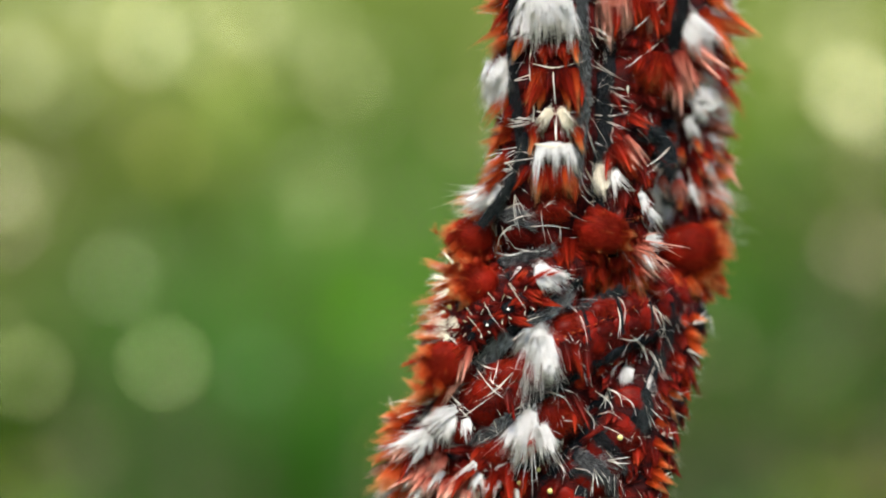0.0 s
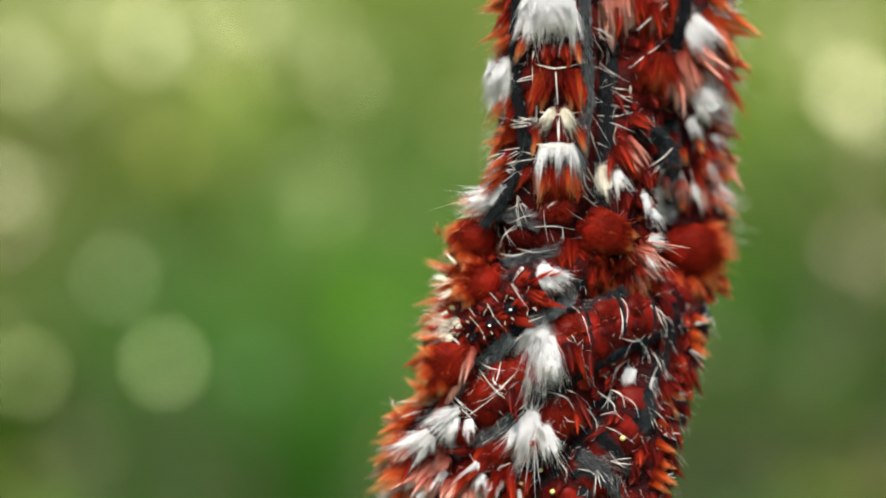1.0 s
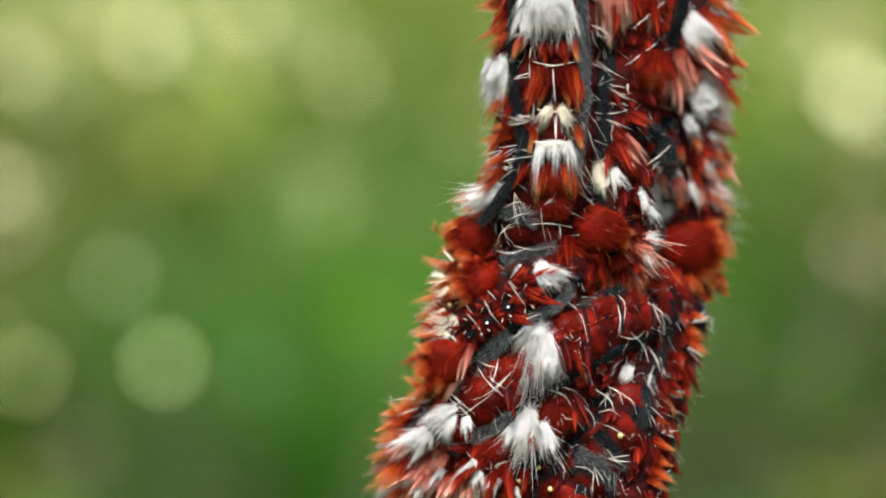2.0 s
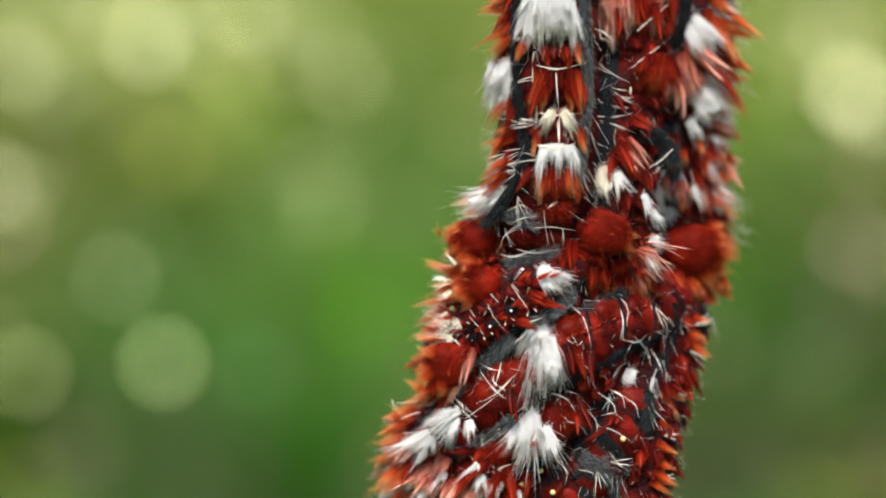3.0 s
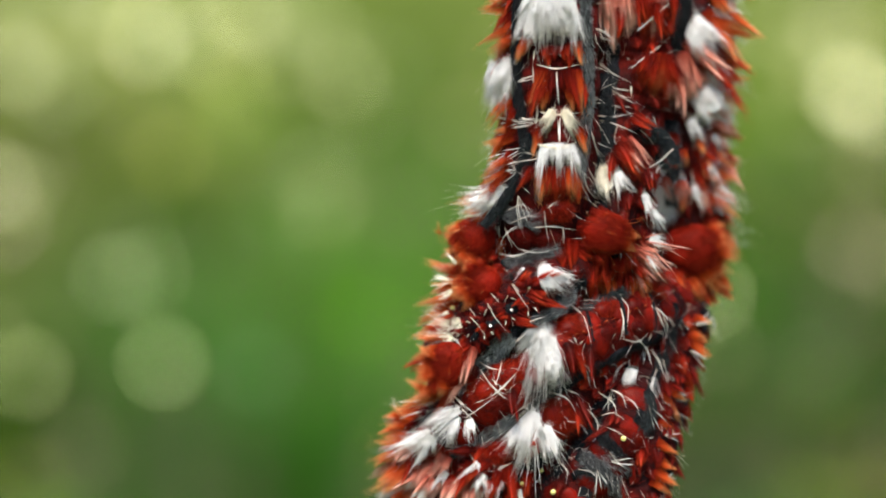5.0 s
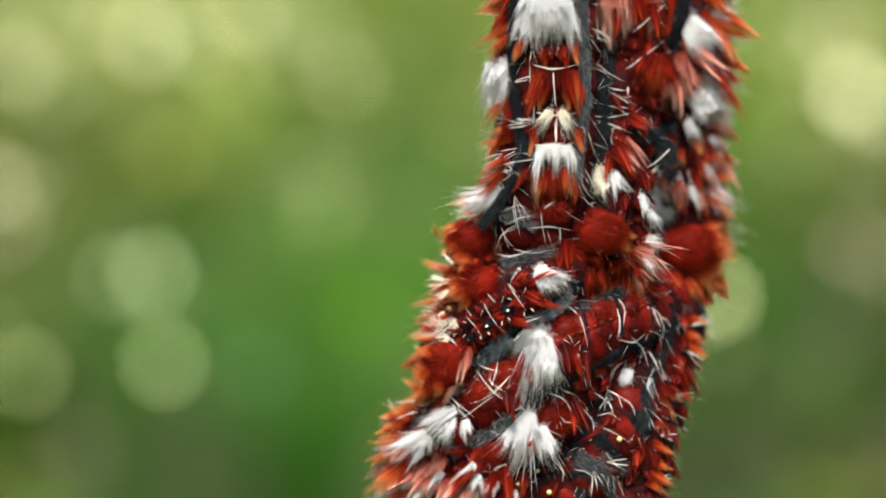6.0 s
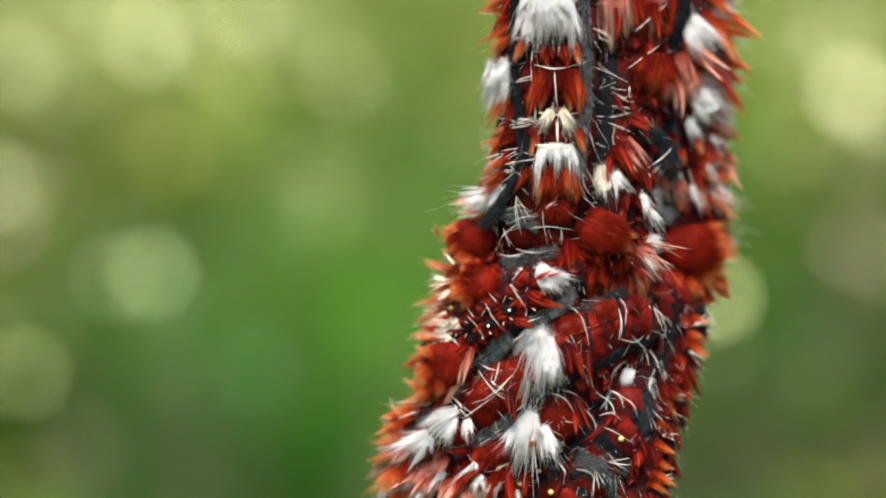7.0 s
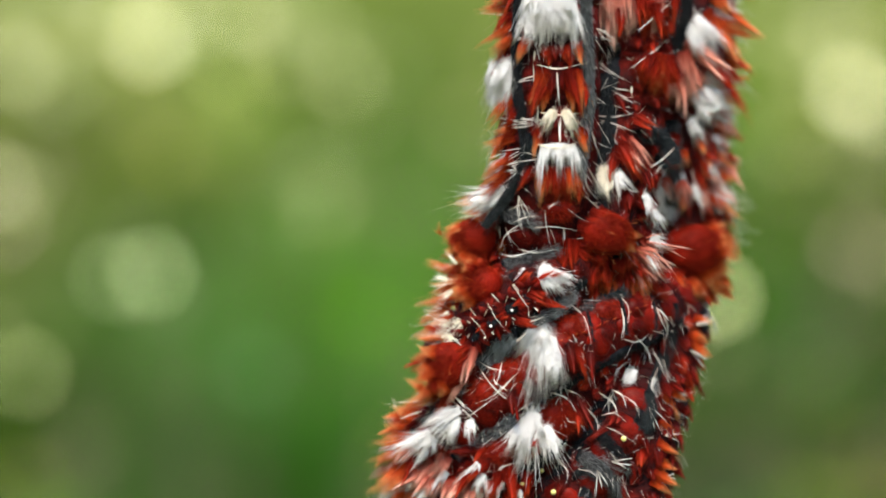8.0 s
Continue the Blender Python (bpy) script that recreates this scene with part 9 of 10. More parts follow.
spike(middle, (20.01, 5.14, 26.74), (0.08, -1.00, 0.03), (0.18, -0.08, -0.98), 4.02, "red", count=70, patch=0.7, fan=-0.1)
spike(middle, (18.16, 5.32, 25.04), (-0.29, -0.95, 0.07), (-0.06, -0.08, -1.00), 3.44, "red", count=70, patch=0.7, fan=-0.1)
spike(middle, (21.75, 5.59, 25.52), (0.43, -0.90, -0.02), (0.14, -0.07, -0.99), 4.59, "red", count=70, patch=0.7, fan=-0.1)
spike(middle, (23.61, 7.16, 27.55), (0.81, -0.59, 0.06), (0.10, -0.05, -0.99), 4.59, "red", count=70, patch=0.7, fan=-0.1)

cushion(upper, (11.66, 1.50, 3.95), (0.19, -0.95, -0.26), (0.98, 0.19, 0.05), 1.77, 1.14, 0.75)
cushion(upper, (7.96, 2.92, 1.40), (-0.47, -0.80, -0.38), (0.87, -0.35, -0.35), 1.26, 0.89, 0.55, True)
cushion(upper, (10.70, 2.47, 0.92), (0.04, -0.90, -0.43), (1.00, 0.00, 0.09), 1.36, 0.89, 0.55, True)
cushion(upper, (9.88, 1.68, 3.03), (-0.12, -0.95, -0.29), (0.99, -0.11, -0.03), 1.04, 0.68, 0.55, True)
cushion(slanting, (12.69, 2.08, -7.86), (-0.07, -0.82, 0.57), (0.93, 0.15, 0.32), 1.72, 1.30, 0.75)
cushion(slanting, (16.37, 3.57, -6.03), (0.11, -0.74, 0.66), (0.96, 0.26, 0.13), 1.57, 1.15, 0.75)
cushion(slanting, (16.43, 2.34, -8.63), (0.37, -0.92, 0.14), (0.87, 0.39, 0.31), 1.47, 1.04, 0.55, True)
cushion(slanting, (19.94, 5.03, -5.74), (0.42, -0.74, 0.52), (0.88, 0.48, -0.02), 1.27, 1.16, 0.55, True)
cushion(slanting, (19.89, 4.28, -8.03), (0.58, -0.81, 0.00), (0.77, 0.55, 0.31), 1.27, 0.95, 0.55, True)
cushion(slanting, (6.54, 0.80, -12.83), (-0.22, -0.96, 0.20), (0.85, -0.08, 0.52), 1.87, 1.24, 0.75)
cushion(slanting, (3.76, 1.32, -14.60), (-0.39, -0.91, 0.14), (0.79, -0.25, 0.56), 1.35, 1.25, 0.75)
cushion(slanting, (4.83, 1.07, -15.90), (-0.12, -0.98, -0.18), (0.90, -0.18, 0.40), 1.46, 0.83, 0.55, True)
cushion(lower, (11.71, 2.37, -17.24), (0.21, -0.98, 0.06), (0.84, 0.16, -0.52), 1.99, 2.20, 0.75)
cushion(lower, (5.54, 2.19, -20.83), (-0.21, -0.98, 0.05), (0.88, -0.17, 0.44), 1.88, 1.15, 0.75)
cushion(beaded, (18.34, 3.13, -19.75), (0.23, -0.97, 0.06), (0.84, 0.16, -0.52), 1.57, 1.37, 0.55, True)
cushion(beaded, (20.87, 5.72, -22.55), (0.80, -0.26, -0.54), (0.36, 0.93, 0.08), 1.48, 1.43, 0.55, True)
cushion(beaded, (11.13, 3.08, -25.09), (-0.39, -0.90, 0.17), (0.92, -0.38, 0.07), 1.37, 1.26, 0.55, True)
cushion(beaded, (15.04, 6.80, -14.69), (-0.88, -0.22, 0.42), (-0.20, -0.64, -0.74), 1.39, 1.60, 0.55, True)
cushion(beaded, (17.30, 9.20, -11.87), (-0.92, -0.25, 0.31), (0.38, -0.29, 0.88), 1.51, 1.30, 0.55, True)
pad(upper, [(5.68, 4.27, 4.01), (6.62, 3.08, 3.63), (7.68, 2.32, 3.38), (8.74, 1.86, 3.13), (9.58, 1.75, 2.78)], 1.0, 1200, True)
arc(upper, [(5.77, 4.95, 0.21), (6.08, 3.73, 1.26), (6.86, 2.61, 1.97), (7.84, 1.86, 2.26)], 0.12)
arc(upper, [(5.58, 6.15, -0.42), (6.76, 4.35, -0.71), (7.89, 3.30, -0.60), (9.21, 2.52, -0.24)], 0.15)
arc(upper, [(12.05, 1.32, 2.19), (12.22, 1.71, 1.34), (12.18, 2.09, 0.53)], 0.10)
arc(upper, [(10.44, 0.54, 4.19), (11.10, 0.47, 4.64), (11.85, 0.54, 4.71)], 0.10)
bristles("bristle", upper.ob, (7.49, 1.83, 5.52), [(0.69, -0.5, -3.76), (0.35, -0.5, -3.18), (1.04, -0.5, -2.89), (1.39, -0.5, -2.32)], 0.045, sag=0.08)
bristles("bristle", upper.ob, (5.26, 5.64, 2.59), [(-0.35, -0.5, -2.95), (0.12, -0.5, -3.18), (0.53, -0.5, -3.06), (0.83, -0.5, -2.59)], 0.045, sag=0.08)
bristles("bristle", slanting.ob, (13.58, 1.23, -9.85), [(-1.04, -0.5, 0.69), (-0.58, -0.5, 1.15), (0.69, -0.5, 0.69)], 0.06, sag=0.08)
bristles("bristle", lower.ob, (11.71, 2.28, -16.64), [(-0.41, -0.5, -1.86), (0.17, -0.5, -2.15), (0.64, -0.5, -1.74), (0.99, -0.5, -0.99)], 0.07, sag=0.08)
bristles("back_line", slanting.ob, (11.61, 0.91, -9.34), [(0.42, 0.05, 0.18)], 0.062, ORANGE_HAIR, sag=0.0)
bristles("back_line", slanting.ob, (12.38, 1.00, -9.10), [(0.42, 0.05, 0.18)], 0.062, ORANGE_HAIR, sag=0.0)
bristles("back_line", slanting.ob, (13.18, 1.19, -8.70), [(0.42, 0.05, 0.18)], 0.062, ORANGE_HAIR, sag=0.0)
bristles("back_line", slanting.ob, (13.96, 1.34, -8.47), [(0.42, 0.05, 0.18)], 0.062, ORANGE_HAIR, sag=0.0)
bristles("back_line", slanting.ob, (14.75, 1.61, -8.08), [(0.42, 0.05, 0.18)], 0.062, ORANGE_HAIR, sag=0.0)
bristles("back_line", slanting.ob, (15.56, 1.86, -7.83), [(0.42, 0.05, 0.18)], 0.062, ORANGE_HAIR, sag=0.0)
bristles("back_line", slanting.ob, (16.35, 2.20, -7.44), [(0.42, 0.05, 0.18)], 0.062, ORANGE_HAIR, sag=0.0)
bristles("back_line", slanting.ob, (17.18, 2.58, -7.20), [(0.42, 0.05, 0.18)], 0.062, ORANGE_HAIR, sag=0.0)
bristles("back_line", slanting.ob, (17.99, 3.03, -6.80), [(0.42, 0.05, 0.18)], 0.062, ORANGE_HAIR, sag=0.0)
bristles("back_line", slanting.ob, (18.81, 3.50, -6.57), [(0.42, 0.05, 0.18)], 0.062, ORANGE_HAIR, sag=0.0)
bristles("back_line", slanting.ob, (19.65, 4.12, -6.17), [(0.42, 0.05, 0.18)], 0.062, ORANGE_HAIR, sag=0.0)
bristles("back_line", slanting.ob, (20.49, 4.71, -5.92), [(0.42, 0.05, 0.18)], 0.062, ORANGE_HAIR, sag=0.0)
bristles("back_line", slanting.ob, (21.32, 5.46, -5.52), [(0.42, 0.05, 0.18)], 0.062, ORANGE_HAIR, sag=0.0)
spike(right, (28.42, 14.20, 15.01), (0.60, -0.78, -0.18), (0.99, -0.15, -0.06), 3.94, "pink", count=60, patch=0.7, fan=-0.2)
spike(right, (29.18, 15.30, 12.86), (0.79, -0.62, -0.03), (0.69, -0.16, -0.71), 2.69, "orange", count=60, patch=0.7, fan=-0.2)
spike(right, (28.75, 14.88, 11.00), (0.69, -0.73, 0.03), (0.90, -0.15, -0.41), 2.54, "orange", count=60, patch=0.7, fan=-0.2)
spike(right, (29.01, 14.98, 8.91), (0.72, -0.69, 0.06), (0.89, -0.15, -0.42), 3.57, "orange", count=60, patch=0.7, fan=-0.2)
spike(right, (28.58, 14.48, 6.81), (0.59, -0.81, 0.02), (0.84, -0.16, -0.53), 3.67, "pink", count=60, patch=0.7, fan=-0.2)
spike(right, (28.31, 14.30, 5.58), (0.51, -0.86, -0.02), (0.84, -0.16, -0.53), 4.34, "orange", count=60, patch=0.7, fan=-0.2)
spike(right, (29.26, 14.06, 18.43), (0.73, -0.66, -0.18), (0.98, -0.15, 0.11), 4.45, "orange", count=60, patch=0.7, fan=-0.2)
spike(right, (28.68, 12.84, 21.37), (0.59, -0.80, -0.12), (0.71, -0.16, -0.69), 3.46, "red", count=60, patch=0.7, fan=-0.2)
spike(right, (29.10, 12.84, 24.41), (0.66, -0.75, -0.05), (0.96, -0.15, -0.25), 4.96, "orange", count=60, patch=0.7, fan=-0.2)
spike(right, (29.29, 14.26, 17.83), (0.75, -0.64, -0.18), (0.89, -0.15, -0.43), 2.96, "pink", count=60, patch=0.7, fan=-0.2)
spike(right, (28.59, 14.58, 13.87), (0.65, -0.75, -0.11), (0.75, -0.16, -0.64), 2.43, "red", count=60, patch=0.7, fan=-0.2)
bristles("bristle", right.ob, (29.07, 14.13, 15.94), [(2.76, 0.4, -0.37), (2.27, 0.4, -1.1), (1.9, 0.4, 0.18)], 0.11, sag=0.08)
bristles("bristle", right.ob, (29.41, 15.07, 13.28), [(2.09, 0.4, -0.8), (1.6, 0.4, -1.54), (1.23, 0.4, -0.25)], 0.11, sag=0.08)
bristles("bristle", right.ob, (29.41, 15.11, 10.53), [(2.34, 0.4, -1.23), (1.84, 0.4, -1.97), (1.48, 0.4, -0.68)], 0.11, sag=0.08)
bristles("bristle", right.ob, (29.14, 14.62, 8.06), [(2.52, 0.4, -1.6), (2.03, 0.4, -2.33), (1.66, 0.4, -1.04)], 0.11, sag=0.08)
bristles("bristle", right.ob, (29.18, 14.55, 4.98), [(2.7, 0.4, -0.74), (2.21, 0.4, -1.47), (1.84, 0.4, -0.18)], 0.11, sag=0.08)
bristles("bristle", right.ob, (29.12, 14.51, 6.20), [(2.76, 0.4, -0.61), (2.27, 0.4, -1.35), (1.9, 0.4, -0.06)], 0.11, sag=0.08)
bristles("bristle", right.ob, (29.28, 12.49, 26.35), [(2.92, 0.4, 0.24), (2.43, 0.4, -0.49), (2.07, 0.4, 0.79)], 0.11, sag=0.08)
spike(flanking, (26.54, 10.24, -7.16), (0.50, -0.86, 0.10), (0.92, 0.12, -0.36), 2.34, "orange", count=50, patch=0.6, fan=-0.2)
spike(flanking, (25.87, 9.60, -8.94), (0.48, -0.86, 0.15), (0.94, 0.12, -0.30), 2.85, "orange", count=50, patch=0.6, fan=-0.2)
spike(flanking, (26.04, 9.62, -9.54), (0.57, -0.82, 0.08), (0.76, 0.10, -0.63), 3.16, "orange", count=50, patch=0.6, fan=-0.2)
spike(flanking, (25.14, 8.58, -11.88), (0.56, -0.80, 0.20), (0.36, 0.10, -0.92), 3.43, "red", count=50, patch=0.6, fan=-0.2)
spike(flanking, (24.22, 8.32, -11.28), (0.26, -0.91, 0.32), (0.45, 0.10, -0.88), 3.85, "red", count=50, patch=0.6, fan=-0.2)
spike(flanking, (23.43, 6.52, -14.73), (0.38, -0.86, 0.34), (0.85, 0.12, -0.50), 2.59, "orange", count=50, patch=0.6, fan=-0.2)
spike(flanking, (22.49, 5.98, -15.28), (0.17, -0.89, 0.41), (0.69, 0.10, -0.71), 3.35, "orange", count=50, patch=0.6, fan=-0.2)
spike(flanking, (22.39, 5.08, -17.87), (0.31, -0.93, 0.20), (0.72, 0.10, -0.68), 3.38, "orange", count=50, patch=0.6, fan=-0.2)
spike(flanking, (22.05, 4.58, -20.18), (0.36, -0.93, 0.10), (0.95, 0.12, -0.27), 2.83, "orange", count=50, patch=0.6, fan=-0.2)
spike(flanking, (22.04, 4.50, -21.92), (0.46, -0.89, 0.01), (0.95, 0.12, -0.27), 2.82, "orange", count=50, patch=0.6, fan=-0.2)
spike(flanking, (21.73, 4.32, -23.08), (0.43, -0.90, 0.00), (0.89, 0.12, -0.42), 3.11, "orange", count=50, patch=0.6, fan=-0.2)
spike(flanking, (21.42, 4.18, -23.94), (0.38, -0.93, -0.00), (0.81, 0.10, -0.56), 3.20, "orange", count=50, patch=0.6, fan=-0.2)
spike(flanking, (21.73, 7.34, -13.00), (-0.24, -0.80, 0.54), (0.21, 0.10, -0.96), 5.12, "orange", count=50, patch=0.6, fan=-0.2)
spike(flanking, (22.39, 7.94, -11.85), (-0.18, -0.85, 0.50), (0.26, 0.10, -0.95), 5.54, "red", count=50, patch=0.6, fan=-0.2)
bristles("bristle", flanking.ob, (26.70, 9.88, -8.03), [(2.28, 0.3, 0.92), (1.79, 0.3, 0.18), (1.66, 0.3, 1.48)], 0.1, sag=0.08)
bristles("bristle", flanking.ob, (26.01, 9.09, -10.70), [(2.15, 0.3, -1.23), (1.66, 0.3, -1.96), (1.53, 0.3, -0.67)], 0.1, sag=0.08)
bristles("bristle", flanking.ob, (24.21, 6.45, -15.27), [(1.82, 0.3, 0.0), (1.33, 0.3, -0.73), (1.21, 0.3, 0.55)], 0.1, sag=0.08)
bristles("bristle", flanking.ob, (22.82, 4.70, -19.31), [(1.81, 0.3, 0.12), (1.32, 0.3, -0.6), (1.2, 0.3, 0.66)], 0.1, sag=0.08)
bristles("bristle", flanking.ob, (22.55, 4.51, -23.72), [(1.8, 0.3, -0.06), (1.32, 0.3, -0.78), (1.2, 0.3, 0.48)], 0.1, sag=0.08)
bristles("bristle", middle.ob, (20.21, 4.37, 0.85), [(3.4, -0.5, 1.17), (4.45, -0.5, -0.94), (3.87, -0.5, -2.7), (2.7, -0.5, -3.98), (3.16, -0.5, -3.52), (5.27, -0.5, -0.82), (3.98, -0.5, -1.82), (2.23, -0.5, -2.7)], 0.16, PINK_HAIR, sag=0.08)
bristles("bristle", middle.ob, (19.93, 4.57, -0.16), [(3.05, -0.5, -1.29), (3.75, -0.5, -2.35), (2.46, -0.5, -2.93), (1.88, -0.5, -2.23), (3.99, -0.5, -1.52)], 0.14, PINK_HAIR, sag=0.08)
# A dark strip that paints the shaded gap between the bodies.
pad(middle, [(20.14, 4.63, 12.73), (21.26, 5.08, 12.01), (22.49, 6.56, 11.07), (23.36, 6.77, 9.99), (23.82, 6.57, 8.78)], 1.5, 900)
spike(bottom, (-1.42, 5.51, -22.27), (-0.01, -0.98, 0.21), (-0.76, -0.16, -0.63), 3.99, "pink", count=70, patch=0.9, fan=-0.15)
spike(bottom, (0.55, 5.76, -23.10), (0.40, -0.85, 0.35), (-0.62, -0.16, -0.77), 4.41, "pink", count=70, patch=0.9, fan=-0.15)
spike(bottom, (2.55, 8.34, -22.94), (0.81, -0.16, 0.56), (-0.48, -0.16, -0.87), 4.40, "pink", count=70, patch=0.9, fan=-0.15)
spike(bottom, (4.33, 7.78, -23.18), (0.81, -0.22, 0.55), (-0.34, -0.16, -0.93), 4.14, "pink", count=70, patch=0.9, fan=-0.15)
spike(bottom, (6.09, 7.73, -24.03), (0.75, -0.20, 0.63), (-0.54, -0.16, -0.82), 3.82, "pink", count=70, patch=0.9, fan=-0.15)
spike(bottom, (-2.79, 6.22, -20.52), (-0.37, -0.88, 0.29), (-0.81, -0.16, -0.57), 4.16, "pink", count=70, patch=0.9, fan=-0.15)
spike(bottom, (-4.25, 8.57, -18.86), (-0.84, -0.34, 0.42), (-0.95, -0.15, -0.27), 3.37, "orange", count=70, patch=0.9, fan=-0.15)
spike(bottom, (-4.59, 9.21, -18.06), (-0.91, -0.25, 0.33), (-0.99, -0.15, -0.00), 2.45, "orange", count=70, patch=0.9, fan=-0.15)
spike(bottom, (-4.90, 8.33, -21.37), (-0.95, -0.27, 0.13), (-0.80, -0.16, -0.58), 3.92, "orange", count=70, patch=0.9, fan=-0.15)
spike(bottom, (-4.53, 7.18, -23.12), (-0.85, -0.52, -0.01), (-0.86, -0.15, -0.48), 3.35, "orange", count=70, patch=0.9, fan=-0.15)
spike(bottom, (-3.27, 8.71, -17.30), (-0.67, -0.47, 0.57), (-0.99, -0.15, -0.07), 2.99, "red", count=70, patch=0.9, fan=-0.15)
spike(bottom, (7.58, 7.75, -23.13), (0.75, -0.16, 0.64), (-0.44, -0.16, -0.88), 3.95, "red", count=70, patch=0.9, fan=-0.15)
white_tuft(bottom, (5.04, 7.81, -22.27), (0.85, -0.18, 0.50), (-0.80, -0.16, -0.58), 5.11, count=70, fan=0.3, patch=0.6)
white_tuft(bottom, (3.32, 8.01, -22.18), (0.96, -0.22, 0.19), (-0.89, -0.15, -0.44), 4.55, count=70, fan=0.3, patch=0.6)
white_tuft(bottom, (-5.27, 7.95, -24.19), (-0.94, -0.27, -0.19), (-0.34, -0.16, -0.93), 3.11, count=70, fan=0.3, patch=0.6)
spike(middle, (16.77, 7.36, 28.03), (-0.73, -0.69, 0.02), (0.10, -0.16, -0.98), 6.70, "pink", count=90, patch=1.1, fan=-0.15)
spike(middle, (17.93, 6.51, 27.92), (-0.43, -0.90, -0.01), (0.02, -0.16, -0.99), 7.16, "pink", count=90, patch=1.1, fan=-0.15)
spike(middle, (19.80, 6.14, 27.58), (0.04, -1.00, -0.01), (0.03, -0.16, -0.99), 5.52, "pink", count=90, patch=1.1, fan=-0.15)
spike(middle, (21.32, 6.51, 27.34), (0.43, -0.90, 0.02), (-0.18, -0.16, -0.97), 5.94, "red", count=90, patch=1.1, fan=-0.15)
spike(middle, (22.05, 6.97, 27.40), (0.61, -0.79, 0.03), (0.00, -0.16, -0.99), 5.22, "pink", count=90, patch=1.1, fan=-0.15)
arc(flanking, [(27.42, 11.04, -6.46), (28.14, 11.04, -6.70), (28.63, 11.04, -7.37), (28.87, 11.04, -8.27), (29.05, 11.04, -9.24)], 0.2, GREY_HAIR)
bristles("bristle", shoulder.ob, (1.01, 5.76, -6.70), [(-2.95, -0.5, 1.0), (-3.3, -0.5, -0.24), (-2.54, -0.5, -1.06), (-2.83, -0.5, -1.95), (-2.24, -0.5, 1.59), (-1.65, -0.5, -0.59), (-3.54, -0.5, 0.41), (-2.12, -0.5, -1.77)], 0.13, WARM_WHITE_HAIR, sag=0.08)
bristles("bristle", shoulder.ob, (1.39, 4.97, -3.31), [(-3.05, -0.5, 0.7), (-3.41, -0.5, -0.59), (-2.64, -0.5, -1.17), (-3.64, -0.5, 0.12)], 0.12, WARM_WHITE_HAIR, sag=0.08)
bristles("bristle", shoulder.ob, (-0.41, 8.44, 1.46), [(-0.72, -0.5, 1.37), (-0.9, -0.5, 0.6), (-0.48, -0.5, 1.79)], 0.1, ORANGE_HAIR, sag=0.08)
white_tuft(slanting, (9.97, 3.32, -7.23), (-0.38, -0.41, 0.83), (-0.11, -0.16, -0.98), 6.19, count=260, fan=0.3, patch=1.1)
white_tuft(slanting, (9.47, 2.70, -7.82), (-0.38, -0.52, 0.76), (-0.59, -0.16, -0.79), 5.07, count=120, fan=0.3, patch=0.7)
white_tuft(slanting, (10.24, 0.98, -9.54), (-0.10, -0.89, 0.45), (0.00, -0.16, -0.99), 6.22, count=90, fan=0.12, patch=0.45)
white_tuft(upper, (6.30, 2.95, 18.82), (-0.45, -0.86, 0.24), (-0.33, -0.16, -0.93), 4.51, count=260, fan=0.3, patch=1.0)
white_tuft(upper, (6.00, 3.85, 17.61), (-0.98, -0.22, 0.01), (-0.51, -0.16, -0.84), 4.40, count=90, fan=0.2, patch=0.5)
white_tuft(upper, (5.26, 4.34, 5.61), (-0.92, -0.40, -0.04), (-0.97, -0.15, -0.16), 4.52, count=120, fan=0.2, patch=0.5)
spike(crossing, (-1.08, 5.05, -14.90), (-0.46, -0.22, -0.86), (-0.95, -0.15, -0.28), 1.80, "orange", count=60, patch=0.8, fan=-0.2, core=0.4)
spike(crossing, (2.79, 0.58, -10.03), (-0.19, -0.92, -0.34), (-0.26, -0.16, -0.95), 5.22, "pink", count=60, patch=0.5, fan=-0.1)
bristles("bristle", middle.ob, (19.36, 4.79, 16.90), [(0.0, 0, -0.7)], 0.16, WARM_WHITE_HAIR, sag=0.08)
bristles("bristle", middle.ob, (19.35, 4.22, 13.65), [(0.0, 0, -0.7)], 0.16, WARM_WHITE_HAIR, sag=0.08)
pad(beaded, [(16.04, 2.71, -20.55), (16.99, 2.64, -21.60), (18.27, 3.18, -22.30), (19.43, 4.28, -22.81)], 0.8, 600, True)
pad(beaded, [(19.73, 3.64, -17.42), (21.05, 4.22, -18.42), (21.83, 5.61, -19.79), (21.86, 5.97, -21.05)], 0.7, 600)
pad(beaded, [(13.09, 2.59, -23.46), (14.28, 2.50, -22.89), (15.50, 2.50, -23.11), (16.66, 2.95, -23.92)], 0.8, 350)
pad(beaded, [(17.74, 3.58, -24.03), (18.83, 5.43, -24.99), (19.53, 5.45, -25.82)], 0.9, 600)
pad(beaded, [(15.14, 4.54, -17.67), (16.02, 3.28, -18.79), (16.40, 2.81, -19.96)], 0.8, 500)
bristles("bristle", beaded.ob, (17.03, 2.45, -21.79), [(1.45, -0.5, -0.75), (2.5, -0.5, -0.29), (2.9, -0.5, 0.52)], 0.09, sag=0.08)
bristles("bristle", beaded.ob, (14.73, 6.72, -14.54), [(0.59, -0.5, -2.67), (0.36, -0.5, -3.26), (1.18, -0.5, -2.07)], 0.09, sag=0.08)
bristles("bristle", beaded.ob, (19.94, 9.15, -9.15), [(0.6, -0.5, -2.4), (1.08, -0.5, -1.5)], 0.09, sag=0.08)
bristles("bristle", beaded.ob, (15.62, 2.30, -22.63), [(0.46, -0.5, -2.21), (1.16, -0.5, -1.74), (-0.23, -0.5, -2.61)], 0.09, sag=0.08)
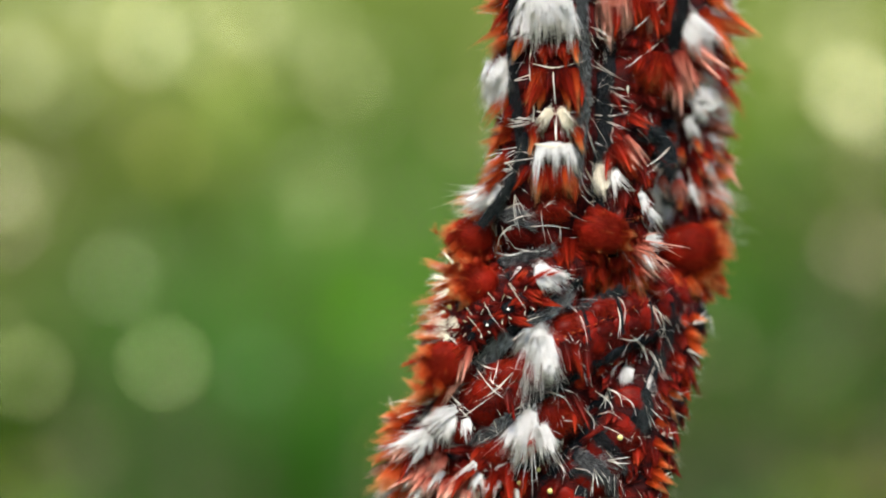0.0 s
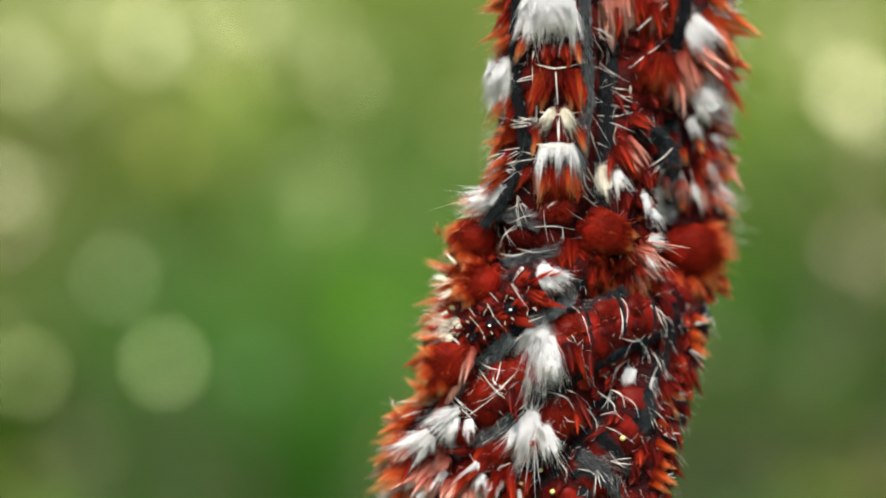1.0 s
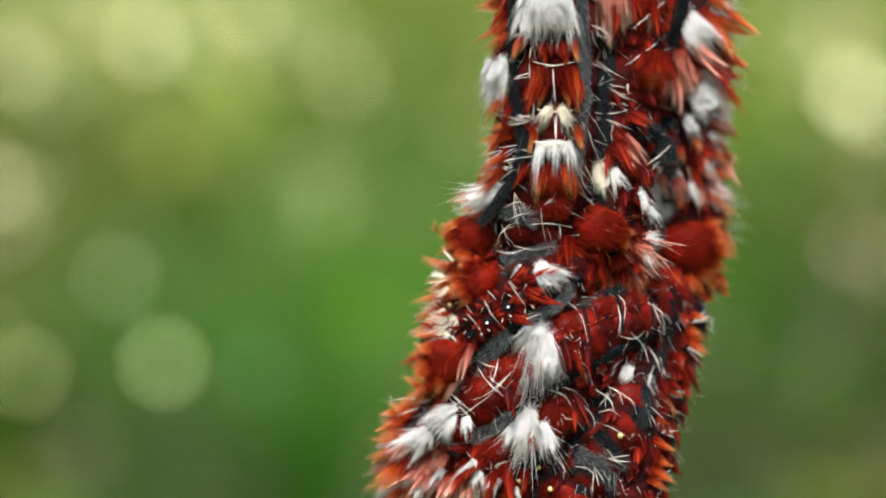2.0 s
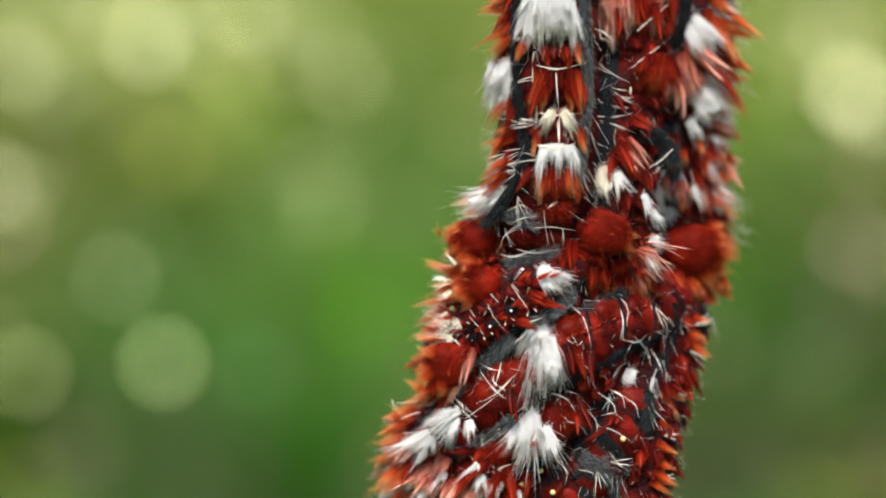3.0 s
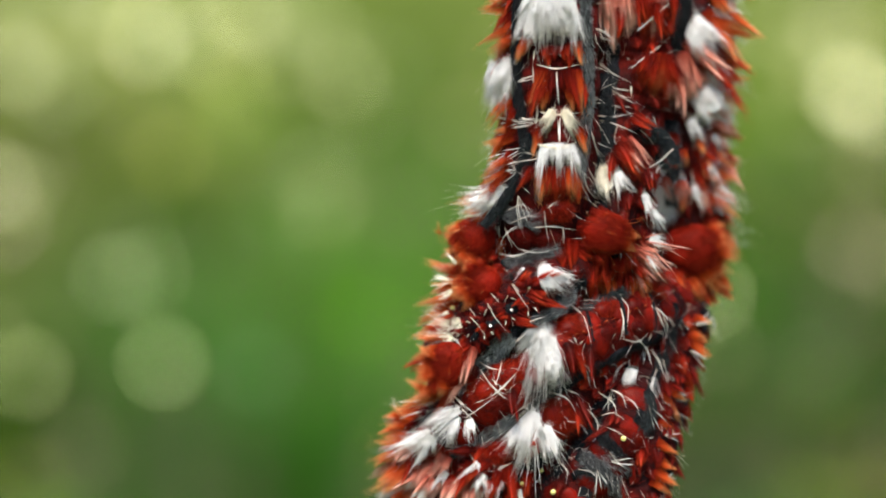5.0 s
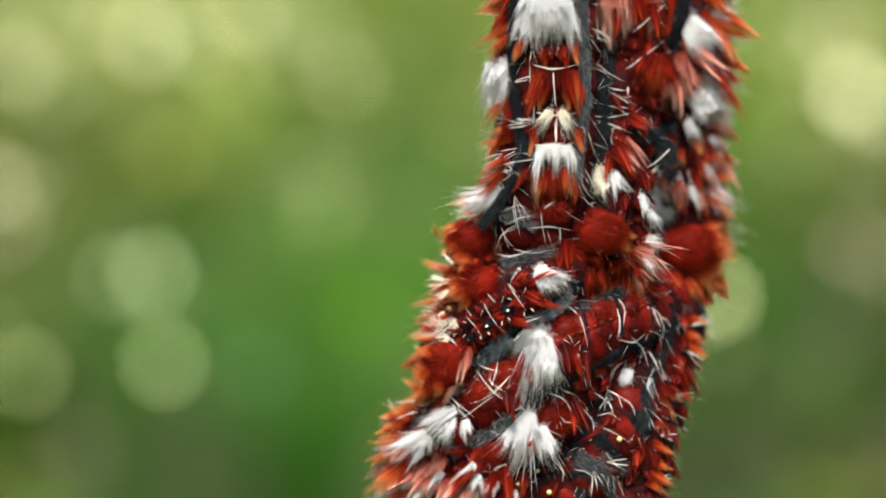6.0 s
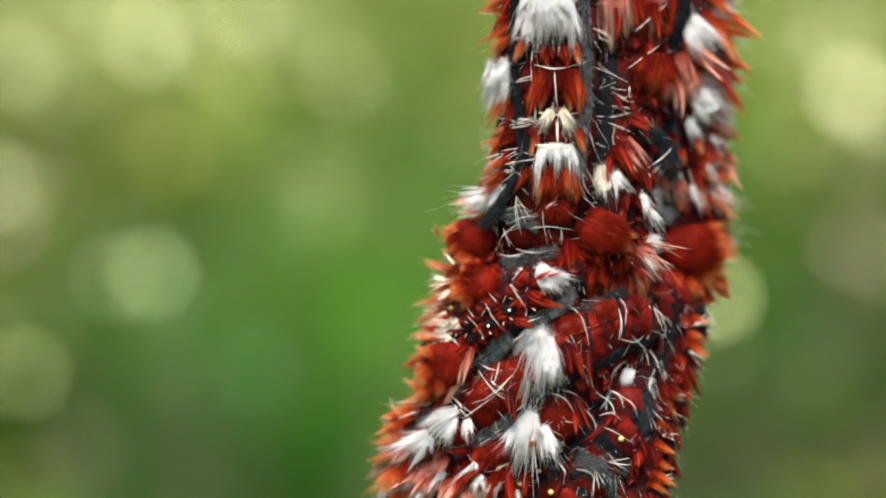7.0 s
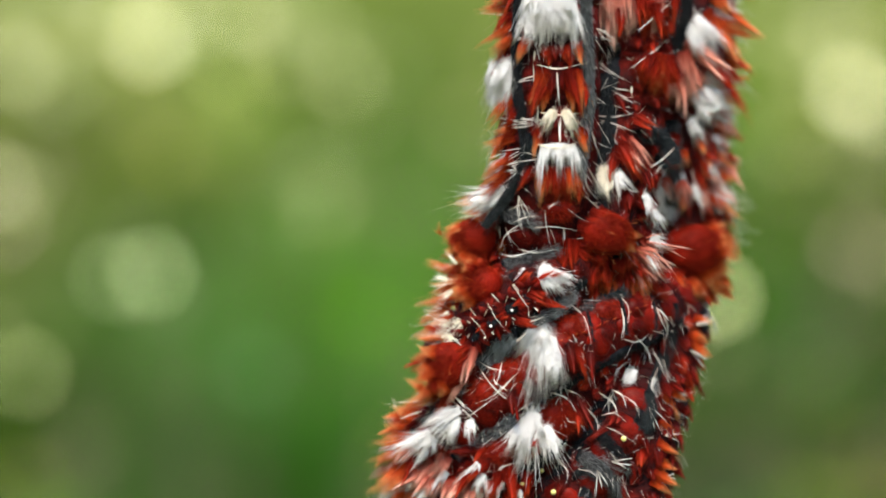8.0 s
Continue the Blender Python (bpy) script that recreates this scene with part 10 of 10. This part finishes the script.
bristles("bristle", beaded.ob, (21.11, 4.22, -16.27), [(1.05, -0.5, -2.34), (0.59, -0.5, -2.63), (1.46, -0.5, -1.46)], 0.09, sag=0.08)
bristles("bristle", lower.ob, (14.44, 3.90, -12.53), [(0.58, -0.5, -1.75), (-0.58, -0.5, -2.05)], 0.09, sag=0.08)
bristles("bristle", lower.ob, (16.35, 4.71, -12.00), [(0.88, -0.5, -0.88), (1.47, -0.5, 0.0)], 0.09, sag=0.08)
bristles("bristle", beaded.ob, (17.18, 4.73, -15.23), [(-0.29, -0.5, -1.76), (0.59, -0.5, -2.05), (-0.94, -0.5, -1.47)], 0.09, sag=0.08)
bristles("bristle", beaded.ob, (22.91, 7.26, -11.63), [(0.42, -0.5, -2.97), (0.89, -0.5, -2.37)], 0.09, sag=0.08)
bristles("bristle", slanting.ob, (21.88, 5.69, -5.98), [(0.88, -0.5, -2.06), (1.3, -0.5, -1.47)], 0.09, sag=0.08)
# The three dark tufts stand in for the shadow under the head.
spike(right, (24.23, 12.52, -1.11), (-0.31, -0.92, -0.26), (0.40, -0.16, -0.90), 3.96, "dark", count=60, patch=0.9, fan=-0.15)
spike(right, (25.59, 12.73, -2.45), (-0.11, -0.89, -0.44), (0.50, -0.16, -0.85), 3.80, "dark", count=60, patch=0.9, fan=-0.15)
spike(right, (22.99, 13.43, -2.01), (-0.48, -0.79, -0.38), (0.27, -0.16, -0.95), 3.47, "dark", count=60, patch=0.9, fan=-0.15)
spike(right, (27.46, 13.49, -3.61), (0.15, -0.78, -0.61), (0.54, -0.16, -0.83), 3.28, "red", count=60, patch=0.9, fan=-0.15)
spike(right, (29.27, 13.63, -2.90), (0.41, -0.76, -0.51), (0.69, -0.16, -0.70), 2.33, "orange", count=60, patch=0.9, fan=-0.15)
spike(right, (29.86, 14.76, -3.81), (0.49, -0.60, -0.64), (0.68, -0.16, -0.72), 2.47, "orange", count=60, patch=0.9, fan=-0.15)
spike(right, (28.50, 14.70, -4.52), (0.30, -0.61, -0.74), (0.63, -0.16, -0.76), 2.10, "orange", count=60, patch=0.9, fan=-0.15)
bristles("bristle", lower.ob, (9.24, 1.24, -19.39), [(-0.98, -0.5, -5.37), (0.17, -0.5, -5.95), (0.58, -0.5, -4.79), (-1.56, -0.5, -4.21)], 0.055, WHITE_HAIR, sag=0.08)
white_tuft(bottom, (0.63, 8.27, -15.98), (0.34, -0.79, 0.51), (-0.92, -0.15, -0.37), 4.02, count=60, fan=0.25, patch=0.4, warm=True)
spike(bottom, (-0.54, 9.98, -14.21), (-0.00, -0.28, 0.96), (-0.93, -0.15, -0.34), 2.90, "orange", count=60, patch=0.7, fan=-0.2, core=0.4)
spike(bottom, (-1.32, 8.76, -15.24), (-0.23, -0.65, 0.73), (-0.95, -0.15, -0.28), 3.16, "orange", count=60, patch=0.7, fan=-0.2, core=0.4)
spike(bottom, (0.56, 10.02, -13.63), (0.25, -0.22, 0.94), (-0.97, -0.15, -0.16), 2.73, "orange", count=60, patch=0.7, fan=-0.2, core=0.4)
spike(bottom, (-2.76, 8.48, -16.49), (-0.54, -0.57, 0.62), (-0.98, -0.15, -0.14), 3.03, "orange", count=60, patch=0.7, fan=-0.2, core=0.4)
# Thin dark strips painted in for the shaded creases between the cushions.
pad(slanting, [(14.08, 5.62, -4.74), (14.62, 2.37, -6.70), (15.22, 1.43, -9.41)], 0.2, 120)
pad(slanting, [(17.88, 5.21, -4.30), (18.44, 3.51, -6.24), (18.68, 3.02, -8.84)], 0.2, 120)
pad(slanting, [(21.34, 6.34, -4.43), (21.86, 5.44, -6.42), (21.96, 5.55, -8.58)], 0.2, 120)
bristles("bristle", right.ob, (23.50, 12.54, 10.92), [(-1.7, -0.5, -2.07), (-1.09, -0.5, -3.04), (-0.61, -0.5, -2.31), (-1.95, -0.5, -1.34)], 0.13, WHITE_HAIR, sag=0.08)
bristles("bristle", right.ob, (25.24, 12.09, 8.66), [(-0.91, -0.5, -2.73), (0.3, -0.5, -3.16), (-0.3, -0.5, -3.64), (0.91, -0.5, -2.43)], 0.13, WHITE_HAIR, sag=0.08)
bristles("bristle", right.ob, (22.91, 13.12, 7.69), [(-0.61, -0.5, -3.05), (0.49, -0.5, -3.47), (1.1, -0.5, -2.74), (0.0, -0.5, -3.96)], 0.13, WHITE_HAIR, sag=0.08)
white_tuft(right, (22.28, 13.85, 7.08), (-0.67, -0.74, -0.03), (0.34, -0.16, -0.93), 4.25, count=90, fan=0.35, patch=0.7)
spike(right, (22.18, 13.63, 9.12), (-0.65, -0.76, -0.02), (0.38, -0.16, -0.91), 1.87, "orange", count=40, patch=0.4, fan=-0.2)
spike(right, (24.79, 12.37, 8.89), (-0.19, -0.98, 0.02), (0.16, -0.16, -0.97), 1.76, "orange", count=40, patch=0.4, fan=-0.2)
spike(right, (25.62, 12.29, 5.80), (-0.07, -1.00, -0.04), (-0.12, -0.16, -0.98), 1.81, "orange", count=40, patch=0.4, fan=-0.2)
spike(right, (27.14, 13.28, 10.77), (0.27, -0.96, 0.01), (0.84, -0.16, -0.53), 3.07, "red", count=60, patch=0.7, fan=-0.15)
spike(right, (27.83, 13.45, 8.67), (0.39, -0.92, 0.06), (0.79, -0.16, -0.59), 3.10, "pink", count=60, patch=0.7, fan=-0.15)
spike(right, (27.30, 13.20, 7.11), (0.26, -0.96, 0.02), (0.45, -0.16, -0.88), 3.48, "pink", count=60, patch=0.7, fan=-0.15)
spike(right, (26.91, 13.19, 9.56), (0.21, -0.98, 0.04), (0.49, -0.16, -0.86), 2.64, "dark", count=60, patch=0.7, fan=-0.15)
spike(right, (28.62, 13.99, 12.00), (0.58, -0.81, -0.03), (0.89, -0.15, -0.42), 2.32, "red", count=60, patch=0.7, fan=-0.15)
white_tuft(slanting, (8.78, 3.95, -6.66), (-0.45, -0.21, 0.87), (-0.75, -0.43, -0.50), 4.04, count=200, core=0.6, fan=0.35, patch=1.0)
white_tuft(slanting, (9.28, 2.19, -7.48), (-0.34, -0.55, 0.76), (-0.59, -0.39, -0.71), 4.47, count=300, core=0.66, fan=0.35, patch=1.1)
white_tuft(slanting, (9.73, 1.39, -8.31), (-0.26, -0.74, 0.62), (-0.35, -0.35, -0.87), 4.75, count=280, core=0.66, fan=0.3, patch=1.0)
white_tuft(slanting, (9.84, 1.80, -8.43), (-0.26, -0.71, 0.65), (-0.16, -0.16, -0.97), 6.95, count=300, core=0.68, fan=0.3, patch=1.1)
white_tuft(slanting, (10.47, 1.19, -9.06), (-0.12, -0.85, 0.51), (0.07, -0.16, -0.98), 5.60, count=220, core=0.66, fan=0.34, patch=0.9)
white_tuft(slanting, (10.73, 0.82, -10.09), (-0.03, -0.95, 0.31), (0.44, -0.16, -0.88), 3.06, count=90, core=0.5, fan=0.4, patch=0.6)
white_tuft(crossing, (0.17, 3.10, -3.20), (-0.60, -0.16, 0.78), (-0.91, -0.14, 0.38), 2.43, count=22, fan=0.3, patch=0.5, warm=True)
white_tuft(crossing, (0.28, 3.70, -6.50), (-0.64, -0.26, 0.72), (-0.90, -0.15, -0.42), 2.50, count=22, fan=0.3, patch=0.5, warm=True)
white_tuft(crossing, (1.12, 2.82, -1.44), (-0.55, -0.14, 0.82), (-0.64, -0.14, 0.76), 2.63, count=22, fan=0.3, patch=0.5, warm=True)
white_tuft(crossing, (-0.73, 3.18, -10.42), (-0.68, -0.73, 0.05), (-0.83, -0.16, -0.53), 2.15, count=22, fan=0.3, patch=0.5, warm=True)
white_tuft(crossing, (0.75, 3.15, -4.37), (-0.60, -0.20, 0.78), (-0.87, -0.15, -0.46), 2.42, count=22, fan=0.3, patch=0.5, warm=True)
bristles("bristle", upper.ob, (6.25, 3.42, 13.38), [(-1.63, -0.5, 0.93), (-1.28, -0.5, 0.23)], 0.07, WHITE_HAIR, sag=0.08)
bristles("bristle", upper.ob, (6.50, 2.52, 9.96), [(-2.21, -0.5, -0.7), (-1.86, -0.5, -1.39)], 0.07, WHITE_HAIR, sag=0.08)
bristles("bristle", upper.ob, (6.10, 2.95, 7.92), [(-2.5, -0.5, -0.76), (-2.15, -0.5, -1.46)], 0.07, WHITE_HAIR, sag=0.08)
bristles("bristle", upper.ob, (5.59, 3.96, 5.19), [(-4.21, -0.5, 0.41), (-3.86, -0.5, -0.29)], 0.07, WHITE_HAIR, sag=0.08)
white_tuft(crossing, (9.89, 0.63, -2.42), (0.00, -0.88, 0.48), (0.61, -0.30, -0.73), 3.17, count=130, core=0.6, fan=0.4, patch=0.7)
white_tuft(crossing, (10.31, 0.84, -2.24), (0.01, -0.88, 0.48), (0.91, -0.20, -0.36), 3.52, count=60, fan=0.3, patch=0.5)
bristles("bristle", crossing.ob, (4.31, -0.50, -5.46), [(2.30, -0.25, -3.00)], 0.075, sag=0.0)
bristles("bristle", crossing.ob, (2.55, -0.24, -6.81), [(2.09, -0.21, -2.93)], 0.075, sag=0.0)
bristles("bristle", crossing.ob, (6.78, -0.15, -3.51), [(1.83, -0.61, -2.69)], 0.075, sag=0.0)
bristles("bristle", crossing.ob, (2.29, -0.00, -10.22), [(-2.11, 1.58, -1.95)], 0.075, sag=0.0)
bristles("bristle", crossing.ob, (1.06, 0.28, -9.03), [(1.46, -0.05, -1.84)], 0.075, sag=0.0)
bristles("bristle", crossing.ob, (7.22, -0.23, -9.31), [(1.51, -0.09, 1.34)], 0.075, sag=0.0)
bristles("bristle", crossing.ob, (8.56, -0.59, -7.34), [(1.50, 0.42, 0.51)], 0.075, sag=0.0)
spike(right, (22.78, 11.04, 11.05), (-0.59, -0.81, -0.07), (0.32, -0.16, -0.93), 2.69, "orange", count=46, patch=0.6, fan=0.15, core=0.4)
spike(right, (23.84, 10.51, 10.01), (-0.37, -0.93, 0.01), (0.33, -0.16, -0.93), 2.19, "red", count=46, patch=0.6, fan=0.15, core=0.4)
spike(right, (24.43, 10.22, 12.33), (-0.20, -0.97, -0.11), (-0.25, -0.16, -0.96), 2.35, "red", count=46, patch=0.6, fan=0.15, core=0.4)
spike(right, (22.10, 11.71, 10.48), (-0.75, -0.66, -0.06), (0.40, -0.16, -0.90), 3.22, "pink", count=46, patch=0.6, fan=0.15, core=0.4)
spike(right, (25.28, 10.20, 10.53), (-0.03, -1.00, -0.01), (0.11, -0.16, -0.98), 2.63, "orange", count=46, patch=0.6, fan=0.15, core=0.4)
spike(right, (23.36, 10.73, 7.54), (-0.51, -0.86, -0.00), (0.46, -0.16, -0.87), 3.43, "pink", count=46, patch=0.6, fan=0.15, core=0.4)
spike(right, (25.03, 10.16, 7.16), (-0.13, -0.99, 0.00), (0.29, -0.16, -0.94), 3.49, "pink", count=46, patch=0.6, fan=0.15, core=0.4)
white_tuft(right, (23.02, 11.10, 7.43), (-0.3, -0.94, 0.1), (0.45, -0.15, -0.88), 3.6, count=34, core=0.4, fan=0.3, patch=0.6)
bristles("bristle", upper.ob, (6.84, 1.27, 8.15), [(-2.06, 2.91, -0.54)], 0.06, WHITE_HAIR, sag=0.0)
bristles("bristle", upper.ob, (7.24, 0.98, 7.82), [(-1.80, 1.91, -1.39)], 0.06, WHITE_HAIR, sag=0.0)
bristles("bristle", upper.ob, (6.42, 1.78, 6.37), [(-2.12, 4.30, -0.27)], 0.06, WHITE_HAIR, sag=0.0)
bristles("bristle", upper.ob, (7.64, 0.60, 10.31), [(-1.88, 1.98, -0.17)], 0.06, WHITE_HAIR, sag=0.0)
bristles("bristle", upper.ob, (7.45, 0.75, 10.00), [(-1.80, 1.86, -0.92)], 0.06, WHITE_HAIR, sag=0.0)
bristles("bristle", upper.ob, (6.93, 1.21, 13.25), [(-1.60, 2.20, 0.48)], 0.06, WHITE_HAIR, sag=0.0)
bristles("bristle", upper.ob, (7.13, 0.99, 12.80), [(-1.92, 2.54, -0.19)], 0.06, WHITE_HAIR, sag=0.0)
bristles("bristle", upper.ob, (6.71, 1.46, 16.87), [(-1.63, 1.87, -0.36)], 0.06, WHITE_HAIR, sag=0.0)
bristles("bristle", upper.ob, (6.91, 1.22, 17.41), [(-1.70, 2.09, 0.36)], 0.06, WHITE_HAIR, sag=0.0)


def plant_stem():
    bm = bmesh.new()
    rings = []
    for j in range(60):
        z = 1.45 * j / 59
        x = 0.0205 + 0.002 * math.sin(z * 9)
        r = 0.0042 * (1.25 - 0.25 * z / 1.45) * (1 + 0.06 * math.sin(z * 70))
        rings.append([bm.verts.new((x + r * math.cos(a), 0.0185 + r * math.sin(a), z)) for a in (2 * math.pi * k / 14 for k in range(14))])
    for a, b in zip(rings, rings[1:]):
        for k in range(14):
            bm.faces.new((a[k], a[(k + 1) % 14], b[(k + 1) % 14], b[k]))
    bm.faces.new(rings[0][::-1])
    bm.faces.new(rings[-1])
    me = bpy.data.meshes.new("plant_stem")
    bm.to_mesh(me)
    bm.free()
    me.materials.append(BARK)
    return tagged(new("plant_stem", me), "thin brown stem hidden under the caterpillars", "stem")


stem = plant_stem()



# ---- the sway ----
SWAY = [
    (0, -0.131, 0.05, -0.063), (0.2, 0.335, -0.101, -0.145), (0.3, 0.241, -0.06, -0.064), (0.5, -0.472, 0.2, 0.189),
    (0.7, -0.603, 0.334, 0.112), (0.8, -0.369, 0.258, 0.054), (1, 0.133, -0.008, -0.046), (1.2, 0.181, -0.061, -0.047),
    (1.5, -0.598, 0.258, 0.22), (1.7, -0.429, 0.264, 0.071), (2.8, 0.159, 0.029, -0.087), (3, 0.162, -0.096, -0.053),
    (3.2, -0.229, -0.029, 0.101), (3.5, -0.279, 0.191, 0.045), (3.7, 0.064, 0.108, -0.04), (4, 0, -0, 0),
    (4.2, -0.298, 0.019, 0.112), (4.5, -0.042, 0.138, -0.077), (4.7, 0.212, 0.049, -0.044), (5.8, 0.025, -0.097, 0.094),
    (6, -0.155, -0.087, 0.082), (6.2, 0.058, 0.057, -0.041), (6.5, 0.236, 0.102, -0.071), (6.7, 0.098, -0.064, 0.075),
    (7, -0.001, -0.058, 0.035), (7.2, 0.335, 0.043, -0.076), (7.5, 0.287, 0.021, -0.074), (7.7, 0.064, -0.088, 0.084),
    (8, 0.256, -0.059, 0.001)]
PIVOT = CENTRE + Vector((12.87, 8.00, -0.54)) * MM


def sway_rows(ob):
    """The stem's sway: seconds, mm aside, mm up and degrees about the line of sight."""
    base = ob.matrix_basis.copy()
    rows = []
    for t, dx, dz, lean in SWAY:
        turn = Matrix.Translation(PIVOT) @ pose(0, 0, 0, 0, lean, 0) @ Matrix.Translation(-PIVOT)
        rows.append((t, Matrix.Translation((dx * MM, 0, dz * MM)) @ turn @ base))
    return rows


def motions():
    for cat in Caterpillar.ALL:
        walk(cat.ob, sway_rows(cat.ob))
    walk(stem, sway_rows(stem))
    for leaf, rows in FLUTTER:
        walk(leaf, rows)


motions()
